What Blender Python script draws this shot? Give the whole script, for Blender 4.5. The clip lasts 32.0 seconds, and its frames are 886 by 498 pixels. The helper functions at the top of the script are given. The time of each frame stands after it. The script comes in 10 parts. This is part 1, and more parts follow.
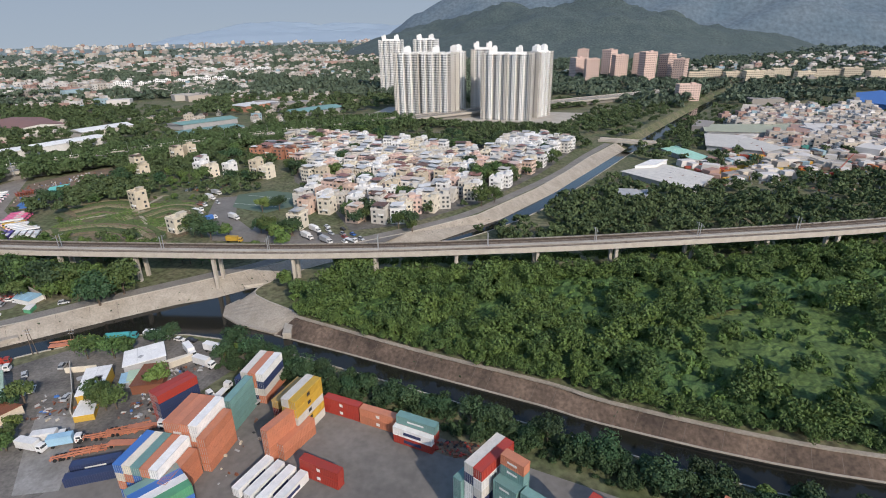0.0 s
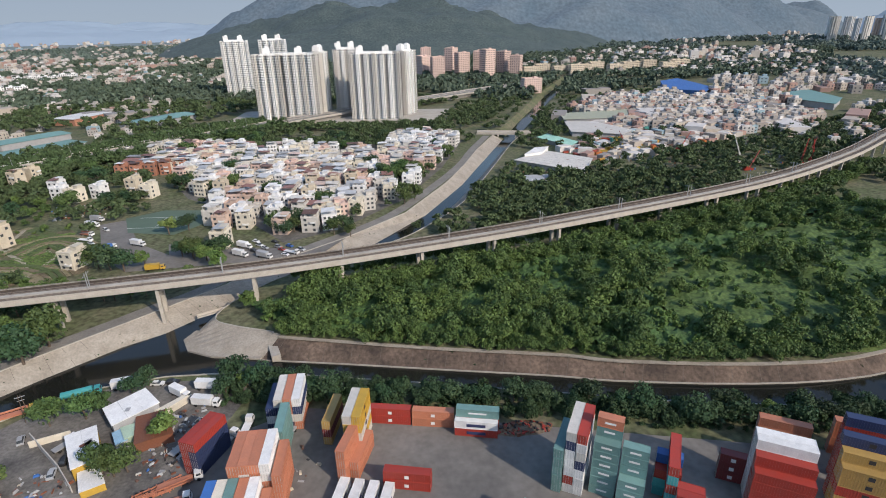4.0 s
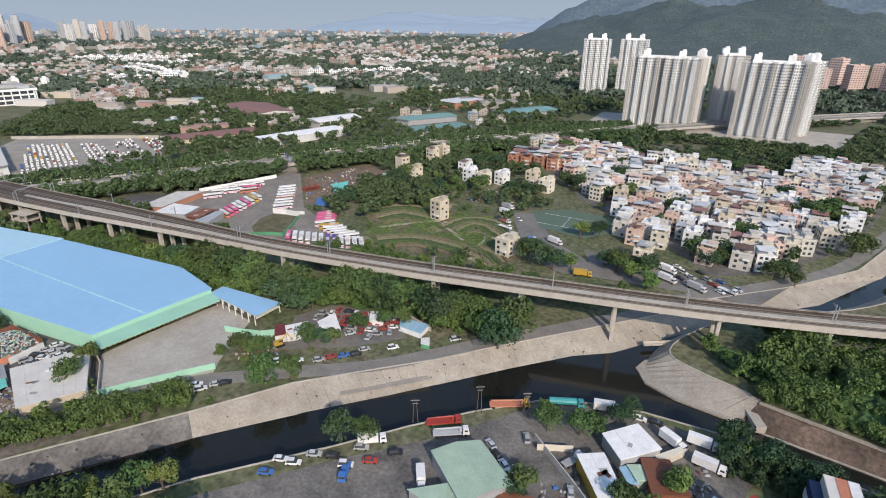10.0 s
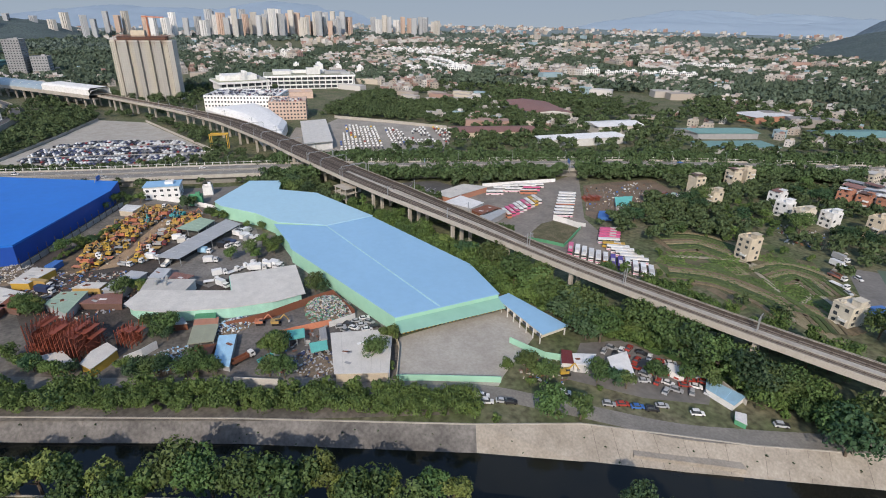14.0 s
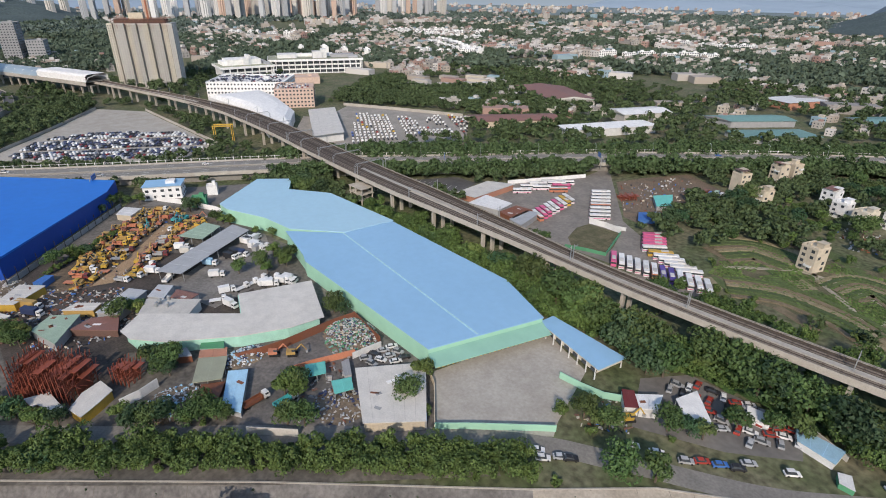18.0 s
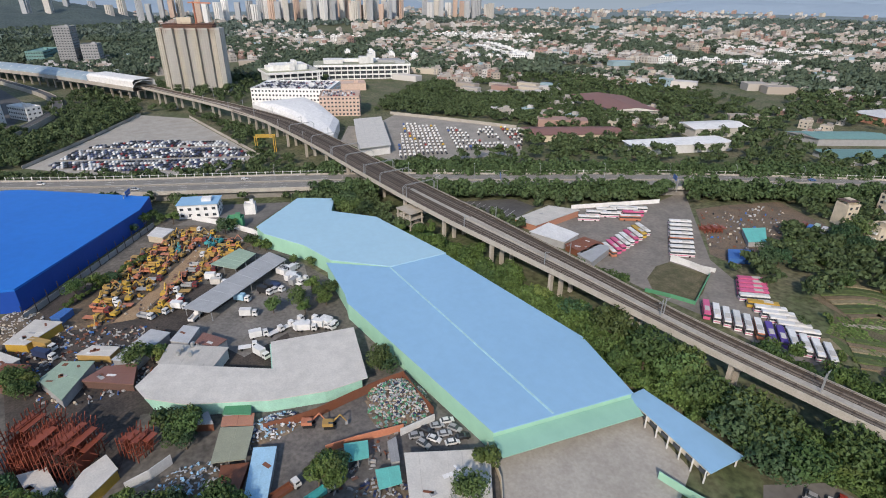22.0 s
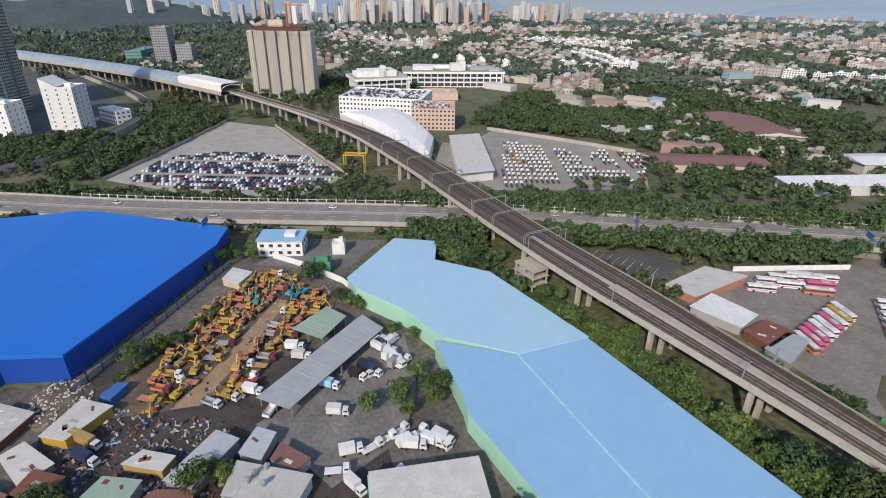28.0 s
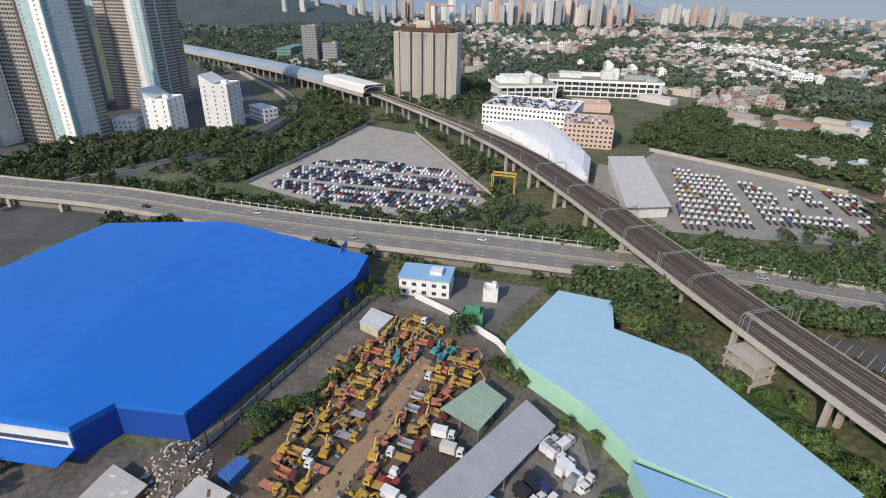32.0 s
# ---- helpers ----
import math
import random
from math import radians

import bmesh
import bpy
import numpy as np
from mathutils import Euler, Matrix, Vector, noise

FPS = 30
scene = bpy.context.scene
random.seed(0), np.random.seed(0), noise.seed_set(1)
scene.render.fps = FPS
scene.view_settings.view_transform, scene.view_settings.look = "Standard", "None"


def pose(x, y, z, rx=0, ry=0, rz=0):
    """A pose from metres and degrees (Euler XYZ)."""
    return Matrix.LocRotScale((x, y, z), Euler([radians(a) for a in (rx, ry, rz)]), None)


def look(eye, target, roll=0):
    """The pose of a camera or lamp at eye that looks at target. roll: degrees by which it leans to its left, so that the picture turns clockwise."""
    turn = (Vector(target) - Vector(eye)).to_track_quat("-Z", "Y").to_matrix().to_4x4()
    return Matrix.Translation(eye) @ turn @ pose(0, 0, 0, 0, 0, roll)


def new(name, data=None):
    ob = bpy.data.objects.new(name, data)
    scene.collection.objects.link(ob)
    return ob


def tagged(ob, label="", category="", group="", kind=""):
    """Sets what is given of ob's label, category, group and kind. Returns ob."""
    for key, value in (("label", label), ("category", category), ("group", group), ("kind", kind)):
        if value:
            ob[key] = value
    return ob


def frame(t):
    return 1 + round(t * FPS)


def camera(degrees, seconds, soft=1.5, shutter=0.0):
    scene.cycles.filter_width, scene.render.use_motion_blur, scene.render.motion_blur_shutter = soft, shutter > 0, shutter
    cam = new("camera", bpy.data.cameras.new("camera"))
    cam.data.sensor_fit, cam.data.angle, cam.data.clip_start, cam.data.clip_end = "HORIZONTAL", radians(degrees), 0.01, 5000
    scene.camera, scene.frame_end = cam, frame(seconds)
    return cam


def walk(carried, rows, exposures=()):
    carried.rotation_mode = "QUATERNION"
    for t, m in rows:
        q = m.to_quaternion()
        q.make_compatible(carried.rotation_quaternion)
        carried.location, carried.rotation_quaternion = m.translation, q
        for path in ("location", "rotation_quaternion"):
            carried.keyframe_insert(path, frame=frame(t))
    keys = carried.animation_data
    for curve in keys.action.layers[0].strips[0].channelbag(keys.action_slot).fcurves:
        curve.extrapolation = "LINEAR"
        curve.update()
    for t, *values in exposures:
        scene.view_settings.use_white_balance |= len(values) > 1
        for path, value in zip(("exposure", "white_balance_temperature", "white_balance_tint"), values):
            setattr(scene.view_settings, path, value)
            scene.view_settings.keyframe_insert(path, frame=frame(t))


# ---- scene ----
# Camera -----------------------------------------------------------------
cam = camera(79.0, 32.0, soft=1.0)
PATH = [
    (0, (125.804, -2.362, 113.529), (125.39, -0.566, 112.753), -1.0),
    (1, (112.824, -4.13, 113.886), (112.41, -2.334, 113.11), -0.7),
    (2, (99.498, -6.102, 114.043), (99.1, -4.303, 113.264), -0.6),
    (2.5, (92.951, -7.137, 114.163), (92.609, -5.328, 113.383), -0.7),
    (3, (85.972, -8.355, 114.5), (85.793, -6.524, 113.717), -0.7),
    (3.5, (79.238, -9.291, 114.743), (79.235, -7.453, 113.957), -1.0),
    (4, (71.522, -9.948, 114.856), (71.686, -8.117, 114.068), -1.0),
    (4.5, (64.506, -9.778, 115.015), (64.798, -7.964, 114.225), -1.0),
    (6.5, (35.702, -5.672, 116.463), (36.366, -3.964, 115.662), -1.2),
    (7, (28.408, -4.148, 116.722), (28.966, -2.401, 115.924), -1.0),
    (7.5, (21.671, -2.533, 117.231), (22.176, -0.771, 116.433), -0.9),
    (8, (13.193, -1.479, 117.744), (13.545, 0.321, 116.949), -0.5),
    (8.5, (6.52, -0.504, 117.919), (6.646, 1.328, 117.125), -0.2),
    (9, (0.0, 0.0, 118.103), (-0.153, 1.83, 117.311), 0.0),
    (9.5, (-6.278, -0.715, 118.833), (-6.718, 1.066, 118.038), 0.4),
    (10, (-11.436, -0.915, 119.03), (-12.194, 0.755, 118.233), 0.7),
    (10.5, (-16.243, -1.556, 119.403), (-17.202, 0.006, 118.602), 0.9),
    (11, (-21.354, -2.222, 119.998), (-22.479, -0.779, 119.191), 1.0),
    (11.5, (-25.801, -2.515, 120.291), (-27.03, -1.161, 119.48), 1.0),
    (12, (-29.905, -2.812, 120.322), (-31.214, -1.537, 119.511), 1.1),
    (13, (-38.488, -2.998, 119.889), (-39.876, -1.808, 119.079), 1.0),
    (14, (-46.405, -2.607, 120.45), (-47.811, -1.441, 119.634), 1.0),
    (14.5, (-50.302, -2.059, 120.674), (-51.708, -0.897, 119.852), 0.9),
    (16.5, (-65.595, 2.241, 120.846), (-66.99, 3.383, 119.98), 0.7),
    (17, (-69.417, 3.65, 120.987), (-70.808, 4.788, 120.109), 0.7),
    (18, (-77.285, 7.118, 121.448), (-78.678, 8.255, 120.571), 0.7),
    (19, (-85.091, 11.355, 121.491), (-86.488, 12.489, 120.617), 0.6),
    (20, (-93.292, 15.196, 121.564), (-94.694, 16.326, 120.694), 0.6),
    (20.5, (-97.614, 17.124, 121.161), (-99.027, 18.242, 120.293), 0.5),
    (21, (-102.282, 18.58, 121.202), (-103.731, 19.651, 120.333), 0.6),
    (22, (-111.388, 21.926, 121.046), (-112.868, 22.953, 120.178), 0.5),
    (23, (-120.909, 24.698, 120.418), (-122.404, 25.707, 119.554), 0.5),
    (24, (-131.236, 26.695, 120.499), (-132.744, 27.686, 119.635), 0.5),
    (25, (-141.843, 28.634, 120.525), (-143.379, 29.579, 119.661), 0.5),
    (26, (-152.858, 29.999, 120.356), (-154.416, 30.908, 119.493), 0.6),
    (26.5, (-158.281, 30.623, 120.465), (-159.858, 31.5, 119.603), 0.7),
    (28.5, (-182.123, 32.457, 120.638), (-183.73, 33.277, 119.775), 0.8),
    (29, (-188.046, 32.964, 120.307), (-189.653, 33.788, 119.448), 0.7),
    (29.5, (-194.484, 32.56, 120.173), (-196.103, 33.361, 119.313), 0.7),
    (30, (-201.778, 32.347, 119.713), (-203.439, 33.056, 118.854), 0.9),
    (30.5, (-208.014, 31.339, 119.657), (-209.705, 31.975, 118.797), 1.0),
    (31, (-215.046, 30.271, 119.824), (-216.754, 30.855, 118.962), 0.9),
    (32, (-228.803, 27.561, 119.66), (-230.549, 28.01, 118.794), 1.1),
]
walk(cam, [(t, look(eye, target, roll)) for t, eye, target, roll in PATH], [(0, 0.0), (3, 0.0), (7, 0.1), (10, 0.06), (13, -0.08), (22, -0.12), (32, -0.1)])

# Light: hazy morning sun from the south-east ----------------------------
SUN_AZ, SUN_EL = radians(138), radians(33)      # azimuth clockwise from +y
world = bpy.data.worlds.new("sky")
scene.world = world
world.use_nodes = True
wn, wl = world.node_tree.nodes, world.node_tree.links
sky = wn.new("ShaderNodeTexSky")
sky.sky_type = "NISHITA"
sky.sun_disc = False
sky.sun_elevation, sky.sun_rotation = SUN_EL, SUN_AZ
sky.air_density, sky.dust_density, sky.ozone_density = 1.2, 1.2, 3.0
wl.new(sky.outputs[0], wn["Background"].inputs[0])
wn["Background"].inputs[1].default_value = 0.18
sun = new("sun", bpy.data.lights.new("sun", "SUN"))
sun.data.energy, sun.data.angle, sun.data.color = 3.6, radians(0.6), (1.0, 0.875, 0.755)
sun_way = Vector((math.sin(SUN_AZ) * math.cos(SUN_EL), math.cos(SUN_AZ) * math.cos(SUN_EL), math.sin(SUN_EL)))
sun.matrix_world = look(sun_way * 300, (0, 0, 0))
scene.view_settings.exposure = 0.0

# Materials ---------------------------------------------------------------
MATS = {}


def mat(name, base, rough=0.8, metal=0.0, other=None, scale=0.5, amount=0.5, vary=0.0, hue=0.0, fine=0.0, bump=0.0, spec=0.3, ribs=None, isl=0.0):
    """A painted or mineral surface: two noise scales between two colours, a per-object tone, fine speckle, relief and rib lines."""
    if name in MATS:
        return MATS[name]
    m = bpy.data.materials.new(name)
    m.use_nodes = True
    n, l = m.node_tree.nodes, m.node_tree.links
    b = n["Principled BSDF"]
    b.inputs["Roughness"].default_value = rough
    b.inputs["Metallic"].default_value = metal
    b.inputs["Specular IOR Level"].default_value = spec
    pos = n.new("ShaderNodeNewGeometry")
    coarse = n.new("ShaderNodeTexNoise")
    coarse.inputs["Scale"].default_value = scale
    coarse.inputs["Detail"].default_value = 4
    coarse.inputs["Roughness"].default_value = 0.6
    l.new(pos.outputs["Position"], coarse.inputs["Vector"])
    ramp = n.new("ShaderNodeMapRange")
    ramp.inputs[1].default_value, ramp.inputs[2].default_value = 0.35, 0.68
    ramp.inputs[4].default_value = amount
    l.new(coarse.outputs[0], ramp.inputs[0])
    mix = n.new("ShaderNodeMixRGB")
    mix.inputs[1].default_value = (*base, 1)
    mix.inputs[2].default_value = (*(other or [c * 0.6 for c in base]), 1)
    l.new(ramp.outputs[0], mix.inputs[0])
    out = mix.outputs[0]
    if fine:
        sp = n.new("ShaderNodeTexNoise")
        sp.inputs["Scale"].default_value = scale * 9
        sp.inputs["Detail"].default_value = 3
        l.new(pos.outputs["Position"], sp.inputs["Vector"])
        r2 = n.new("ShaderNodeMapRange")
        r2.inputs[1].default_value, r2.inputs[2].default_value = 0.3, 0.7
        r2.inputs[3].default_value, r2.inputs[4].default_value = 1 - fine, 1 + fine
        l.new(sp.outputs[0], r2.inputs[0])
        hv = n.new("ShaderNodeHueSaturation")
        l.new(r2.outputs[0], hv.inputs["Value"])
        l.new(out, hv.inputs["Color"])
        out = hv.outputs[0]
    if vary or hue or isl:
        info = n.new("ShaderNodeObjectInfo")
        src = pos.outputs["Random Per Island"] if isl else info.outputs["Random"]
        amt = isl or vary
        r3 = n.new("ShaderNodeMapRange")
        r3.inputs[3].default_value, r3.inputs[4].default_value = 1 - amt, 1 + amt
        l.new(src, r3.inputs[0])
        hs = n.new("ShaderNodeHueSaturation")
        l.new(r3.outputs[0], hs.inputs["Value"])
        if hue:
            mul = n.new("ShaderNodeMath")
            mul.operation = "MULTIPLY"
            mul.inputs[1].default_value = 7.31
            l.new(src, mul.inputs[0])
            fr = n.new("ShaderNodeMath")
            fr.operation = "FRACT"
            l.new(mul.outputs[0], fr.inputs[0])
            r4 = n.new("ShaderNodeMapRange")
            r4.inputs[3].default_value, r4.inputs[4].default_value = 0.5 - hue, 0.5 + hue
            l.new(fr.outputs[0], r4.inputs[0])
            l.new(r4.outputs[0], hs.inputs["Hue"])
        l.new(out, hs.inputs["Color"])
        out = hs.outputs[0]
    l.new(out, b.inputs["Base Color"])
    height = None
    if ribs:
        co = n.new("ShaderNodeTexCoord")
        wv = n.new("ShaderNodeTexWave")
        wv.inputs["Scale"].default_value = ribs[1] / 6.2832 * 3.1416
        wv.bands_direction = ribs[0]
        l.new(co.outputs["Object"], wv.inputs["Vector"])
        height = wv.outputs["Fac"]
    elif bump:
        height = coarse.outputs[0]
    if height is not None:
        bp = n.new("ShaderNodeBump")
        bp.inputs["Strength"].default_value = bump or 0.6
        bp.inputs["Distance"].default_value = 0.08
        l.new(height, bp.inputs["Height"])
        l.new(bp.outputs[0], b.inputs["Normal"])
    MATS[name] = m
    return m


grass = mat("grass_ground", (0.085, 0.104, 0.046), 0.95, other=(0.17, 0.15, 0.10), scale=0.05, amount=0.8, fine=0.45, bump=0.4)
far_land = mat("far_land", (0.045, 0.07, 0.035), 0.95, other=(0.10, 0.11, 0.08), scale=0.012, amount=0.7, fine=0.4)
asphalt = mat("asphalt", (0.115, 0.112, 0.108), 0.9, other=(0.07, 0.068, 0.066), scale=0.08, amount=0.8, fine=0.12, bump=0.1)
yard_conc = mat("yard_concrete", (0.202, 0.189, 0.172), 0.85, other=(0.106, 0.099, 0.092), scale=0.06, amount=0.75, fine=0.12, bump=0.1)
pale_conc = mat("pale_concrete", (0.42, 0.39, 0.34), 0.85, other=(0.30, 0.27, 0.23), scale=0.12, amount=0.7, fine=0.1, bump=0.1)
bank_conc = mat("bank_concrete", (0.36, 0.322, 0.27), 0.9, other=(0.25, 0.22, 0.18), scale=0.15, amount=0.8, fine=0.15, bump=0.2)
brown_conc = mat("weathered_bank", (0.155, 0.113, 0.086), 0.92, other=(0.058, 0.044, 0.036), scale=0.09, amount=0.95, fine=0.35, bump=0.2)
# Darker grey than bank_concrete, for the west and south banks
dark_bank = mat("dark_grey_bank", (0.19, 0.178, 0.165), 0.92, other=(0.085, 0.08, 0.075), scale=0.1, amount=0.9, fine=0.25, bump=0.2)
deck_conc = mat("viaduct_concrete", (0.46, 0.42, 0.36), 0.85, other=(0.34, 0.30, 0.25), scale=0.3, amount=0.6, fine=0.1, bump=0.1)
ballast = mat("track_bed", (0.095, 0.076, 0.062), 0.95, other=(0.05, 0.041, 0.034), scale=0.6, amount=0.7, fine=0.3, bump=0.3)
steel = mat("rail_steel", (0.20, 0.155, 0.12), 0.5, 0.4)
galv = mat("galvanised_steel", (0.45, 0.46, 0.46), 0.5, 0.6, amount=0.3)
dirt = mat("bare_earth", (0.20, 0.155, 0.11), 0.95, other=(0.10, 0.08, 0.06), scale=0.12, amount=0.9, fine=0.3, bump=0.3)
field = mat("field_soil", (0.15, 0.125, 0.075), 0.95, other=(0.065, 0.075, 0.035), scale=0.25, amount=0.9, fine=0.35, bump=0.3)
white_paint = mat("white_paint", (0.72, 0.71, 0.68), 0.5, other=(0.6, 0.58, 0.54), scale=0.3, amount=0.5, fine=0.04)
glass_dark = mat("window_glass", (0.045, 0.055, 0.065), 0.12, other=(0.1, 0.1, 0.1), scale=0.3, spec=0.6)
rubber = mat("rubber", (0.02, 0.02, 0.02), 0.8, amount=0.2)
trunk_mat = mat("bark", (0.13, 0.1, 0.075), 0.95, other=(0.08, 0.06, 0.045), scale=2.0, bump=0.5)


def leaf_mat(name, base, other):
    m = mat(name, base, 0.65, other=other, scale=0.35, amount=0.7, fine=0.35, vary=0.28, hue=0.025, spec=0.25)
    return m


leaf_a = leaf_mat("leaves_green", (0.080, 0.124, 0.038), (0.046, 0.080, 0.027))
leaf_b = leaf_mat("leaves_dark", (0.046, 0.084, 0.037), (0.029, 0.056, 0.025))
leaf_c = leaf_mat("leaves_bright", (0.125, 0.17, 0.045), (0.078, 0.12, 0.034))
far_leaf = mat("far_leaves", (0.053, 0.079, 0.037), 0.7, other=(0.037, 0.056, 0.031), scale=0.05, amount=0.8, fine=0.4, isl=0.35)


def water_mat():
    m = bpy.data.materials.new("river_water")
    m.use_nodes = True
    n, l = m.node_tree.nodes, m.node_tree.links
    b = n["Principled BSDF"]
    b.inputs["Base Color"].default_value = (0.035, 0.04, 0.035, 1)
    b.inputs["Roughness"].default_value = 0.08
    b.inputs["Specular IOR Level"].default_value = 0.35
    geo = n.new("ShaderNodeNewGeometry")
    nz = n.new("ShaderNodeTexNoise")
    nz.inputs["Scale"].default_value = 0.7
    nz.inputs["Detail"].default_value = 4
    l.new(geo.outputs["Position"], nz.inputs["Vector"])
    bp = n.new("ShaderNodeBump")
    bp.inputs["Strength"].default_value = 0.12
    bp.inputs["Distance"].default_value = 0.1
    l.new(nz.outputs[0], bp.inputs["Height"])
    l.new(bp.outputs[0], b.inputs["Normal"])
    n2 = n.new("ShaderNodeTexNoise")
    n2.inputs["Scale"].default_value = 0.05
    l.new(geo.outputs["Position"], n2.inputs["Vector"])
    mx = n.new("ShaderNodeMixRGB")
    mx.inputs[1].default_value = (0.008, 0.010, 0.011, 1)
    mx.inputs[2].default_value = (0.022, 0.021, 0.015, 1)
    l.new(n2.outputs[0], mx.inputs[0])
    l.new(mx.outputs[0], b.inputs["Base Color"])
    return m


water_m = water_mat()

# Mesh helpers -------------------------------------------------------------
from mathutils.geometry import tessellate_polygon

GZ = 5.0        # level of the flood plain above the river


class Shape:
    """Collects simple solids into one mesh."""

    def __init__(self):
        self.v, self.f, self.mi = [], [], []

    def quad(self, *pts, m=0):
        k = len(self.v)
        self.v += [tuple(p) for p in pts]
        self.f.append(tuple(range(k, k + len(pts))))
        self.mi.append(m)
        return self

    def box(self, cx, cy, z0, sx, sy, sz, rz=0.0, m=0, taper=1.0):
        c, s = math.cos(radians(rz)), math.sin(radians(rz))
        k = len(self.v)
        for h, t in ((z0, 1.0), (z0 + sz, taper)):
            for dx, dy in ((-1, -1), (1, -1), (1, 1), (-1, 1)):
                x, y = dx * sx / 2 * t, dy * sy / 2 * t
                self.v.append((cx + x * c - y * s, cy + x * s + y * c, h))
        self.f += [(k + 3, k + 2, k + 1, k), (k + 4, k + 5, k + 6, k + 7)]
        self.f += [(k + a, k + b, k + b + 4, k + a + 4) for a, b in ((0, 1), (1, 2), (2, 3), (3, 0))]
        self.mi += [m] * 6
        return self

    def prism(self, pts, z0, z1, m=0, cap=True):
        if sum(a[0] * b[1] - b[0] * a[1] for a, b in zip(pts, pts[1:] + pts[:1])) < 0:
            pts = pts[::-1]
        k, n = len(self.v), len(pts)
        top = z1 if callable(z1) else (lambda x, y: z1)
        self.v += [(x, y, z0) for x, y in pts] + [(x, y, top(x, y)) for x, y in pts]
        for i in range(n):
            j = (i + 1) % n
            self.f.append((k + i, k + j, k + n + j, k + n + i))
            self.mi.append(m)
        if cap:
            for tri in tessellate_polygon([[Vector((x, y, 0)) for x, y in pts]]):
                a, b, c = [pts[i] for i in tri]
                if (b[0] - a[0]) * (c[1] - a[1]) - (b[1] - a[1]) * (c[0] - a[0]) < 0:
                    tri = tri[::-1]
                self.f.append(tuple(k + n + i for i in tri))
                self.mi.append(m)
        return self

    def tube(self, a, b, r0, r1=None, n=6, m=0, cap=False):
        a, b = Vector(a), Vector(b)
        r1 = r0 if r1 is None else r1
        d = (b - a).normalized()
        u = d.orthogonal().normalized()
        w = d.cross(u)
        k = len(self.v)
        for p, r in ((a, r0), (b, r1)):
            for i in range(n):
                t = 2 * math.pi * i / n
                self.v.append(tuple(p + u * math.cos(t) * r + w * math.sin(t) * r))
        for i in range(n):
            j = (i + 1) % n
            self.f.append((k + i, k + j, k + n + j, k + n + i))
            self.mi.append(m)
        if cap:
            self.f += [tuple(range(k + n, k + 2 * n)), tuple(range(k + n - 1, k - 1, -1))]
            self.mi += [m, m]
        return self

    def mesh(self, name, *mats, smooth=False):
        me = bpy.data.meshes.new(name)
        me.from_pydata(self.v, [], self.f)
        for m in mats:
            me.materials.append(m)
        if len(mats) > 1:
            me.polygons.foreach_set("material_index", self.mi)
        if smooth:
            me.polygons.foreach_set("use_smooth", [True] * len(self.f))
        return me


def part(name, me, parent=None, label="", m=None, kind=""):
    """One mesh as an object, under a thing where one is given."""
    ob = new(name, me)
    if parent is not None:
        ob.parent = parent
    if m is not None:
        ob.matrix_basis = m
    if label:
        ob["label"] = label
    if kind:
        ob["kind"] = kind
    return ob


def thing(name, label, category, m=None, group="", kind="", data=None):
    ob = new(name, data)
    if m is not None:
        ob.matrix_basis = m
    return tagged(ob, label, category, group, kind)


def spawn(name, label, category, parts, m, group=""):
    """A thing at m whose parts (name, mesh, label, sub-parts) share their meshes with its kin."""
    root = thing(name, label, category, m, group)
    for nm, me, lab, *subs in parts:
        p = part(nm, me, root, lab)
        for snm, sme, slab in subs:
            part(snm, sme, p, slab)
    return root


def surface(name, pts, z, material, holes=(), kind="structure"):
    """A flat sheet."""
    loops = [[Vector((x, y, 0)) for x, y in loop] for loop in (pts, *holes)]
    flat = [p for loop in (pts, *holes) for p in loop]
    s = Shape()
    s.v = [(x, y, z) for x, y in flat]
    for tri in tessellate_polygon(loops):
        a, b, c = [flat[i] for i in tri]
        if (b[0] - a[0]) * (c[1] - a[1]) - (b[1] - a[1]) * (c[0] - a[0]) < 0:
            tri = tri[::-1]
        s.f.append(tuple(tri))
    ob = new(name, s.mesh(name, material))
    ob["kind"] = kind
    return ob


def pad(name, pts, material, lift=0.04, z=None):
    """A slab of paving or soil that lies on the ground."""
    s = Shape().prism(list(pts), (GZ if z is None else z) - 0.2, (GZ if z is None else z) + lift)
    ob = new(name, s.mesh(name, material))
    ob["kind"] = "structure"
    return ob


def along(line, step):
    """Points every step metres on a line, with the heading in degrees."""
    out, left = [], 0.0
    for (x0, y0), (x1, y1) in zip(line, line[1:]):
        d = math.hypot(x1 - x0, y1 - y0)
        h = math.degrees(math.atan2(y1 - y0, x1 - x0))
        t = left
        while t < d:
            out.append((x0 + (x1 - x0) * t / d, y0 + (y1 - y0) * t / d, h))
            t += step
        left = t - d
    return out


def curve_through(pts, n=8):
    """A smooth line through plan points."""
    out = []
    for i in range(len(pts) - 1):
        p0, p1, p2, p3 = pts[max(i - 1, 0)], pts[i], pts[i + 1], pts[min(i + 2, len(pts) - 1)]
        for k in range(n):
            t = k / n
            out.append(tuple(0.5 * (2 * b + (c - a) * t + (2 * a - 5 * b + 4 * c - d) * t * t + (3 * b - a - 3 * c + d) * t ** 3)
                             for a, b, c, d in zip(p0, p1, p2, p3)))
    return out + [tuple(pts[-1])]


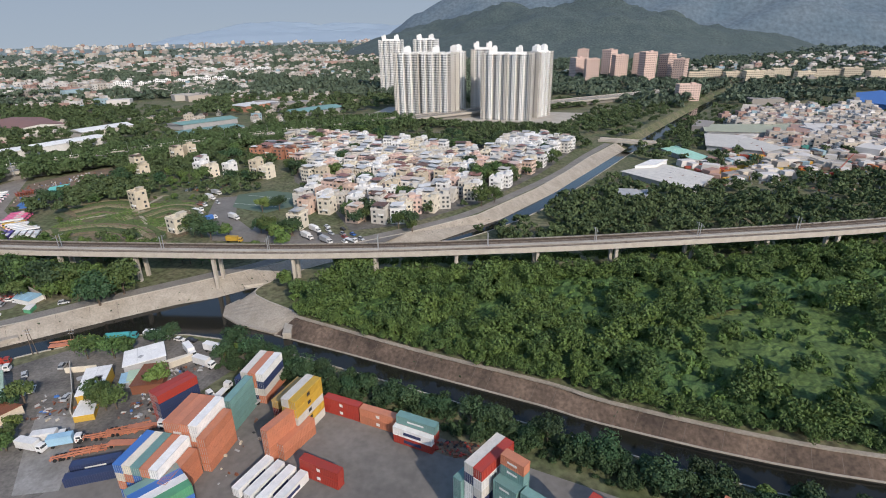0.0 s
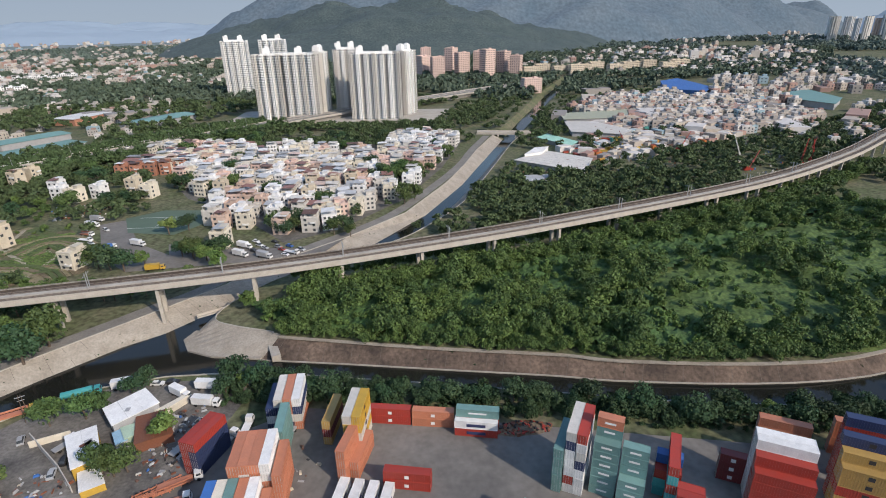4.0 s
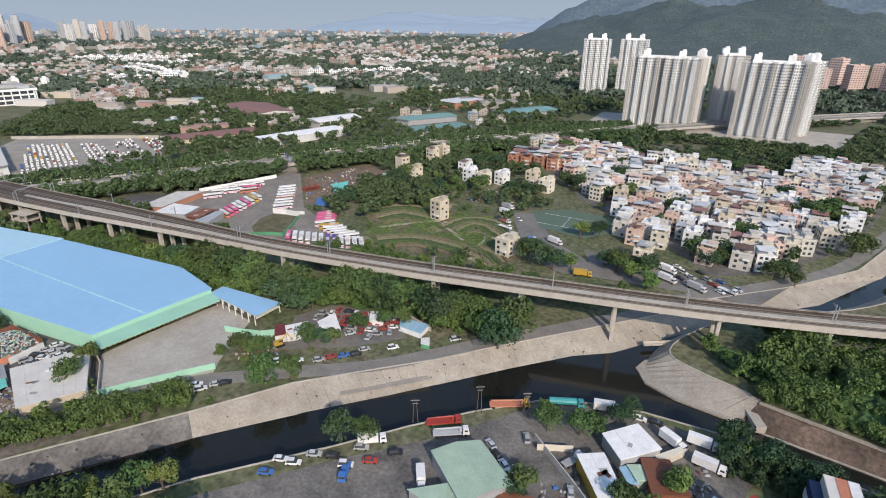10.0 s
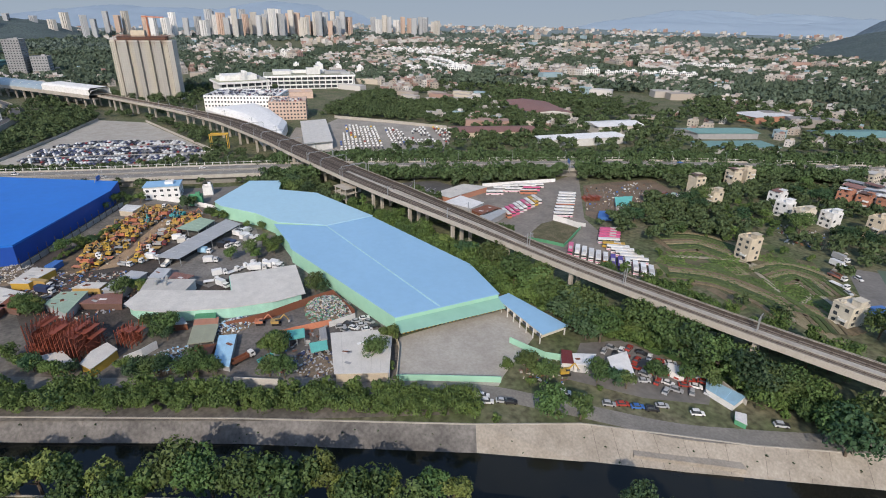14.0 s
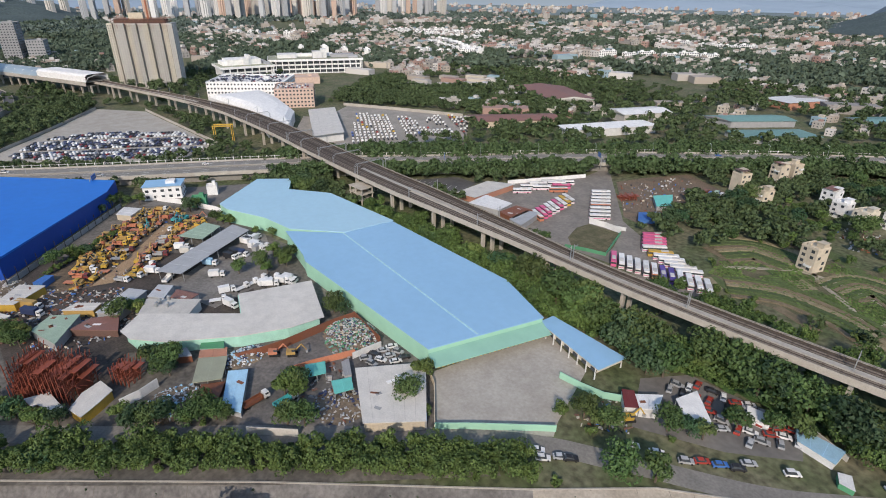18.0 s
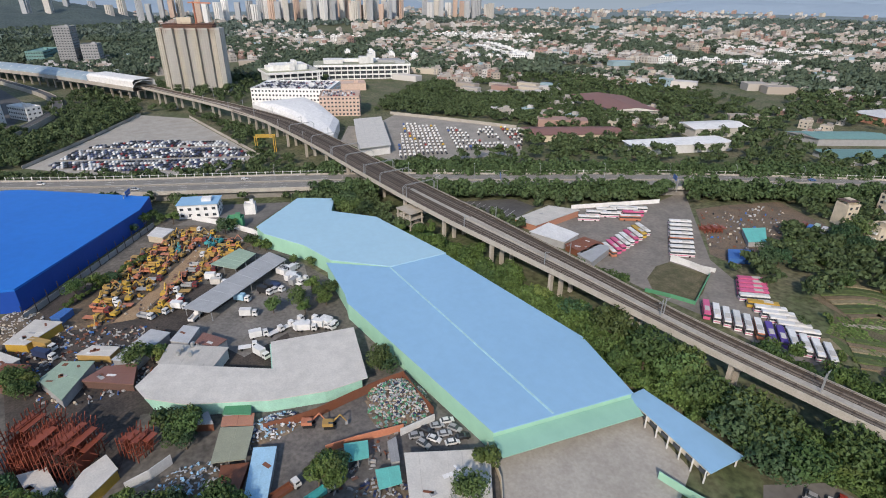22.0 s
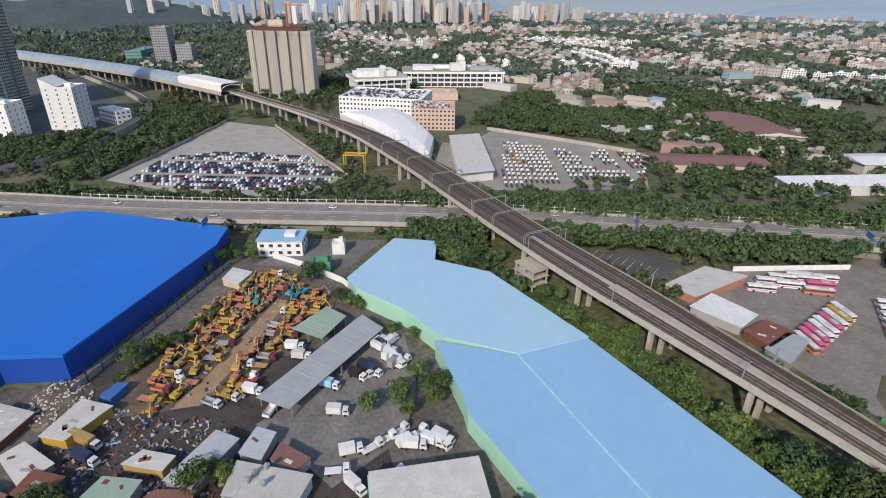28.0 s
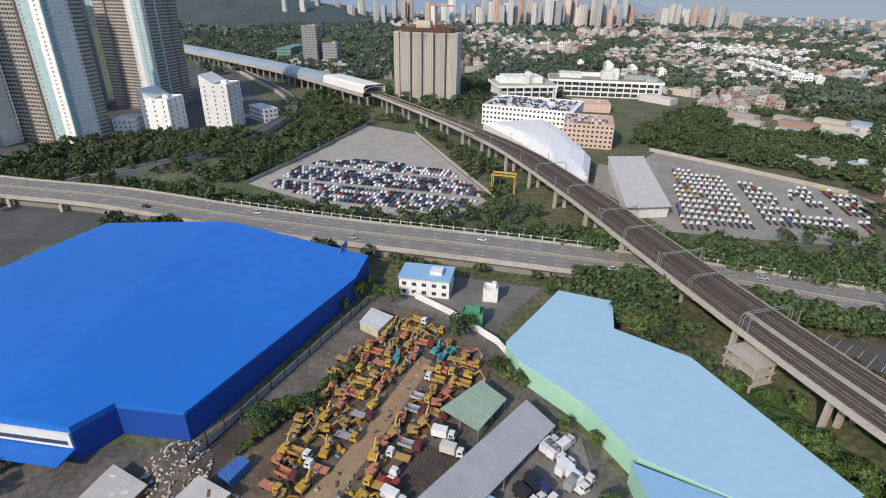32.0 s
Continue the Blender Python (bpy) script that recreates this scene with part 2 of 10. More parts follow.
def ribbon(line, offs, name, material, kind="structure"):
    """A profile (offset to the left, height) swept along a plan line."""
    s = Shape()
    rows = []
    for i, p in enumerate(line):
        a, b = line[max(i - 1, 0)], line[min(i + 1, len(line) - 1)]
        d = math.hypot(b[0] - a[0], b[1] - a[1])
        nx, ny = -(b[1] - a[1]) / d, (b[0] - a[0]) / d
        pr = offs(i) if callable(offs) else offs
        rows.append([(p[0] + nx * o, p[1] + ny * o, h) for o, h in pr])
    n = len(rows[0])
    s.v = [v for r in rows for v in r]
    for i in range(len(rows) - 1):
        for j in range(n - 1):
            a = i * n + j
            s.f.append((a, a + 1, a + n + 1, a + n))
            s.mi.append(0)
    ob = new(name, s.mesh(name, material))
    if kind:
        ob["kind"] = kind
    return ob


def inside(x, y, poly):
    hit = False
    for (x0, y0), (x1, y1) in zip(poly, poly[1:] + poly[:1]):
        if (y0 > y) != (y1 > y) and x < (x1 - x0) * (y - y0) / (y1 - y0) + x0:
            hit = not hit
    return hit

# River and ground -----------------------------------------------------------
# pairs of plan points: top of the bank and foot of the bank
NORTH = [((-409.2, -241.8), (-404.2, -245.5)), ((-226.9, -21.1), (-222.6, -24.2)), ((-183.5, 33.0), (-179.2, 29.8)), ((-137.6, 87.2), (-132.3, 83.1)),
         ((-117.8, 112.8), (-109.1, 106.6)), ((-98.0, 130.2), (-89.3, 125.2)), ((-80.6, 145.2), (-75.6, 138.9)), ((-61.1, 165.2), (-55.8, 158.7)), ((-45.3, 180.4), (-36.6, 176.7)),
         ((-31.4, 193.7), (-22.3, 186.0)), ((-7.4, 217.0), (2.5, 213.3)), ((6.6, 236.7), (24.8, 238.1)), ((42.9, 267.7), (57.0, 265.4)), ((77.0, 304.5), (90.5, 312.5)), ((109.2, 367.9), (122.4, 377.0)),
         ((129.0, 417.9), (138.9, 419.1)), ((146.2, 467.4), (157.5, 465.0)), ((173.6, 533.2), (183.5, 529.5)), ((213.3, 626.2), (220.7, 622.5)), ((305.0, 843.2), (312.5, 840.7)), ((409.2, 1066.4), (416.6, 1062.7))]
EAST = [((434.0, 1056.5), (429.0, 1059.0)), ((329.8, 833.3), (324.9, 835.8)), ((239.3, 617.5), (233.1, 620.0)), ((202.1, 530.7), (195.9, 533.2)), ((181.0, 484.8), (174.8, 487.3)), ((146.3, 396.8), (138.9, 399.3)), ((114.5, 320.7), (106.6, 324.9)),
        ((86.8, 277.8), (79.4, 282.7)), ((64.5, 255.4), (57.0, 260.4)), ((34.7, 235.6), (27.3, 240.6)), ((12.4, 218.2), (6.2, 220.7)), ((-1.2, 198.4), (-7.4, 199.6)), ((-3.7, 186.0), (-11.9, 184.8)), ((5.0, 179.8), (-14.3, 178.6)), ((17.4, 174.8), (-10.5, 170.5)),
        ((21.7, 173.0), (0.0, 165.4)), ((24.8, 170.6), (18.4, 161.7)), ((50.1, 163.9), (48.7, 155.7)), ((84.6, 155.2), (82.5, 148.4)), ((126.6, 146.3), (124.0, 139.6)), ((145.1, 140.4), (142.6, 134.7)), ((189.0, 133.3), (187.9, 127.7)), ((226.9, 132.7), (229.4, 127.1)),
        ((265.9, 143.2), (271.6, 137.6)), ((306.3, 165.5), (311.2, 158.7)), ((342.2, 195.8), (348.4, 191.0)), ((360.8, 227.0), (367.0, 224.4)), ((367.0, 285.2), (373.2, 285.2))]
SOUTH = [((394.3, 285.2), (389.4, 285.2)), ((386.9, 218.2), (381.9, 220.7)), ((360.8, 173.6), (355.9, 177.3)), ((319.9, 138.9), (316.2, 143.8)), ((280.2, 119.0), (277.8, 124.0)), ((235.6, 107.9), (234.4, 112.8)), ((198.4, 109.7), (199.0, 114.1)), ((160.0, 115.3), (161.2, 119.7)), ((132.4, 122.0), (133.3, 126.5)),
         ((75.4, 135.5), (76.3, 139.5)), ((31.7, 145.2), (32.2, 148.8)), ((13.6, 148.2), (12.4, 151.3)), ((-9.5, 148.6), (-9.9, 151.8)), ((-27.3, 145.1), (-29.8, 148.2)), ((-39.4, 140.7), (-42.2, 143.3)), ((-57.8, 125.9), (-60.1, 128.5)), ((-72.8, 111.6), (-75.1, 114.1)),
         ((-88.4, 95.2), (-90.8, 97.5)), ((-115.2, 69.4), (-117.8, 71.9)), ((-138.9, 40.9), (-141.7, 43.2)), ((-205.8, -39.7), (-208.7, -37.4)), ((-388.1, -261.6), (-390.6, -259.2))]


def eased(run):
    """A bank line with rounded bends."""
    return [((p[0], p[1]), (p[2], p[3])) for p in curve_through([(*a, *b) for a, b in run], 3)]


ROUND = eased(EAST)
outline = [p[0] for p in NORTH + ROUND + SOUTH]
rim = [(4450 * math.cos(k * math.pi / 24), 4450 * math.sin(k * math.pi / 24)) for k in range(48)]
ground = surface("ground", rim, GZ, grass, [outline])
tagged(ground, "flat green and brown flood plain of grass and scrub", "ground")
water = surface("water", outline, 0.0, water_m)
tagged(water, "dark still river water between sloped concrete banks", "water")
joints = mat("bank_joints", (0.15, 0.13, 0.11), 0.95, amount=0.4)
for nm, run, bank_m in (("bank_west", NORTH[:4], dark_bank), ("bank_north", NORTH[3:18], bank_conc), ("bank_upstream", NORTH[17:], grass), ("bank_canal_upstream", ROUND[:10], grass),
                        ("bank_canal", ROUND[9:34], bank_conc), ("bank_tip", ROUND[33:49], bank_conc), ("bank_east", ROUND[48:], brown_conc), ("bank_south", SOUTH, dark_bank)):
    s = Shape()
    for (a, b), (c, d) in zip(run, run[1:]):
        s.quad((*a, GZ), (*b, -0.4), (*d, -0.4), (*c, GZ))
    bank = new(nm, s.mesh(nm, bank_m))
    tagged(bank, "grassy river bank above dark water" if bank_m is grass else "sloped stained concrete river bank above dark water", "river bank", kind="structure")
    if bank_m is grass:
        continue
    low = nm == "bank_east"
    line = [p[1] if low else p[0] for p in run]
    top = 0.45 if low else GZ + 0.35
    kerb = ribbon(line, [(-0.0, top - 0.65), (-0.0, top), (0.4, top), (0.4, top - 0.35)], nm + "_coping", pale_conc)
    tagged(kerb, "pale concrete kerb along the river bank", "coping")
    if low:
        crest = ribbon([p[0] for p in run], [(-1.6, GZ - 0.3), (-1.6, GZ + 0.12), (-0.1, GZ + 0.12), (-0.1, GZ - 0.3)][::-1], "bank_path", bank_conc)
        tagged(crest, "narrow pale path along the crest of the bank", "path")
    jt = Shape()
    gap = 6.0
    for (a, b), (c, d) in zip(run, run[1:]):
        ln = math.dist(a, c)
        for k in range(int(ln / gap)):
            t = (k + 0.5) * gap / ln
            w = 0.05 / ln
            p, q = [tuple(m + (n - m) * u for m, n in zip(a, c)) for u in (t - w, t + w)]
            r, f = [tuple(m + (n - m) * u for m, n in zip(b, d)) for u in (t - w, t + w)]
            jt.quad((*p, GZ + 0.03), (*r, -0.37), (*f, -0.37), (*q, GZ + 0.03))
    tagged(new(nm + "_joints", jt.mesh(nm + "_joints", joints)), "dark joints between the slabs of the bank", "joints", kind="stuff")

# Viaduct ----------------------------------------------------------------------
VIA = curve_through([(-976, 55), (-790, 110), (-680, 143), (-620, 158), (-563, 168), (-480, 171.5), (-422, 171), (-350, 171), (-300, 172.5),
                     (-236, 174.5), (-180, 175.5), (-120, 181), (-64, 188.7), (10, 200.5), (82, 218), (165, 243), (288, 287), (380, 335), (469, 395), (651, 533), (957, 834), (1150, 1040)], 8)
DECK, SOFFIT = 19.6, 17.3


def half(i):
    x = VIA[i][0]
    return 6.0 + 4.6 * min(1, max(0, (-195 - x) / 110)) * min(1, max(0, (x + 700) / 150))


viaduct = thing("viaduct", "long pale concrete railway viaduct on paired columns", "viaduct")


def via_ribbon(name, prof, material, label=""):
    ob = ribbon(VIA, prof, name, material, "")
    ob.parent = viaduct
    if label:
        ob["label"] = label
    return ob


via_ribbon("deck", lambda i: [(-half(i), DECK + 1.2), (-half(i), SOFFIT + 1.1), (-half(i) + 2.2, SOFFIT), (half(i) - 2.2, SOFFIT), (half(i), SOFFIT + 1.1), (half(i), DECK + 1.2),
                              (half(i) - 0.35, DECK + 1.2), (half(i) - 0.35, DECK), (-half(i) + 0.35, DECK), (-half(i) + 0.35, DECK + 1.2), (-half(i), DECK + 1.2)], deck_conc)
for sgn in (-1, 1):
    via_ribbon("track_bed", lambda i: [(sgn * half(i) * 0.56 - half(i) * 0.3, DECK + 0.01), (sgn * half(i) * 0.56 - half(i) * 0.3, DECK + 0.3), (sgn * half(i) * 0.56 + half(i) * 0.3, DECK + 0.3), (sgn * half(i) * 0.56 + half(i) * 0.3, DECK + 0.01)], ballast, "dark ballast track bed")
    for o in (-0.75, 0.75):
        via_ribbon("rail", lambda i: [(sgn * half(i) * 0.5 + o - 0.09, DECK + 0.3), (sgn * half(i) * 0.5 + o - 0.09, DECK + 0.5), (sgn * half(i) * 0.5 + o + 0.09, DECK + 0.5), (sgn * half(i) * 0.5 + o + 0.09, DECK + 0.3)], steel, "steel rail")
    via_ribbon("noise_barrier", lambda i: [(sgn * (half(i) - 0.7), DECK), (sgn * (half(i) - 0.7), DECK + 0.9), (sgn * (half(i) - 0.9), DECK + 0.9), (sgn * (half(i) - 0.9), DECK)], ballast, "low dark barrier beside the track")
plinths = Shape()
for x, y, h in along([p for p in VIA if -700 < p[0] < 620], 4.8):
    w = half(min(range(len(VIA)), key=lambda i: abs(VIA[i][0] - x)))
    c, sn = math.cos(radians(h)), math.sin(radians(h))
    for sgn in (-1, 1):
        for o in (-0.78, 0.78):
            q = sgn * w * 0.5 + o
            plinths.box(x - sn * q, y + c * q, DECK + 0.3, 4.1, 0.62, 0.12, h)
        q = sgn * (w - 0.8)
        plinths.box(x - sn * q, y + c * q, DECK + 0.9, 0.35, 0.3, 0.5, h).box(x - sn * q, y + c * q, DECK + 1.3, 4.8, 0.12, 0.1, h)
pb = part("track_plinth", plinths.mesh("track_plinth", mat("plinth_concrete", (0.25, 0.215, 0.18), 0.9, other=(0.17, 0.145, 0.12), scale=0.3, amount=0.7)), viaduct, "brown concrete plinths under the rails and fence posts")
pb["kind"] = "stuff"
wk = ribbon([p for p in VIA if p[0] > -362], [(-1.1, DECK), (-1.1, DECK + 0.55), (1.1, DECK + 0.55), (1.1, DECK)], "walkway", pale_conc, "")
wk.parent = viaduct
wk["label"] = "pale walkway between the tracks"

pier_col = Shape().box(0, 0, 0, 1.35, 1.7, SOFFIT - GZ + 5).mesh("column", deck_conc)
pier_cap = Shape().box(0, 0, 0, 2.4, 8.6, 1.0).mesh("pier_cap", deck_conc)
run, start = 0.0, 0.0
for (x0, y0), (x1, y1) in zip(VIA, VIA[1:]):
    d = math.hypot(x1 - x0, y1 - y0)
    if x0 < -26 <= x1:
        start = (run + d * (-26 - x0) / (x1 - x0)) % 36.6
    run += d
lead = along(VIA, start)[1]
first = min(range(len(VIA)), key=lambda i: math.dist(VIA[i], lead[:2]) + (0 if VIA[i][0] > lead[0] else 99))
for x, y, h in along([lead[:2]] + VIA[first:], 36.6):
    if -800 < x < 700:
        k = min(range(len(VIA)), key=lambda i: abs(VIA[i][0] - x))
        w = half(k)
        for o in ((-3.1, 3.1) if w < 8 else (-6.5, 0, 6.5)):
            c, s = math.cos(radians(h)), math.sin(radians(h))
            part("column", pier_col, viaduct, m=pose(x - s * o, y + c * o, GZ - 5, 0, 0, h))

for k, (x, y, h) in enumerate(along(VIA, 49.6)):
    if -700 < x < 500:
        w = half(min(range(len(VIA)), key=lambda i: abs(VIA[i][0] - x)))
        c, s = math.cos(radians(h)), math.sin(radians(h))
        for sg in (-1, 1):
            o = sg * (w - 0.5) if x < -240 else sg * 0.9
            mast = Shape().box(0, 0, 0, 0.28, 0.28, 6.4).tube((0, 0, 5.9), (0, (-sg if x < -240 else sg) * 2.6, 5.6), 0.07, n=4).tube((0, 0, 4.9), (0, (-sg if x < -240 else sg) * 2.4, 5.5), 0.05, n=4)
            part("catenary_mast", mast.mesh("catenary_mast", galv), viaduct, "grey steel overhead line mast", pose(x - s * o, y + c * o, DECK + 0.5, 0, 0, h))
for xg in (-520, -480, -446, -418, -394, -372, -350):
    k = min(range(len(VIA)), key=lambda i: abs(VIA[i][0] - xg))
    (x, y), w = VIA[k], half(k) - 0.4
    hoop = Shape()
    for d in (-0.6, 0.6):
        pts = [(d, -w, 0), (d, -w, 5.2), (d, -w + 1.6, 6.6), (d, w - 1.6, 6.6), (d, w, 5.2), (d, w, 0)]
        for a, b in zip(pts, pts[1:]):
            hoop.tube(a, b, 0.13, n=4)
    for q in range(6):
        hoop.tube((-0.6, -w + 1.6 + q * (2 * w - 3.2) / 5, 6.6), (0.6, -w + 1.6 + q * (2 * w - 3.2) / 5, 6.6), 0.08, n=4)
    part("line_gantry", hoop.mesh("line_gantry", galv), viaduct, "arched steel gantry over the tracks", pose(x, y, DECK, 0, 0, 2))
for o in (-6.6, -1.6, 3.4):
    siding = [(x, y) for x, y in VIA if -640 < x < -300]
    rl = ribbon(siding, [(o - 0.85, DECK + 0.3), (o - 0.85, DECK + 0.46), (o - 0.65, DECK + 0.46), (o - 0.65, DECK + 0.3)], "rail", steel, "")
    rl.parent = viaduct
    rl = ribbon(siding, [(o + 0.65, DECK + 0.3), (o + 0.65, DECK + 0.46), (o + 0.85, DECK + 0.46), (o + 0.85, DECK + 0.3)], "rail", steel, "")
    rl.parent = viaduct
    bd = ribbon(siding, [(o - 2.4, DECK + 0.02), (o - 2.4, DECK + 0.27), (o + 2.4, DECK + 0.27), (o + 2.4, DECK + 0.02)], "track_bed", ballast, "")
    bd.parent = viaduct

# Colours of paint, sheet and fabric -----------------------------------------------------
light_blue = mat("light_blue_roof", (0.28, 0.475, 0.665), 0.55, other=(0.25, 0.435, 0.62), scale=0.04, amount=0.5, fine=0.03)
mint = mat("mint_cladding", (0.35, 0.60, 0.445), 0.6, other=(0.28, 0.50, 0.375), scale=0.2, amount=0.5, ribs=("X", 6.0), bump=0.2)
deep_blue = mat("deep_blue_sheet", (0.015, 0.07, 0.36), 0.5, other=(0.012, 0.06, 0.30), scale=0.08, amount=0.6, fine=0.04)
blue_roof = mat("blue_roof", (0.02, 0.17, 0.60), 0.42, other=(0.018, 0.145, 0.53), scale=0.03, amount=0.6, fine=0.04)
PAINT = {
    "white": (0.74, 0.73, 0.71), "cream": (0.66, 0.60, 0.49), "grey": (0.36, 0.36, 0.36), "pale": (0.57, 0.54, 0.49), "black": (0.025, 0.025, 0.028),
    "red": (0.36, 0.045, 0.03), "dark_red": (0.17, 0.03, 0.03), "orange": (0.50, 0.195, 0.11), "rust": (0.20, 0.075, 0.04), "yellow": (0.54, 0.34, 0.05), "mustard": (0.42, 0.27, 0.085),
    "blue": (0.05, 0.15, 0.42), "navy": (0.03, 0.045, 0.11), "teal": (0.16, 0.29, 0.27), "turquoise": (0.06, 0.33, 0.34), "green": (0.10, 0.32, 0.17), "sage": (0.38, 0.50, 0.38),
    "aqua": (0.16, 0.55, 0.48), "sky": (0.36, 0.58, 0.74), "pink": (0.62, 0.12, 0.25), "purple": (0.10, 0.06, 0.28), "brick": (0.42, 0.20, 0.13), "olive": (0.36, 0.37, 0.27), "mint": (0.36, 0.62, 0.5), "salmon": (0.66, 0.49, 0.42), "silver": (0.45, 0.46, 0.47), "tan": (0.58, 0.50, 0.38),
    "fawn": (0.50, 0.455, 0.40), "ice": (0.42, 0.56, 0.58), "bright": (0.84, 0.83, 0.80), "mist": (0.36, 0.43, 0.43), "maroon": (0.25, 0.125, 0.10), "peach": (0.56, 0.42, 0.34), "umber": (0.15, 0.085, 0.065), "oxide": (0.25, 0.065, 0.036)}


def paint(c, kind="metal"):
    """Weathered paint of a colour: 'metal' for vehicles and boxes, 'sheet' for roofs, 'wall' for render."""
    b = PAINT[c]
    if kind == "metal":
        return mat("paint_" + c, b, 0.45, other=[v * 0.72 + 0.02 for v in b], scale=0.5, amount=0.6, fine=0.07, vary=0.12, spec=0.4)
    if kind == "sheet":
        return mat("sheet_" + c, b, 0.6, 0.0, other=[v * 0.6 + 0.04 for v in b], scale=0.25, amount=0.45, fine=0.08, vary=0.15, ribs=("X", 8.0), bump=0.25)
    return mat("render_" + c, b, 0.85, other=[v * 0.72 for v in b], scale=0.35, amount=0.6, fine=0.08, vary=0.14)


KEEP = []       # plan areas that stay clear of trees


def clear(pts, grow=1.0):
    cx, cy = sum(p[0] for p in pts) / len(pts), sum(p[1] for p in pts) / len(pts)
    big = []
    for x, y in pts:
        d = math.hypot(x - cx, y - cy) or 1
        big.append((x + (x - cx) / d * grow, y + (y - cy) / d * grow))
    KEEP.append((min(p[0] for p in big), max(p[0] for p in big), min(p[1] for p in big), max(p[1] for p in big), big))


def free(x, y):
    return not any(a < x < b and c < y < d and inside(x, y, pl) for a, b, c, d, pl in KEEP)


clear(outline, 2)
for i in range(0, len(VIA) - 1):
    (x0, y0), (x1, y1) = VIA[i], VIA[i + 1]
    clear([(x0, y0 - 8.5), (x1, y1 - 8.5), (x1, y1 + 8.5), (x0, y0 + 8.5)], 0)

# Roads, yards and fields -------------------------------------------------------------------


def yard(name, pts, material, label, keep=True, lift=0.04):
    ob = pad(name, pts, material, lift)
    tagged(ob, label, "paving")
    if keep:
        clear(pts, 0.5)
    return ob


yard("yard_containers", [(2, 70), (10, 112), (40, 127), (60, 123), (97, 114), (122, 108), (160, 99), (196, 90), (235, 96), (300, 60), (300, -60), (-30, -60)], yard_conc, "worn grey concrete container yard with dark stains")
yard("yard_repairs", [(-118, 20), (-112, 64), (-86, 90), (-62, 112), (-40, 138), (-20, 146), (10, 145), (22, 138), (14, 110), (4, 70), (-30, -20)], mat("oily_yard", (0.20, 0.185, 0.165), 0.9, other=(0.085, 0.08, 0.075), scale=0.11, amount=0.95, fine=0.25), "stained grey asphalt yard of the truck repair shops", lift=0.03)
yard("drive", [(-26, 99), (-13, 100), (1.5, 84.4), (6, 75.8), (-4.4, 72), (-17, 86.8)], mat("drive_concrete", (0.29, 0.28, 0.265), 0.85, other=(0.18, 0.172, 0.16), scale=0.12, amount=0.9, fine=0.15), "pale worn concrete drive between the repair shops and the containers", lift=0.06)
road_n = [(-432, -243), (-243, -15), (-199, 41), (-156, 92), (-129, 113), (-100, 132), (-83, 148), (-64, 168), (-47, 184), (-34, 197), (-18, 212), (0, 236), (30, 262), (68, 302), (102, 366), (126, 420), (142, 468), (166, 530)]
rd = ribbon(curve_through(road_n, 6), [(3.4, GZ - 0.1), (3.4, GZ + 0.06), (-3.4, GZ + 0.06), (-3.4, GZ - 0.1)], "road_riverside", mat("dusty_road", (0.235, 0.22, 0.195), 0.9, other=(0.16, 0.15, 0.135), scale=0.15, amount=0.8, fine=0.15))
tagged(rd, "narrow grey asphalt road along the river bank", "road")
for (x0, y0), (x1, y1) in zip(road_n, road_n[1:]):
    d = math.hypot(x1 - x0, y1 - y0)
    nx, ny = -(y1 - y0) / d * 4, (x1 - x0) / d * 4
    clear([(x0 + nx, y0 + ny), (x1 + nx, y1 + ny), (x1 - nx, y1 - ny), (x0 - nx, y0 - ny)], 0)
yard("ground_works", [(-436, 62), (-400, 30), (-352, -14), (-368, -70), (-300, -70), (-236, -40), (-226, -22), (-182, 34), (-146, 84), (-178, 98), (-200, 96), (-312, 100), (-372, 88), (-420, 92)], mat("worked_ground", (0.165, 0.148, 0.126), 0.95, other=(0.085, 0.08, 0.072), scale=0.07, amount=0.9, fine=0.3, bump=0.25), "trampled grey-brown ground between the works", keep=False, lift=0.02)
yard("yard_depot", [(-191.0, 95.9), (-184.4, 138.3), (-182.6, 143.9), (-159.2, 137.2), (-149.5, 111.1), (-146.5, 105.7), (-168.3, 80.0)], pale_conc, "pale concrete forecourt of the depot with faint tyre marks")
yard("yard_scrap", [(-242.9, 45.6), (-239.4, 85.5), (-236.2, 93.0), (-216.0, 94.1), (-193.7, 98.1), (-170.2, 81.1), (-183.3, 61.4), (-204.1, 37.9), (-232.1, 31.4)], mat("oily_ground", (0.10, 0.095, 0.09), 0.8, other=(0.19, 0.17, 0.15), scale=0.1, amount=0.9, fine=0.25, bump=0.2), "dark oily ground of the scrap yards")
# Base colour darkened for dark scrap and for the shade among the sheds
yard("yard_west", [(-345.0, -18.4), (-368.5, 5.2), (-331.4, 62.4), (-286.9, 70.9), (-246.2, 63.4), (-264.9, 18.0), (-241.8, 9.0), (-257.0, -14.1)], mat("scrap_earth_shaded", (0.085, 0.07, 0.06), 0.95, other=(0.045, 0.04, 0.036), scale=0.15, amount=0.9, fine=0.3, bump=0.3), "trampled earth and rubble between the sheds, darkened for scrap and shade")
yard("yard_trucks", [(-337.0, 85.3), (-332.0, 95.9), (-304.9, 89.0), (-284.0, 76.0), (-276.0, 52.0), (-290.6, 46.1), (-307.9, 38.3), (-312.6, 51.6)], mat("truck_yard", (0.235, 0.22, 0.2), 0.9, other=(0.13, 0.122, 0.112), scale=0.09, amount=0.9, fine=0.2), "grey asphalt truck parking between sheds", lift=0.07)
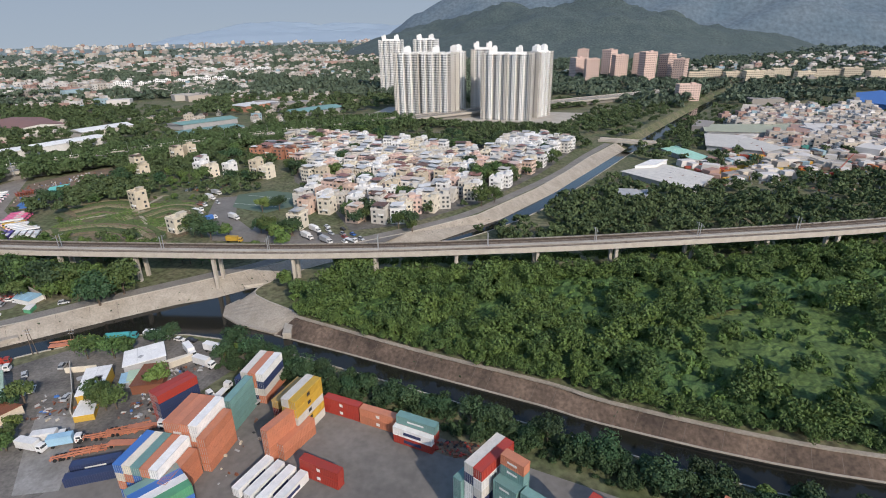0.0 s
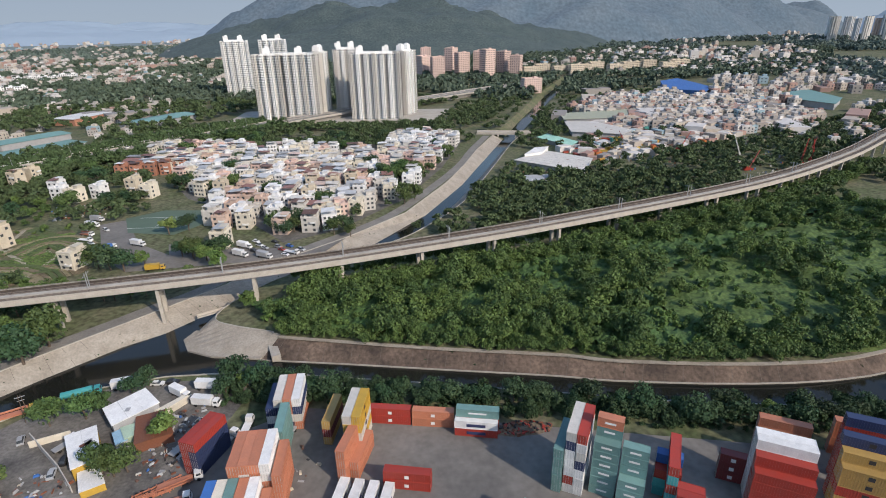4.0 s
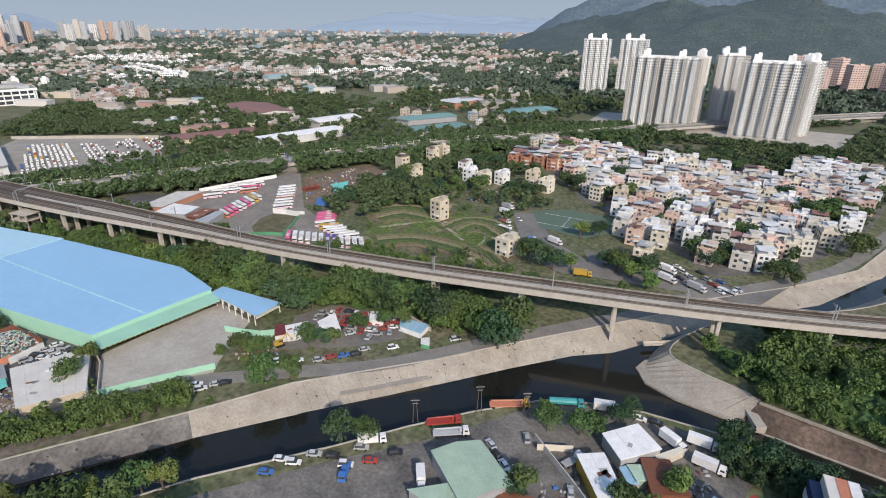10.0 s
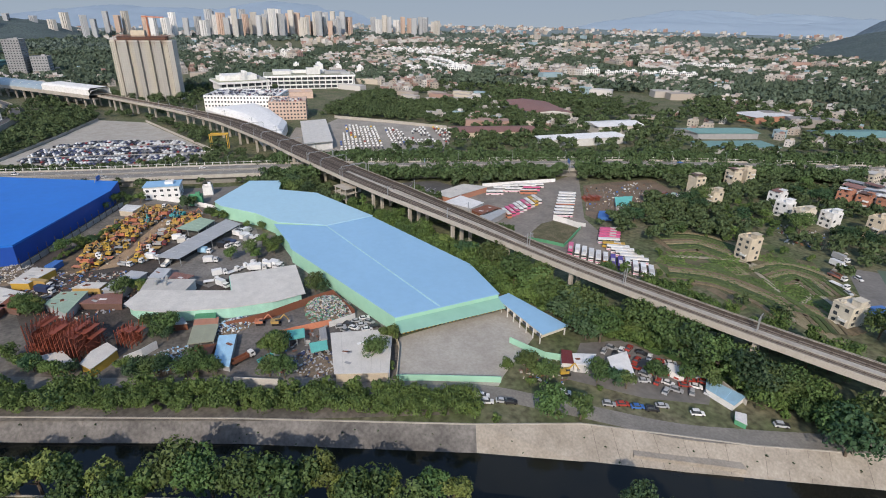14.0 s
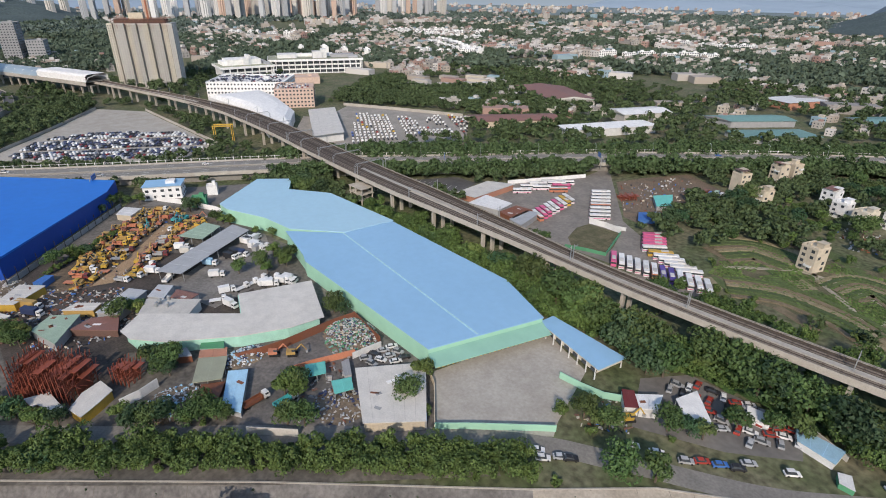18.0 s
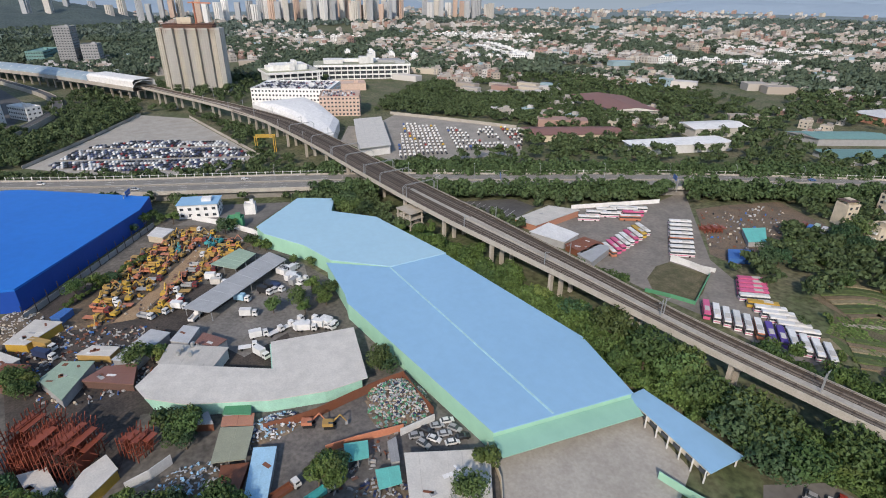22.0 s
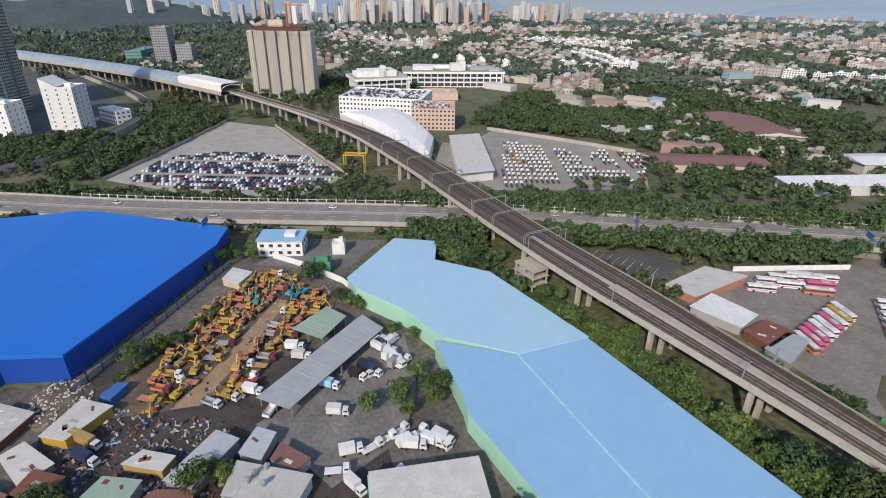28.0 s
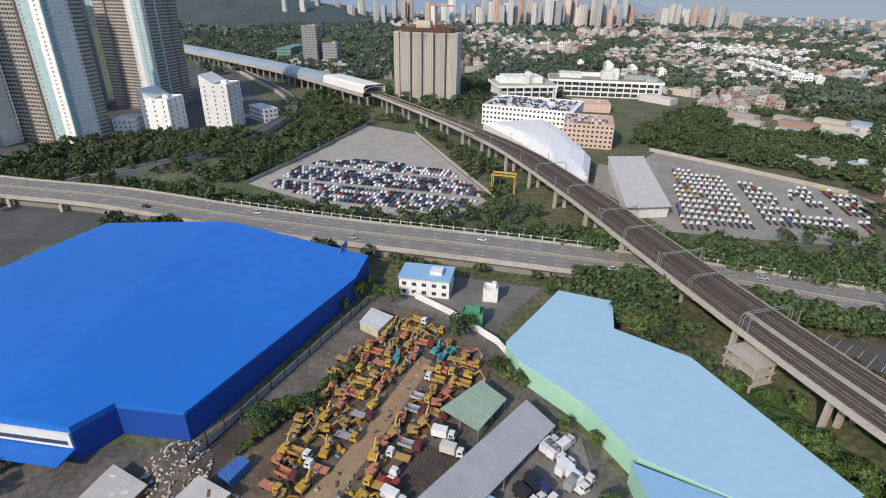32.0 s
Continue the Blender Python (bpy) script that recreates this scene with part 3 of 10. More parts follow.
yard("yard_diggers", [(-381.2, 30.8), (-405.5, 52.1), (-409.2, 64.1), (-366.5, 82.7), (-351.3, 62.8), (-321.6, 32.1), (-331.3, -9.3), (-347.2, 1.0), (-353.1, 12.8)], mat("digger_earth", (0.185, 0.135, 0.09), 0.95, other=(0.085, 0.07, 0.052), scale=0.12, amount=0.9, fine=0.25, bump=0.3), "bare brown earth of the excavator yard", lift=0.1)
yard("yard_office", [(-413.3, 55.6), (-431.5, 84.0), (-413.5, 119.5), (-385.9, 87.2), (-400.3, 75.8)], yard_conc, "grey concrete yard behind the white office", lift=0.12)
yard("yard_cars", [(-145.6, 148.4), (-136.3, 163.2), (-102.8, 166.4), (-97.7, 152.8), (-112.7, 139.1), (-134.7, 127.0)], yard_conc, "grey concrete lot of parked cars", lift=0.05)
yard("yard_buses", [(-313.3, 211.2), (-317.9, 241.1), (-291.1, 307.7), (-294.4, 338.7), (-228.2, 259.7), (-187.8, 236.9), (-159.0, 220.6), (-163.9, 208.0), (-200.0, 211.1), (-215.3, 209.2), (-248.2, 209.0)], mat("coach_park", (0.25, 0.225, 0.195), 0.9, other=(0.16, 0.145, 0.13), scale=0.08, amount=0.8, fine=0.15), "grey concrete coach park", lift=0.05)
yard("yard_lorries", [(-105.1, 308.7), (-92.4, 315.1), (-68.6, 274.2), (-46.5, 256.2), (-52.2, 271.4), (-17.1, 262.5), (27.0, 255.2), (42.8, 267.6), (28.7, 241.7), (-4.5, 242.2), (-60.4, 237.5), (-80.1, 257.1)], yard_conc, "pale concrete lorry park by the village", lift=0.05)
yard("village_ground", [(-167.4, 489.8), (-117.8, 545.6), (0.0, 564.2), (81.8, 558.0), (138.9, 510.9), (109.1, 409.2), (76.9, 332.3), (37.2, 280.2), (9.9, 265.4), (-9.9, 292.6), (-27.3, 319.9), (-69.4, 354.6), (-104.2, 415.4)], mat("village_paving", (0.16, 0.15, 0.135), 0.9, other=(0.085, 0.08, 0.072), scale=0.12, amount=0.9, fine=0.2), "grey concrete lanes between the village houses", keep=False, lift=0.03)
yard("meadow", [(167.4, 190.1), (241.9, 235.0), (320.6, 269.7), (354.8, 243.1), (343.0, 192.0), (294.1, 153.6), (235.8, 133.7), (197.9, 139.9), (169.8, 160.1)], mat("meadow_grass", (0.09, 0.16, 0.035), 0.95, other=(0.13, 0.15, 0.06), scale=0.08, amount=0.9, fine=0.45, bump=0.4), "bright green rough meadow on the island", keep=False, lift=0.02)
yard("lot_viaduct", [(-362, 196), (-330, 200), (-318, 212), (-326, 238), (-344, 236)], asphalt, "dark asphalt car park beside the viaduct", lift=0.05)
for k in range(9):
    tagged(new("parking_line", Shape().box(-354 + k * 3.4, 206 + k * 1.6, GZ + 0.06, 0.15, 12, 0.02, 25).mesh("parking_line", mat("road_white", (0.75, 0.75, 0.72), 0.7, amount=0.4))), "white parking bay line", "line marking", kind="structure")
court = yard("court", [(-94.3, 318.3), (-75.8, 331.1), (-42.8, 327.1), (-38.3, 308.2), (-54.7, 285.8), (-82.4, 292.7)], mat("court_green", (0.105, 0.15, 0.11), 0.8, other=(0.08, 0.115, 0.085), scale=0.1), "dark green hard-surfaced ball court with white lines", lift=0.06)
yard("field_main", [(-163.6, 228.7), (-175.7, 265.1), (-171.2, 288.0), (-117.4, 302.5), (-93.9, 272.0), (-87.2, 231.9)], field, "small vegetable plots and dry terraces", lift=0.03)
yard("lot_cars", [(-580.9, -12.8), (-647.9, 32.4), (-733.7, 81.8), (-691.7, 119.2), (-596.5, 127.6), (-522.9, 134.0), (-496.9, 98.0), (-522.4, 40.8)], pale_conc, "pale concrete lot packed with stored cars", lift=0.05)
yard("lot_trucks", [(-562.1, 250.1), (-599.4, 298.1), (-483.3, 370.7), (-414.6, 306.2), (-442.9, 238.2), (-455.7, 213.0), (-532.3, 207.0), (-579.0, 236.6)], mat("lot_gravel", (0.34, 0.31, 0.27), 0.9, other=(0.24, 0.22, 0.19), scale=0.08, amount=0.8, fine=0.15), "pale lot full of parked lorries", lift=0.05)
yard("rough_patch", [(-238.5, 231.8), (-237.6, 241.1), (-219.3, 244.4), (-211.5, 226.7), (-209.2, 217.0), (-222.8, 209.2), (-233.3, 218.3)], field, "fenced rough green patch by the coach park", lift=0.09)
yard("yard_rust", [(-270.9, 314.6), (-265.1, 335.0), (-249.8, 369.1), (-201.2, 346.5), (-200.2, 330.4), (-226.9, 332.3), (-211.1, 276.2), (-217.6, 264.2), (-231.4, 265.2), (-243.5, 280.9)], mat("rusty_ground", (0.20, 0.145, 0.10), 0.95, other=(0.12, 0.10, 0.08), scale=0.15, amount=0.9, fine=0.3, bump=0.2), "brown rusty ground of the machine yards", lift=0.06)
yard("estate_paving", [(-681.3, -193.7), (-689.0, -120.8), (-704.2, -87.4), (-737.8, -24.0), (-834.7, -8.1), (-1131.7, -68.4), (-1246.0, -150.0), (-968.6, -195.3), (-746.7, -220.8)], asphalt, "dark paved ground round the estate towers", keep=False, lift=0.03)
yard("junction", [(-579.6, -151.6), (-553.1, -84.6), (-522.2, -26.2), (-526.9, -80.3), (-500.8, -104.8), (-479.5, -110.1)], asphalt, "grey asphalt junction below the highway", lift=0.05)
yard("digger_track", [(-325.4, 16.0), (-335.4, 26.1), (-348.8, 36.6), (-362.7, 47.2), (-378.2, 58.7), (-374.3, 61.9), (-357.9, 50.9), (-340.7, 38.1), (-326.2, 26.9), (-323.5, 24.0)], mat("trodden_earth", (0.36, 0.25, 0.15), 0.95, other=(0.27, 0.18, 0.11), scale=0.2, amount=0.8, fine=0.2, bump=0.3), "pale brown rutted track through the excavator yard", lift=0.13)
random.seed(14)
soils = [mat("soil_" + nm, c, 0.95, other=o, scale=0.5, amount=0.9, fine=0.4, bump=0.4) for nm, c, o in (("brown", (0.20, 0.155, 0.10), (0.12, 0.10, 0.06)), ("dry", (0.26, 0.22, 0.14), (0.17, 0.15, 0.08)), ("green", (0.075, 0.105, 0.04), (0.045, 0.065, 0.028)), ("lush", (0.105, 0.135, 0.05), (0.06, 0.08, 0.03)), ("pale", (0.36, 0.32, 0.25), (0.25, 0.22, 0.16)))]
fields = [(-163.1, 225.5), (-175.0, 261.0), (-172.9, 287.9), (-150.7, 304.9), (-118.1, 304.5), (-91.1, 268.1), (-85.3, 230.1)]
for k in range(46):
    x, y = random.uniform(min(p[0] for p in fields), max(p[0] for p in fields)), random.uniform(min(p[1] for p in fields), max(p[1] for p in fields))
    if inside(x, y, fields):
        a, l, w = radians(random.choice((-28, -34, 58, -20))), random.uniform(8, 22), random.uniform(4, 9)
        quad = [(x + i * math.cos(a) * l / 2 - j * math.sin(a) * w / 2, y + i * math.sin(a) * l / 2 + j * math.cos(a) * w / 2) for i, j in ((-1, -1), (1.1, -0.9), (0.95, 1), (-1, 1.1))]
        pl = pad("field_plot", quad, random.choice(soils[:4]), 0.05 + 0.004 * k)
        tagged(pl, "small plot of brown soil and young crops", "field plot")
for path in ([(-167.0, 249.8), (-154.8, 262.7), (-137.7, 275.2), (-105.1, 266.9), (-87.9, 252.7)], [(-145.4, 305.3), (-137.7, 275.2), (-116.0, 254.1), (-101.1, 230.7)], [(-108.4, 313.8), (-105.1, 266.9), (-104.4, 247.6)]):
    pth = ribbon(curve_through(path, 5), [(1.1, GZ), (1.1, GZ + 0.26), (-1.1, GZ + 0.26), (-1.1, GZ)], "path", soils[4])
    tagged(pth, "pale trodden path between the plots", "path")
# curved terraces of crops
for line, n0, n1, step in (([(-157.6, 233.1), (-139.4, 244.6), (-116.0, 243.5), (-101.0, 235.6)], -3, 3, 3.4), ([(-128.1, 265.7), (-123.3, 281.9), (-110.5, 284.0), (-95.6, 272.2)], -5, 3, 2.6), ([(-179.3, 265.0), (-167.4, 280.6), (-147.3, 280.2)], -4, 4, 3.6), ([(-104.1, 243.0), (-96.6, 242.6), (-87.5, 232.9)], -2, 3, 2.6)):
    cv = curve_through(line, 6)
    for k in range(n0, n1):
        o, hh = k * step, 0.18 + 0.05 * (k % 3)
        tr = ribbon(cv, [(o, GZ), (o + 0.15, GZ + 0.3 + hh), (o + step * 0.72, GZ + 0.3 + hh), (o + step * 0.8, GZ)], "terrace", soils[(k * 7 + n0) % 4])
        tagged(tr, "narrow curved terrace of crops and dry soil", "field terrace", group="terraces of the fields")
tower_lawn = yard("tower_podium", [(-125, 632), (118, 612), (150, 712), (-120, 742)], pale_conc, "pale paved podium at the foot of the towers", lift=0.4)
white_line = mat("road_white", (0.75, 0.75, 0.72), 0.7, amount=0.4)
cl = [(-94.3, 318.3), (-75.8, 331.1), (-42.8, 327.1), (-54.7, 285.8), (-82.4, 292.7)]
crt = new("court_lines", Shape().box(cl[1][0] + 6, cl[1][1] - 14, GZ + 0.065, 32, 0.25, 0.02, -3).box(cl[1][0] + 6, cl[1][1] - 32, GZ + 0.065, 32, 0.25, 0.02, -3).box(cl[1][0] + 6, cl[1][1] - 23, GZ + 0.065, 0.25, 18, 0.02, -3).mesh("court_lines", white_line))
tagged(crt, "white painted lines on the green ball court", "line marking", kind="structure")

# Elevated highway -----------------------------------------------------------------------------
HZ = 11.0
HWY = curve_through([(-760, -420), (-655, -280), (-590, -160), (-553, -83), (-512, -18), (-480, 38), (-453, 90), (-428, 137), (-398, 188), (-362, 240), (-300, 335), (-225, 430), (-120, 545), (20, 690), (330, 960)], 8)
hw = ribbon(HWY, [(13.5, GZ - 0.1), (13.5, HZ - 1.6), (13.5, HZ + 0.9), (13.2, HZ + 0.9), (13.2, HZ), (0.4, HZ), (0.4, HZ + 0.8), (-0.4, HZ + 0.8), (-0.4, HZ), (-13.2, HZ), (-13.2, HZ + 0.9), (-13.5, HZ + 0.9), (-13.5, HZ - 1.6), (-11, HZ - 1.7), (-11, GZ - 0.1)], "road_highway", mat("worn_asphalt", (0.25, 0.235, 0.21), 0.9, other=(0.18, 0.17, 0.155), scale=0.1, amount=0.7, fine=0.1))
tagged(hw, "raised dual carriageway of grey asphalt with pale parapets", "highway")
for o in (13.36, -13.36, 0.0):
    pr = ribbon(HWY, [(o - 0.32, HZ - 1.4), (o - 0.32, HZ + 1.0), (o + 0.32, HZ + 1.0), (o + 0.32, HZ - 1.4)], "road_parapet", pale_conc)
    tagged(pr, "pale concrete parapet of the highway", "parapet")
for o in (-12.4, 12.4, -1.1, 1.1):
    ln = ribbon(HWY, [(o - 0.1, HZ + 0.02), (o + 0.1, HZ + 0.02)][::-1], "road_line", white_line)
    tagged(ln, "white edge line on the highway", "line marking")
dash = Shape()
for x, y, h in along(HWY, 12):
    for o in (-9, -5, 5, 9):
        dash.box(x - math.sin(radians(h)) * o, y + math.cos(radians(h)) * o, HZ + 0.015, 4, 0.16, 0.02, h)
tagged(new("road_dashes", dash.mesh("road_dashes", white_line)), "white lane dashes on the highway", "line marking", kind="stuff")
for (x0, y0), (x1, y1) in zip(HWY, HWY[1:]):
    d = math.hypot(x1 - x0, y1 - y0)
    nx, ny = -(y1 - y0) / d * 15, (x1 - x0) / d * 15
    clear([(x0 + nx, y0 + ny), (x1 + nx, y1 + ny), (x1 - nx, y1 - ny), (x0 - nx, y0 - ny)], 0)
fence = thing("highway_fence", "row of white posts with rails along the highway", "fence")
fence_post = Shape().box(0, 0, 0, 0.4, 0.4, 3.2).mesh("post", white_paint)
run = [(x, y, h) for x, y, h in along(HWY, 5.5) if -520 < x < -120]
for x, y, h in run:
    part("post", fence_post, fence, m=pose(x - math.sin(radians(h)) * 14.2, y + math.cos(radians(h)) * 14.2, HZ - 0.4, 0, 0, h))
for zz in (0.8, 2.6):
    rr = ribbon([(x - math.sin(radians(h)) * 14.2, y + math.cos(radians(h)) * 14.2) for x, y, h in run], [(0.06, HZ - 0.4 + zz), (0.06, HZ - 0.25 + zz), (-0.06, HZ - 0.25 + zz), (-0.06, HZ - 0.4 + zz)], "rail", white_paint, "")
    rr.parent = fence
hp = Shape().box(0, 0, 0, 2.2, 2.2, HZ - 1.6 - GZ + 0.2).mesh("highway_pier", pale_conc)
for x, y, h in along(HWY, 34):
    if y < -20:
        tagged(part("highway_pier", hp, m=pose(x - math.sin(radians(h)) * -14.2, y + math.cos(radians(h)) * -12.4, GZ - 0.1, 0, 0, h)), "pale concrete pier under the highway", "pier", kind="structure")
sign_m = paint("blue")
for x, y, h in ((-455, 42, 62), (-363, 240, 55), (-300, 330, 52)):
    g = thing("sign_gantry", "blue road sign panel on a grey cantilever post", "road sign", pose(x, y, HZ - 2, 0, 0, h))
    part("post", Shape().tube((0, -13, 0), (0, -13, 8), 0.3, 0.2, 8).tube((0, -13, 7.4), (0, -4, 7.4), 0.2, 0.15, 6).mesh("post", galv), g)
    part("sign_panel", Shape().box(0, -7, 6.0, 0.2, 6.5, 3.0).mesh("sign_panel", sign_m), g, "blue sign panel seen edge on")
lamp_mesh = Shape().tube((0, 0, 0), (0, 0, 10), 0.14, 0.08, 6).tube((0, 0, 10), (0, 2.0, 10.5), 0.07, 0.05, 5).mesh("pole", galv)
lamp_head = Shape().box(0, 2.3, 10.45, 0.35, 0.9, 0.18).mesh("lamp_head", white_paint)
for x, y, h in along(HWY, 42):
    if -560 < x < 60:
        spawn("street_lamp", "tall grey steel street lamp beside the highway", "street lamp", [("pole", lamp_mesh, ""), ("lamp_head", lamp_head, "")], pose(x, y, HZ, 0, 0, h), "highway lamps")

ramp_road = curve_through([(-592.9, -119.5), (-613.3, -89.6), (-641.6, -55.5), (-686.4, -24.1), (-745.6, 0.6), (-804.4, 14.5), (-896.5, 5.9), (-1068.3, -47.1), (-1445.3, -169.9)], 8)
rr = ribbon(ramp_road, [(4.5, GZ - 0.1), (4.5, 9.9), (4.2, 9.9), (4.2, 9.0), (-4.2, 9.0), (-4.2, 9.9), (-4.5, 9.9), (-4.5, GZ - 0.1)], "road_slip", pale_conc)
tagged(rr, "curved slip road with pale parapets beside the trees", "road")
rr = ribbon(ramp_road, [(4.1, 9.04), (-4.1, 9.04)], "road_slip_surface", asphalt)
tagged(rr, "grey asphalt surface of the slip road", "road")
for (x0, y0), (x1, y1) in zip(ramp_road, ramp_road[1:]):
    clear([(x0 - 3, y0 - 6), (x1 + 3, y1 - 6), (x1 + 3, y1 + 6), (x0 - 3, y0 + 6)], 0)

# Depot with the pale blue roof -------------------------------------------------------------------
depot_b = [(-313.3, 99.8), (-284.0, 95.0), (-277.8, 93.0), (-194.3, 96.7), (-183.3, 141.5), (-211.8, 150.8), (-291.9, 148.1), (-294.1, 120.9)]
depot_a = [(-368.9, 86.3), (-397.3, 118.8), (-385.4, 135.8), (-368.3, 126.5), (-347.8, 142.6), (-292.0, 148.6), (-294.3, 121.4), (-314.5, 102.3), (-335.5, 98.2), (-359.1, 86.9)]
depot = thing("depot", "long mint green depot with a pale blue sheet roof", "warehouse")
rear_blue = mat("pale_blue_roof", (0.37, 0.565, 0.68), 0.6, other=(0.345, 0.535, 0.655), scale=0.04, amount=0.5, fine=0.03)
seam = mat("roof_seam", (0.42, 0.66, 0.72), 0.6)
for pl, h in ((depot_b, 12.5), (depot_a, 12.9)):
    clear(pl, 2)
    part("wall", Shape().prism(pl, GZ - 0.1, h - 0.35).mesh("wall", mint), depot, "mint green profiled wall")
    cx, cy = sum(p[0] for p in pl) / len(pl), sum(p[1] for p in pl) / len(pl)
    lid = [(cx + (x - cx) * 1.006, cy + (y - cy) * 1.006) for x, y in pl]
    part("roof", Shape().prism(lid, h - 0.33, h).mesh("roof", light_blue if h < 12.7 else rear_blue), depot, "pale blue sheet metal roof")
(xa, ya), (xb, yb) = (-294.1, 120.9), (-190.0, 115.3)
rh = math.degrees(math.atan2(yb - ya, xb - xa))
L0 = math.hypot(xb - xa, yb - ya)
part("ridge_cap", Shape().box((xa + xb) / 2, (ya + yb) / 2, 12.5, L0, 0.7, 0.12, rh).mesh("ridge_cap", seam), depot, "pale ridge strip along the roof")
fl, fr = (-194.3, 96.7), (-183.3, 141.5)
fd = math.degrees(math.atan2(fr[1] - fl[1], fr[0] - fl[0]))
fx, fy, fw = (fl[0] + fr[0]) / 2, (fl[1] + fr[1]) / 2, math.hypot(fr[0] - fl[0], fr[1] - fl[1])
ox, oy = math.sin(radians(fd)), -math.cos(radians(fd))
part("door_opening", Shape().box(fx + ox * 0.06, fy + oy * 0.06, GZ, fw * 0.94, 0.2, 4.4, fd).mesh("door_opening", paint("black")), depot, "dark loading bay under the mint canopy")
lean = Shape()
for zz in (0.0, -0.3):
    lean.quad((fl[0] + ox * 0.1, fl[1] + oy * 0.1, 10.4 + zz), (fl[0] + ox * 6.2, fl[1] + oy * 6.2, 8.9 + zz), (fr[0] + ox * 6.2, fr[1] + oy * 6.2, 8.9 + zz), (fr[0] + ox * 0.1, fr[1] + oy * 0.1, 10.4 + zz))
lean.quad((fl[0] + ox * 6.2, fl[1] + oy * 6.2, 8.6), (fr[0] + ox * 6.2, fr[1] + oy * 6.2, 8.6), (fr[0] + ox * 6.2, fr[1] + oy * 6.2, 8.9), (fl[0] + ox * 6.2, fl[1] + oy * 6.2, 8.9))
part("canopy", lean.mesh("canopy", mat("dull_mint", (0.27, 0.48, 0.38), 0.6, other=(0.22, 0.40, 0.32), scale=0.15, amount=0.6)), depot, "dull mint canopy sloping over the loading bay")
hz_black, hz_yellow = paint("black"), paint("yellow")
stripes = Shape()
for q in range(52):
    t = (q + 0.5) / 52 - 0.5
    stripes.box(fx + ox * 5.6 + math.cos(radians(fd)) * fw * t, fy + oy * 5.6 + math.sin(radians(fd)) * fw * t, 7.95, fw / 52, 0.1, 0.5, fd, m=q % 2)
part("hazard_strip", stripes.mesh("hazard_strip", hz_black, hz_yellow), depot, "black and yellow striped edge beam")
side = [(-184.0, 148.5), (-151.8, 148.0), (-153.6, 135.5), (-184.5, 141.5)]
gatehouse = thing("depot_annex", "low annex with a blue roof and a glazed side on posts", "building")
clear(side, 1)
part("roof", Shape().prism(side, 9.6, 10.0).mesh("roof", light_blue), gatehouse)
part("wall", Shape().prism([(sum(p[0] for p in side) / 4 + (x - sum(p[0] for p in side) / 4) * 0.93, sum(p[1] for p in side) / 4 + (y - sum(p[1] for p in side) / 4) * 0.93) for x, y in side], 7.6, 9.6).mesh("wall", paint("cream", "wall")), gatehouse)
for k in range(8):
    t = k / 7
    for a, b in ((side[3], side[2]), (side[0], side[1])):
        part("post", Shape().box(a[0] + (b[0] - a[0]) * t * 0.96, a[1] + (b[1] - a[1]) * t * 0.96, GZ, 0.35, 0.35, 4.6).mesh("post", white_paint), gatehouse)
for k in range(7):
    t = (k + 0.5) / 7
    a, b = side[3], side[2]
    part("window", Shape().box(a[0] + (b[0] - a[0]) * t, a[1] + (b[1] - a[1]) * t, 7.8, 2.6, 0.25, 1.3, math.degrees(math.atan2(b[1] - a[1], b[0] - a[0]))).mesh("window", glass_dark), gatehouse)

# Deep blue warehouse --------------------------------------------------------------------------------
blue_pl = [(-502.0, -71.2), (-484.3, -9.8), (-440.8, 48.4), (-421.6, 40.9), (-354.0, -11.8), (-361.3, -30.5), (-353.5, -39.1), (-368.3, -74.4), (-403.0, -136.4)]
warehouse = thing("blue_warehouse", "huge deep blue warehouse with a smooth blue sheet roof", "warehouse")
clear(blue_pl, 5)
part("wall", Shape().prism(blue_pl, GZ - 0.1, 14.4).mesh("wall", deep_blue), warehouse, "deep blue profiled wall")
ridge_a, ridge_b = [(-483.8, -18.7), (-366.9, -57.8)]
rdx, rdy = ridge_b[0] - ridge_a[0], ridge_b[1] - ridge_a[1]
rlen = math.hypot(rdx, rdy)


def off_ridge(p):
    return ((p[0] - ridge_a[0]) * rdy - (p[1] - ridge_a[1]) * rdx) / rlen


def half_of(pl, sg):
    """The part of a plan on one side of the ridge."""
    out = []
    for p, q in zip(pl, pl[1:] + pl[:1]):
        dp, dq = sg * off_ridge(p), sg * off_ridge(q)
        if dp >= 0:
            out.append(p)
        if dp * dq < 0:
            t = dp / (dp - dq)
            out.append((p[0] + (q[0] - p[0]) * t, p[1] + (q[1] - p[1]) * t))
    return out


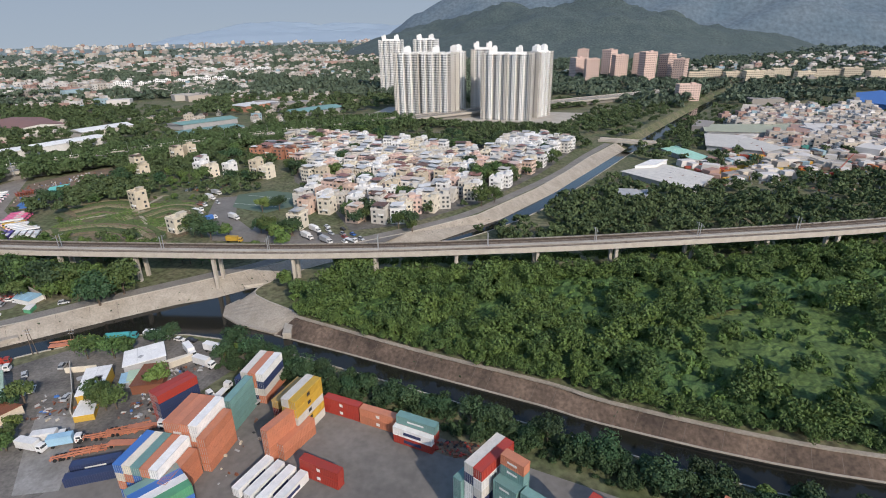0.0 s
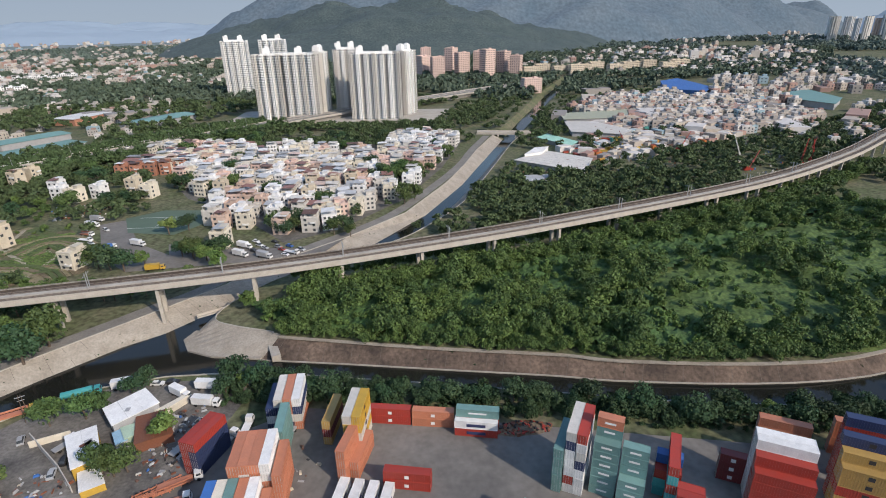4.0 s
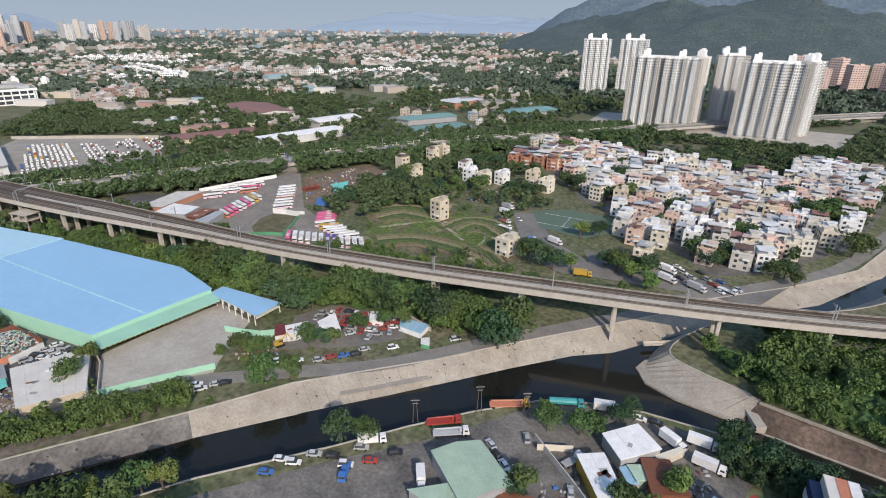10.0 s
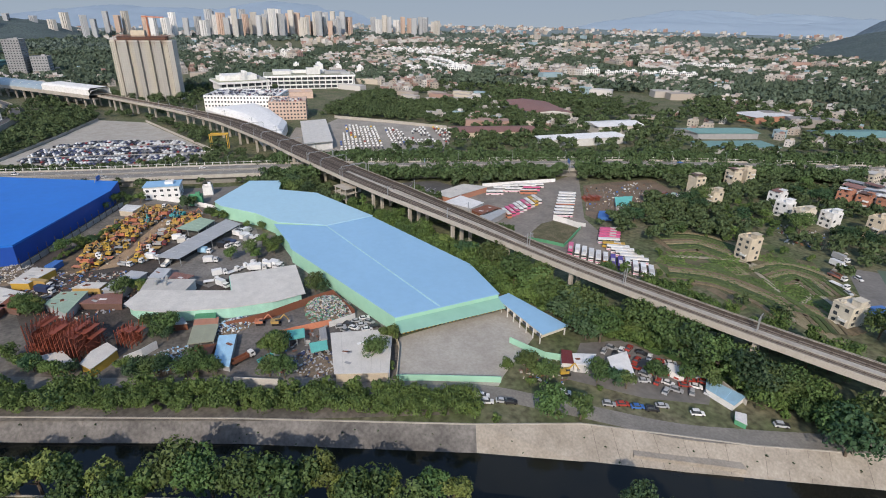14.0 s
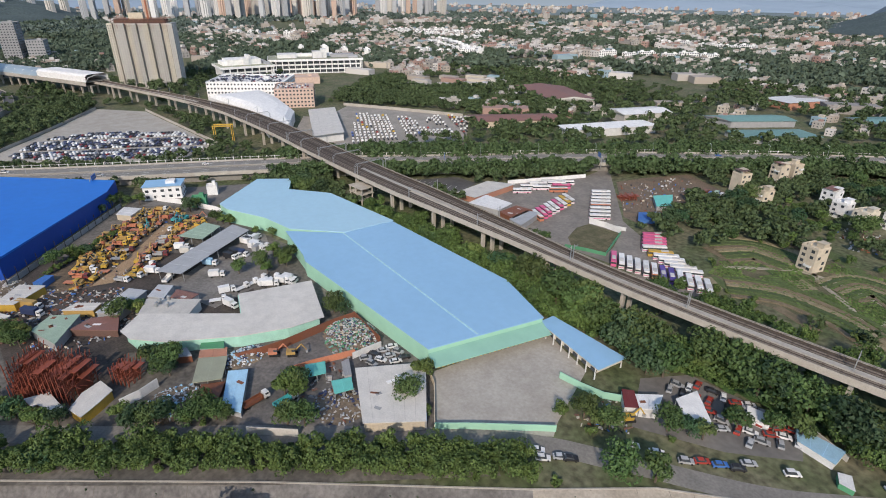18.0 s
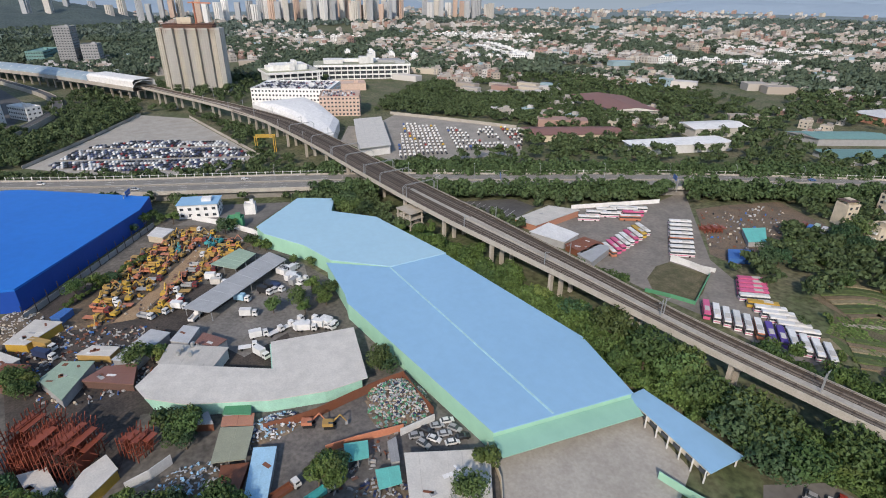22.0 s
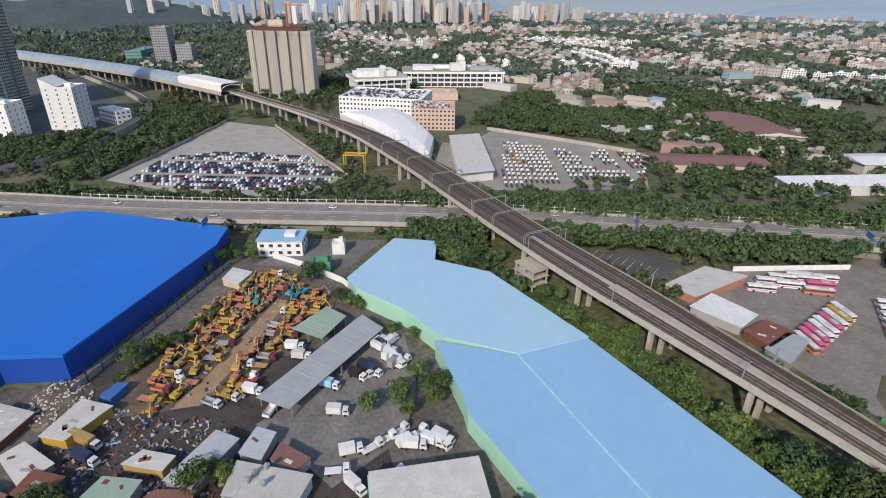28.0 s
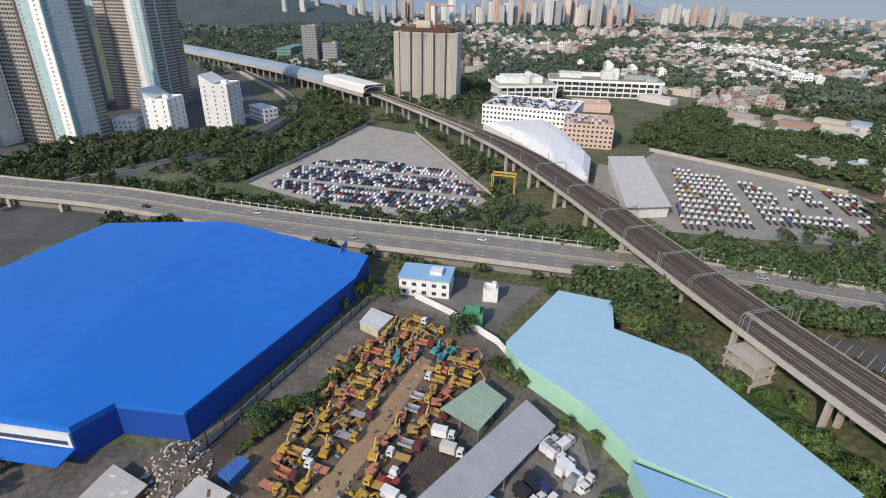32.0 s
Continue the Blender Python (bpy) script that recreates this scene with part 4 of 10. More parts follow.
for sg in (-1, 1):
    slope = half_of(blue_pl, sg)
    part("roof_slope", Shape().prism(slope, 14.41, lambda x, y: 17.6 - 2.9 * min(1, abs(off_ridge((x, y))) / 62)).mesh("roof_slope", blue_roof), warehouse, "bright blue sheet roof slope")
    lo, hi = min(abs(off_ridge(p)) for p in slope), max(abs(off_ridge(p)) for p in slope)
for mx, my, ln, hd in ((-360.9, -56.7, 37.4, -22.5), (-385.6, -105.2, 71, -29.4)):
    ox, oy = math.cos(radians(hd)), math.sin(radians(hd))
    part("fascia", Shape().box(mx + ox * 0.3, my + oy * 0.3, 9.6, 0.5, ln, 4.95, hd).mesh("fascia", white_paint), warehouse, "white panel band on the blue wall")
    part("window_band", Shape().box(mx + ox * 0.5, my + oy * 0.5, 10.6, 0.3, ln * 0.94, 1.3, hd).mesh("window_band", glass_dark), warehouse, "dark strip of windows")
    part("canopy", Shape().box(mx + ox * 3.2, my + oy * 3.2, 8.6, 6, ln, 0.5, hd).mesh("canopy", blue_roof), warehouse, "blue canopy over the entrance")
fence2 = thing("site_fence", "grey sheet fence on black posts beside the blue warehouse", "fence")
fa, fb = (-417.9, 45.3), (-346.0, -11.2)
fh = math.degrees(math.atan2(fb[1] - fa[1], fb[0] - fa[0]))
part("fence_sheet", Shape().box((fa[0] + fb[0]) / 2, (fa[1] + fb[1]) / 2, GZ, math.hypot(fb[0] - fa[0], fb[1] - fa[1]), 0.12, 2.6, fh).mesh("fence_sheet", paint("grey", "sheet")), fence2)
fpost = Shape().box(0, 0, 0, 0.3, 0.3, 6.5).mesh("post", paint("black"))
for k in range(15):
    part("post", fpost, fence2, m=pose(fa[0] + (fb[0] - fa[0]) * k / 14 + 0.3, fa[1] + (fb[1] - fa[1]) * k / 14 + 0.3, GZ))

# Sheds ------------------------------------------------------------------------------------------------
WORDS = {"white": "white", "pale": "pale grey", "grey": "grey", "rust": "rusty brown", "sage": "pale green", "aqua": "bright aqua green", "olive": "dull olive", "sky": "pale blue", "dark_red": "dark red", "blue": "blue", "cream": "cream", "brick": "brick red", "green": "green", "tan": "tan", "silver": "silver grey", "turquoise": "turquoise", "red": "red", "teal": "teal", "yellow": "yellow", "orange": "orange", "mint": "mint", "salmon": "salmon pink", "maroon": "maroon", "umber": "dark brown"}


def shed(pts, z, roof="pale", wall="grey", pitch=0.0, open_side=False, clutter=0, where="in the yards", name="shed"):
    """A shed with a sheet roof over the plan corners, on walls or on posts, with laps of sheeting."""
    clear(pts, 1)
    root = thing(name, f"{'open ' if open_side else ''}shed with {WORDS[roof]} roof {where}", "shed")
    n = len(pts)
    cx, cy = sum(p[0] for p in pts) / n, sum(p[1] for p in pts) / n
    inner = [(cx + (x - cx) * 0.95, cy + (y - cy) * 0.95) for x, y in pts]
    if open_side:
        for i, (x, y) in enumerate(inner):
            x2, y2 = inner[(i + 1) % n]
            for t in (0.0, 0.5):
                part("post", Shape().box(x + (x2 - x) * t, y + (y2 - y) * t, GZ - 0.1, 0.28, 0.28, z - GZ).mesh("post", galv), root)
    else:
        part("wall", Shape().prism(inner, GZ - 0.1, z - 0.25).mesh("wall", paint(wall, "sheet")), root)
    if pitch and n == 4:
        a, b, c, d = pts
        if math.dist(a, b) < math.dist(b, c):
            a, b, c, d = b, c, d, a
        m1, m2 = ((a[0] + d[0]) / 2, (a[1] + d[1]) / 2), ((b[0] + c[0]) / 2, (b[1] + c[1]) / 2)
        s1, s2 = Shape(), Shape()
        for sh, e0, e1 in ((s1, a, b), (s2, d, c)):
            sh.quad((*e0, z), (*e1, z), (*m2, z + pitch), (*m1, z + pitch))
            sh.quad((*e0, z - 0.2), (*e1, z - 0.2), (*m2, z + pitch - 0.2), (*m1, z + pitch - 0.2))
            sh.quad((*e0, z - 0.2), (*e1, z - 0.2), (*e1, z), (*e0, z))
        part("roof_slope", s1.mesh("roof_slope", paint(roof, "sheet")), root)
        part("roof_slope", s2.mesh("roof_slope", paint(roof, "sheet")), root)
        if not open_side:
            part("gable", Shape().quad((*a, z - 0.25), (*d, z - 0.25), (*m1, z + pitch - 0.15)).quad((*b, z - 0.25), (*c, z - 0.25), (*m2, z + pitch - 0.15)).mesh("gable", paint(wall, "sheet")), root)
    else:
        part("roof", Shape().prism(pts, z - 0.22, z).mesh("roof", paint(roof, "sheet")), root)
        if n == 4:
            a, b, c, d = pts
            k = max(2, min(7, int(math.dist(a, b) / 3.6)))
            for i in range(1, k):
                t = i / k
                p0, p1 = (a[0] + (b[0] - a[0]) * t, a[1] + (b[1] - a[1]) * t), (d[0] + (c[0] - d[0]) * t, d[1] + (c[1] - d[1]) * t)
                part("roof_lap", Shape().box((p0[0] + p1[0]) / 2, (p0[1] + p1[1]) / 2, z, math.dist(p0, p1) * 0.98, 0.14, 0.05, math.degrees(math.atan2(p1[1] - p0[1], p1[0] - p0[0]))).mesh("roof_lap", paint(roof, "sheet")), root)
    for i in range(clutter):
        t, u = random.uniform(0.15, 0.85), random.uniform(0.2, 0.8)
        a, b, c, d = pts[:4]
        x = (a[0] * (1 - t) + b[0] * t) * (1 - u) + (d[0] * (1 - t) + c[0] * t) * u
        y = (a[1] * (1 - t) + b[1] * t) * (1 - u) + (d[1] * (1 - t) + c[1] * t) * u
        part("roof_patch", Shape().box(x, y, z + 0.01, random.uniform(1.2, 3), random.uniform(0.6, 1.4), 0.08, random.uniform(0, 90)).mesh("roof_patch", paint(random.choice(["rust", "grey", "rust", "white"]), "sheet")), root, "loose sheet on the roof")
    return root


# repair shops south of the river
shed([(-60.3, 100.2), (-49.4, 109.8), (-36.0, 98.7), (-46.1, 87.5)], 10.5, "sage", "grey", pitch=1.2, where="beside the river road")
shed([(-49.1, 84.2), (-44.2, 90.0), (-49.9, 95.0), (-60.6, 87.1)], 9, "sage", "grey", where="beside the river road")
shed([(-19.2, 128.2), (-10.2, 137.0), (-2.9, 129.1), (-12.8, 119.9)], 9.5, "white", "grey", clutter=2, where="among the repair shops")
shed([(-24.2, 117.1), (-17.3, 120.9), (-10.0, 107.8), (-15.8, 103.8)], 9.5, "white", "yellow", clutter=5, where="among the repair shops")
shed([(-8.2, 124.4), (-0.7, 127.0), (5.4, 116.3), (-4.0, 112.5)], 8.5, "rust", "rust", clutter=4, where="among the repair shops")
shed([(-11.2, 120.7), (-6.8, 122.7), (-3.6, 118.2), (-7.9, 115.7)], 8, "sage", "sage", where="among the repair shops")
shed([(-13.0, 119.3), (-10.8, 121.1), (-7.1, 116.0), (-9.7, 114.1)], 7.5, "sky", "grey", where="among the repair shops")
shed([(-4.6, 127.8), (2.5, 135.4), (3.5, 134.1), (-2.5, 126.5)], 7.5, "cream", "cream", where="among the repair shops")
shed([(-15.3, 105.0), (-10.2, 106.4), (-6.1, 100.5), (-11.3, 97.8)], 7.5, "white", "yellow", where="among the repair shops")
shed([(-39.7, 92.5), (-38.8, 98.7), (-29.6, 98.7), (-33.3, 89.2)], 8.5, "rust", "tan", clutter=3, where="among the repair shops")
shed([(-44.0, 86.0), (-34.0, 86.0), (-29.5, 80.5), (-42.0, 77.5)], 8, "pale", "grey", clutter=3, where="at the edge of the repair yard")
# north bank
shed([(-144.4, 135.1), (-141.5, 137.5), (-136.1, 132.0), (-139.1, 128.9)], 8.5, "dark_red", "white", where="by the riverside road")
shed([(-140.5, 136.3), (-134.7, 142.9), (-132.1, 135.2), (-135.9, 131.7)], 8.5, "white", "white", clutter=1, where="by the riverside road")
shed([(-131.6, 145.0), (-129.4, 153.7), (-118.4, 142.6), (-122.8, 137.2)], 8, "white", "grey", open_side=True, where="over the scrapped cars")
shed([(-116.7, 160.1), (-110.2, 161.4), (-108.5, 156.5), (-114.7, 155.8)], 7.5, "white", "white", where="by the riverside road")
shed([(-104.0, 162.6), (-91.1, 162.9), (-91.4, 155.5), (-101.3, 156.7)], 7.5, "sky", "white", where="by the riverside road")
shed([(-90.2, 153.6), (-87.4, 155.2), (-85.1, 150.3), (-88.7, 150.1)], 7, "white", "green", where="by the riverside road")
# scrap yards
shed([(-204.4, 74.3), (-192.5, 94.4), (-170.8, 78.1), (-181.5, 63.3)], 9, "pale", "tan", clutter=6, where="beside the depot forecourt")
shed([(-183.3, 82.0), (-183.1, 86.7), (-171.4, 78.8), (-173.7, 75.3)], 8.4, "sky", "grey", where="beside the depot forecourt")
shed([(-217.4, 62.6), (-214.8, 68.8), (-209.1, 66.2), (-210.9, 60.5)], 8, "aqua", "grey", open_side=True, where="in the scrap yard")
shed([(-204.6, 65.6), (-202.3, 71.6), (-196.9, 69.3), (-198.5, 63.5)], 8, "aqua", "grey", open_side=True, where="in the scrap yard")
shed([(-242.6, 36.1), (-237.8, 44.3), (-227.0, 38.7), (-230.8, 30.6)], 8, "olive", "grey", open_side=True, where="in the scrap yard")
shed([(-230.3, 41.7), (-227.2, 47.2), (-208.8, 38.0), (-214.1, 34.1)], 7.6, "sky", "grey", clutter=1, where="in the scrap yard")
shed([(-229.4, 32.7), (-226.2, 39.3), (-217.4, 33.6), (-220.7, 29.4)], 7.2, "rust", "rust", clutter=3, where="in the scrap yard")
shed([(-252.1, 40.1), (-248.1, 46.6), (-243.0, 44.9), (-247.8, 38.0)], 8, "green", "grey", where="in the scrap yard")
shed([(-247.2, 37.8), (-243.5, 46.1), (-238.8, 44.2), (-243.6, 36.4)], 7.6, "brick", "grey", where="in the scrap yard")
shed([(-234.3, 0.8), (-238.1, 6.1), (-241.8, 10.4), (-249.0, 8.3), (-246.1, 2.8), (-240.2, -1.4)], 8.5, "pale", "yellow", where="in the scrap yard")
shed([(-211.8, 73.2), (-212.0, 76.2), (-203.9, 72.7), (-204.7, 70.5)], 7.5, "grey", "grey", where="in the scrap yard")
big_l = [(-272.7, 18.5), (-280.9, 26.6), (-257.7, 56.6), (-272.6, 60.9), (-264.7, 88.9), (-236.5, 80.1), (-237.6, 67.4), (-243.5, 51.0), (-256.0, 29.4), (-265.2, 20.3)]
shed(big_l, 10, "pale", "mint", where="with mint walls beside the depot", name="workshop")
shed([(-291.6, 31.5), (-278.2, 48.2), (-269.8, 40.9), (-281.9, 26.3)], 9.6, "pale", "white", where="beside the workshop")
duct = Shape().tube((0, 0, 0), (0, 0, 1.4), 0.6, 0.6, 8, cap=True).tube((0, 0, 1.4), (0.9, 0, 2.0), 0.6, 0.5, 8, cap=True).mesh("roof_vent", galv)
for px_, py_ in [(-283.0, 32.9), (-280.2, 36.2), (-285.3, 37.9), (-284.6, 34.6)]:
    tagged(part("roof_vent", duct, m=pose(px_, py_, 9.6, 0, 0, 40)), "bent grey metal roof vent on the white shed", "roof vent")
shed([(-314.3, 40.0), (-344.5, 84.1), (-332.5, 88.1), (-305.0, 47.9)], 9.5, "silver", "grey", open_side=True, where="between parked lorries")
shed([(-346.6, 58.0), (-356.0, 73.6), (-346.1, 78.4), (-335.5, 66.1)], 9.5, "sage", "grey", open_side=True, where="beside the excavator yard")
shed([(-398.7, 39.7), (-408.0, 45.5), (-399.8, 52.8), (-391.4, 45.7)], 8.5, "white", "tan", where="beside the excavator yard")
shed([(-338.0, -2.7), (-342.9, 2.3), (-340.5, 5.2), (-334.6, 0.5)], 7.8, "blue", "blue", where="beside the excavator yard")
random.seed(11)
west_area = [(-345.0, -18.4), (-342.7, -8.2), (-328.4, 7.2), (-312.7, 31.3), (-294.1, 35.5), (-277.8, 19.6), (-279.9, -0.7), (-301.3, -16.2)]
for pl, zz, rf, wl, cl in (([(-325.4, -16.4), (-337.9, -6.9), (-330.3, 1.6), (-320.4, -9.8)], 8.5, "pale", "yellow", 4), ([(-305.3, 4.0), (-308.2, 9.4), (-302.0, 17.2), (-297.9, 13.7)], 8.0, "pale", "mustard", 3), ([(-293.7, 13.8), (-306.2, 27.8), (-299.8, 33.3), (-287.9, 20.0)], 9.0, "silver", "grey", 3),
                           ([(-295.1, 32.1), (-302.9, 38.2), (-298.2, 42.9), (-289.9, 37.2)], 8.6, "silver", "grey", 1), ([(-295.0, -6.4), (-302.0, 0.4), (-296.2, 9.4), (-279.9, -0.6)], 8.8, "sage", "grey", 5), ([(-288.4, 4.5), (-292.5, 11.7), (-288.2, 20.8), (-277.0, 18.3)], 8.0, "maroon", "umber", 3),
                           ([(-289.3, 39.2), (-294.4, 43.2), (-285.0, 49.2), (-282.6, 44.9)], 8.4, "maroon", "grey", 1), ([(-304.9, -21.1), (-313.2, -16.0), (-306.8, -8.2), (-297.2, -15.2)], 8.0, "rust", "umber", 4), ([(-322.7, -25.4), (-326.1, -19.8), (-313.5, -11.4), (-308.5, -18.7)], 7.6, "pale", "grey", 3), ([(-254.6, -11.5), (-253.4, -5.0), (-242.5, -2.4), (-243.0, -8.2)], 8.0, "pale", "rust", 2),
                           ([(-335.9, -35.3), (-347.2, -29.0), (-338.2, -18.9), (-326.2, -27.1)], 7.8, "pale", "rust", 3), ([(-307.5, -31.9), (-313.5, -27.2), (-304.6, -18.3), (-296.1, -23.0)], 8.0, "maroon", "umber", 3), ([(-251.7, 31.1), (-251.8, 34.9), (-245.5, 34.9), (-248.8, 29.1)], 7.8, "grey", "rust", 1)):
    shed(pl, zz, rf, wl, clutter=cl, where="in the crowded scrap quarter")
# coach park roofs
shed([(-312.3, 208.2), (-316.6, 238.8), (-301.4, 248.6), (-298.7, 211.8)], 9, "pale", "brick", clutter=1, where="at the coach park")
shed([(-294.9, 203.5), (-298.2, 220.6), (-278.5, 222.9), (-275.4, 208.8)], 9, "white", "grey", where="at the coach park")
shed([(-274.6, 208.5), (-275.6, 223.3), (-265.2, 225.4), (-263.0, 207.9)], 8.5, "rust", "rust", clutter=3, where="at the coach park")
shed([(-263.9, 205.5), (-266.5, 222.1), (-259.7, 226.0), (-253.7, 204.2)], 8.5, "silver", "grey", where="at the coach park")
shed([(-236.9, 303.0), (-230.5, 314.4), (-220.6, 296.7), (-225.8, 288.5)], 8, "aqua", "grey", where="by the coach park")
shed([(-227.5, 273.1), (-220.7, 281.4), (-213.8, 271.3), (-221.6, 263.3)], 7.5, "blue", "blue", where="by the coach park")
# sheds beyond the river, with blue and grey roofs
shed([(167.8, 410.4), (200.8, 440.5), (232.3, 406.1), (211.7, 366.7)], 9, "pale", "grey", clutter=4, where="on the far river bank")
shed([(178.4, 419.3), (193.4, 443.5), (206.6, 445.6), (195.2, 426.0)], 11, "white", "white", where="on the far river bank")
shed([(162.3, 364.0), (186.4, 364.9), (177.8, 344.6), (157.6, 343.1)], 9, "silver", "grey", clutter=3, where="on the far river bank")
shed([(264.1, 608.1), (366.4, 625.4), (354.5, 567.7), (258.2, 568.0)], 12, "olive", "grey", where="on the far river bank")
shed([(258.2, 568.0), (290.3, 562.0), (310.8, 507.2), (292.4, 491.0), (247.6, 510.2)], 10, "pale", "grey", clutter=4, where="on the far river bank")
shed([(208.3, 495.1), (223.1, 510.8), (241.9, 469.0), (229.8, 454.5)], 9, "mint", "grey", clutter=3, where="on the far river bank")
shed([(519.4, 884.6), (565.8, 916.2), (554.4, 787.5), (521.0, 743.9), (478.4, 781.7)], 14, "blue", "blue", where="far beyond the viaduct")
shed([(609.1, 709.9), (670.3, 739.1), (651.1, 650.6), (604.3, 604.7), (585.2, 661.0)], 13, "teal", "grey", where="far beyond the viaduct")

# Tower blocks -------------------------------------------------------------------------------------------
def tower(x, y, rz, bays, floors, wall_c, trim_c, label, storey=2.85, name="tower_block", seg=4.6, crown=True, third=None):
    """A residential tower: stepped bays in plan, columns of windows with sills, recessed light wells and a stepped top."""
    z1 = floors * storey
    root = thing(name, label, "tower block", pose(x, y, GZ, 0, 0, rz), group="tower blocks of the estate")
    wall, trim = paint(wall_c, "wall"), paint(trim_c, "wall")
    n = len(bays)
    w = n * seg
    core = Shape().box(0, 0, 0, w * 0.96, 10, z1)
    part("core", core.mesh("core", trim), root)
    clear([(x + a * w / 2 * math.cos(radians(rz)) - b * 12 * math.sin(radians(rz)), y + a * w / 2 * math.sin(radians(rz)) + b * 12 * math.cos(radians(rz))) for a, b in ((-1, -1), (1, -1), (1, 1), (-1, 1))], 2)
    sills = Shape()
    for i, d in enumerate(bays):
        bx = -w / 2 + (i + 0.5) * seg
        shell = Shape().box(bx, 0, 0, seg * (0.86 if d > 8 else 0.98), 2 * d, z1 + (1.2 if d > 8 else 0))
        win = Shape()
        for sg in (-1, 1):
            for f in range(floors):
                z = f * storey + 0.9
                for o in (-seg * 0.2, seg * 0.2):
                    win.box(bx + o, sg * (d + 0.03), z, seg * (0.2 if third else 0.2 if d > 8 else 0.26), 0.3, 1.5)
                if d <= 8:
                    sills.box(bx, sg * (d + 0.2), z - 0.45, seg * 0.74, 0.5, 0.22)
        part("window_column", win.mesh("window_column", glass_dark), root, "column of dark windows", kind="stuff")
        part("bay", shell.mesh("bay", (wall if i % 3 else trim) if not third or i % 4 != 2 else paint(third, "wall")), root)
        if i in (0, n - 1):
            win = Shape()
            for f in range(floors):
                for o in (-d * 0.45, d * 0.5):
                    win.box(bx + (seg * 0.44 if i else -seg * 0.44), o, f * storey + 0.9, 0.25, 1.2, 1.3)
            part("window_column", win.mesh("window_column", glass_dark), root, "column of dark windows", kind="stuff")
    part("sill", sills.mesh("sill", wall), root, "pale sills under the windows", kind="stuff")
    if crown:
        part("roof_parapet", Shape().box(0, 0, z1, w * 0.7, 9, 2.4).mesh("roof_parapet", wall), root)
        for o in (-0.28, 0.22):
            part("lift_tower", Shape().box(o * w, 0, z1 + 2.4, 7, 7, 5.2).box(o * w + 1.2, 0, z1 + 7.6, 3.4, 4, 1.6).mesh("lift_tower", wall), root)
    return root


white_lbl = "tall white residential tower with columns of small windows"
tower(-49, 668, -3, [9, 6, 10, 7, 10, 6, 9, 5, 10, 7, 10, 6, 9, 6, 10, 8], 26, "bright", "pale", white_lbl)
tower(-14, 697, 84, [9, 6, 10, 7, 10, 6, 9, 6], 26, "bright", "pale", white_lbl)
tower(55, 655, -5, [9, 6, 10, 7, 10, 6, 10, 7, 10, 6, 9, 6, 9], 26, "bright", "pale", white_lbl)
tower(90, 686, 62, [9, 6, 10, 7, 10, 6, 9], 26, "bright", "pale", white_lbl)
tower(18, 712, 10, [8, 6, 9, 6, 8, 6, 8], 27, "bright", "pale", white_lbl)
tower(-165, 905, 14, [9, 6, 10, 7, 10, 6, 9, 6, 9], 29, "bright", "white", "tall white residential tower behind the estate")
tower(-112, 930, 0, [9, 6, 10, 7, 10, 6, 9, 7, 9], 29, "bright", "white", "tall white residential tower behind the estate")
# dense estate at the west
dk = "very tall cream and grey residential tower with stepped bays"


def estate(x, y, rz, segs, floors, label, storey=3.0):
    """A long residential slab of stepped bays: window bays with a sill to every storey, blank coloured wings with one column of windows."""
    z1 = floors * storey
    root = thing("tower_block", label, "tower block", pose(x, y, GZ, 0, 0, rz), group="tower blocks of the estate")
    w = sum(q[0] for q in segs)
    clear([(x + a * w / 2 * math.cos(radians(rz)) - b * 14 * math.sin(radians(rz)), y + a * w / 2 * math.sin(radians(rz)) + b * 14 * math.cos(radians(rz))) for a, b in ((-1, -1), (1, -1), (1, 1), (-1, 1))], 2)
    x0, sills = -w / 2, Shape()
    for k, (sw, d, c) in enumerate(segs):
        wall = paint({"win": "fawn", "gap": "grey", "white": "bright", "blue": "ice", "cream": "cream"}[c], "wall")
        body = Shape().box(x0 + sw / 2, 0, 0, sw, 2 * d, z1 + 2.0 * (k % 2))
        glass = Shape()
        for f in range(floors):
            z = f * storey
            for sg in (-1, 1):
                e = sg * (d + 0.04)
                if c == "win":
                    sills.box(x0 + sw / 2, sg * (d + 0.25), z + 2.6, sw * 0.94, 0.5, 0.35)
                    n = max(2, int(sw / 2.6))
                    for u in range(n):
                        p, q = x0 + (u + 0.14) * sw / n, x0 + (u + 0.84) * sw / n
                        glass.quad((p, e, z + 0.75), (q, e, z + 0.75), (q, e, z + 2.3), (p, e, z + 2.3))
                elif c == "gap":
                    glass.quad((x0 + sw * 0.2, e, z + 0.9), (x0 + sw * 0.8, e, z + 0.9), (x0 + sw * 0.8, e, z + 2.1), (x0 + sw * 0.2, e, z + 2.1))
                else:
                    glass.quad((x0 + sw * 0.42, e, z + 1.0), (x0 + sw * 0.58, e, z + 1.0), (x0 + sw * 0.58, e, z + 2.0), (x0 + sw * 0.42, e, z + 2.0))
                    for xs in (x0 - 0.04, x0 + sw + 0.04):
                        glass.quad((xs, sg * (d - 1.2), z + 1.0), (xs, sg * (d - 2.2), z + 1.0), (xs, sg * (d - 2.2), z + 2.1), (xs, sg * (d - 1.2), z + 2.1))
        part("bay", body.mesh("bay", wall), root, {"white": "white wing with one column of windows", "blue": "pale blue wing with one column of windows"}.get(c, ""))
        part("window_column", glass.mesh("window_column", glass_dark), root, "columns of dark windows", kind="stuff")
        x0 += sw
    part("sill", sills.mesh("sill", paint("fawn", "wall")), root, "pale sills under every row of windows", kind="stuff")
    part("lift_tower", Shape().box(0, 0, z1, w * 0.3, 9, 6).mesh("lift_tower", paint("pale", "wall")), root)
    return root


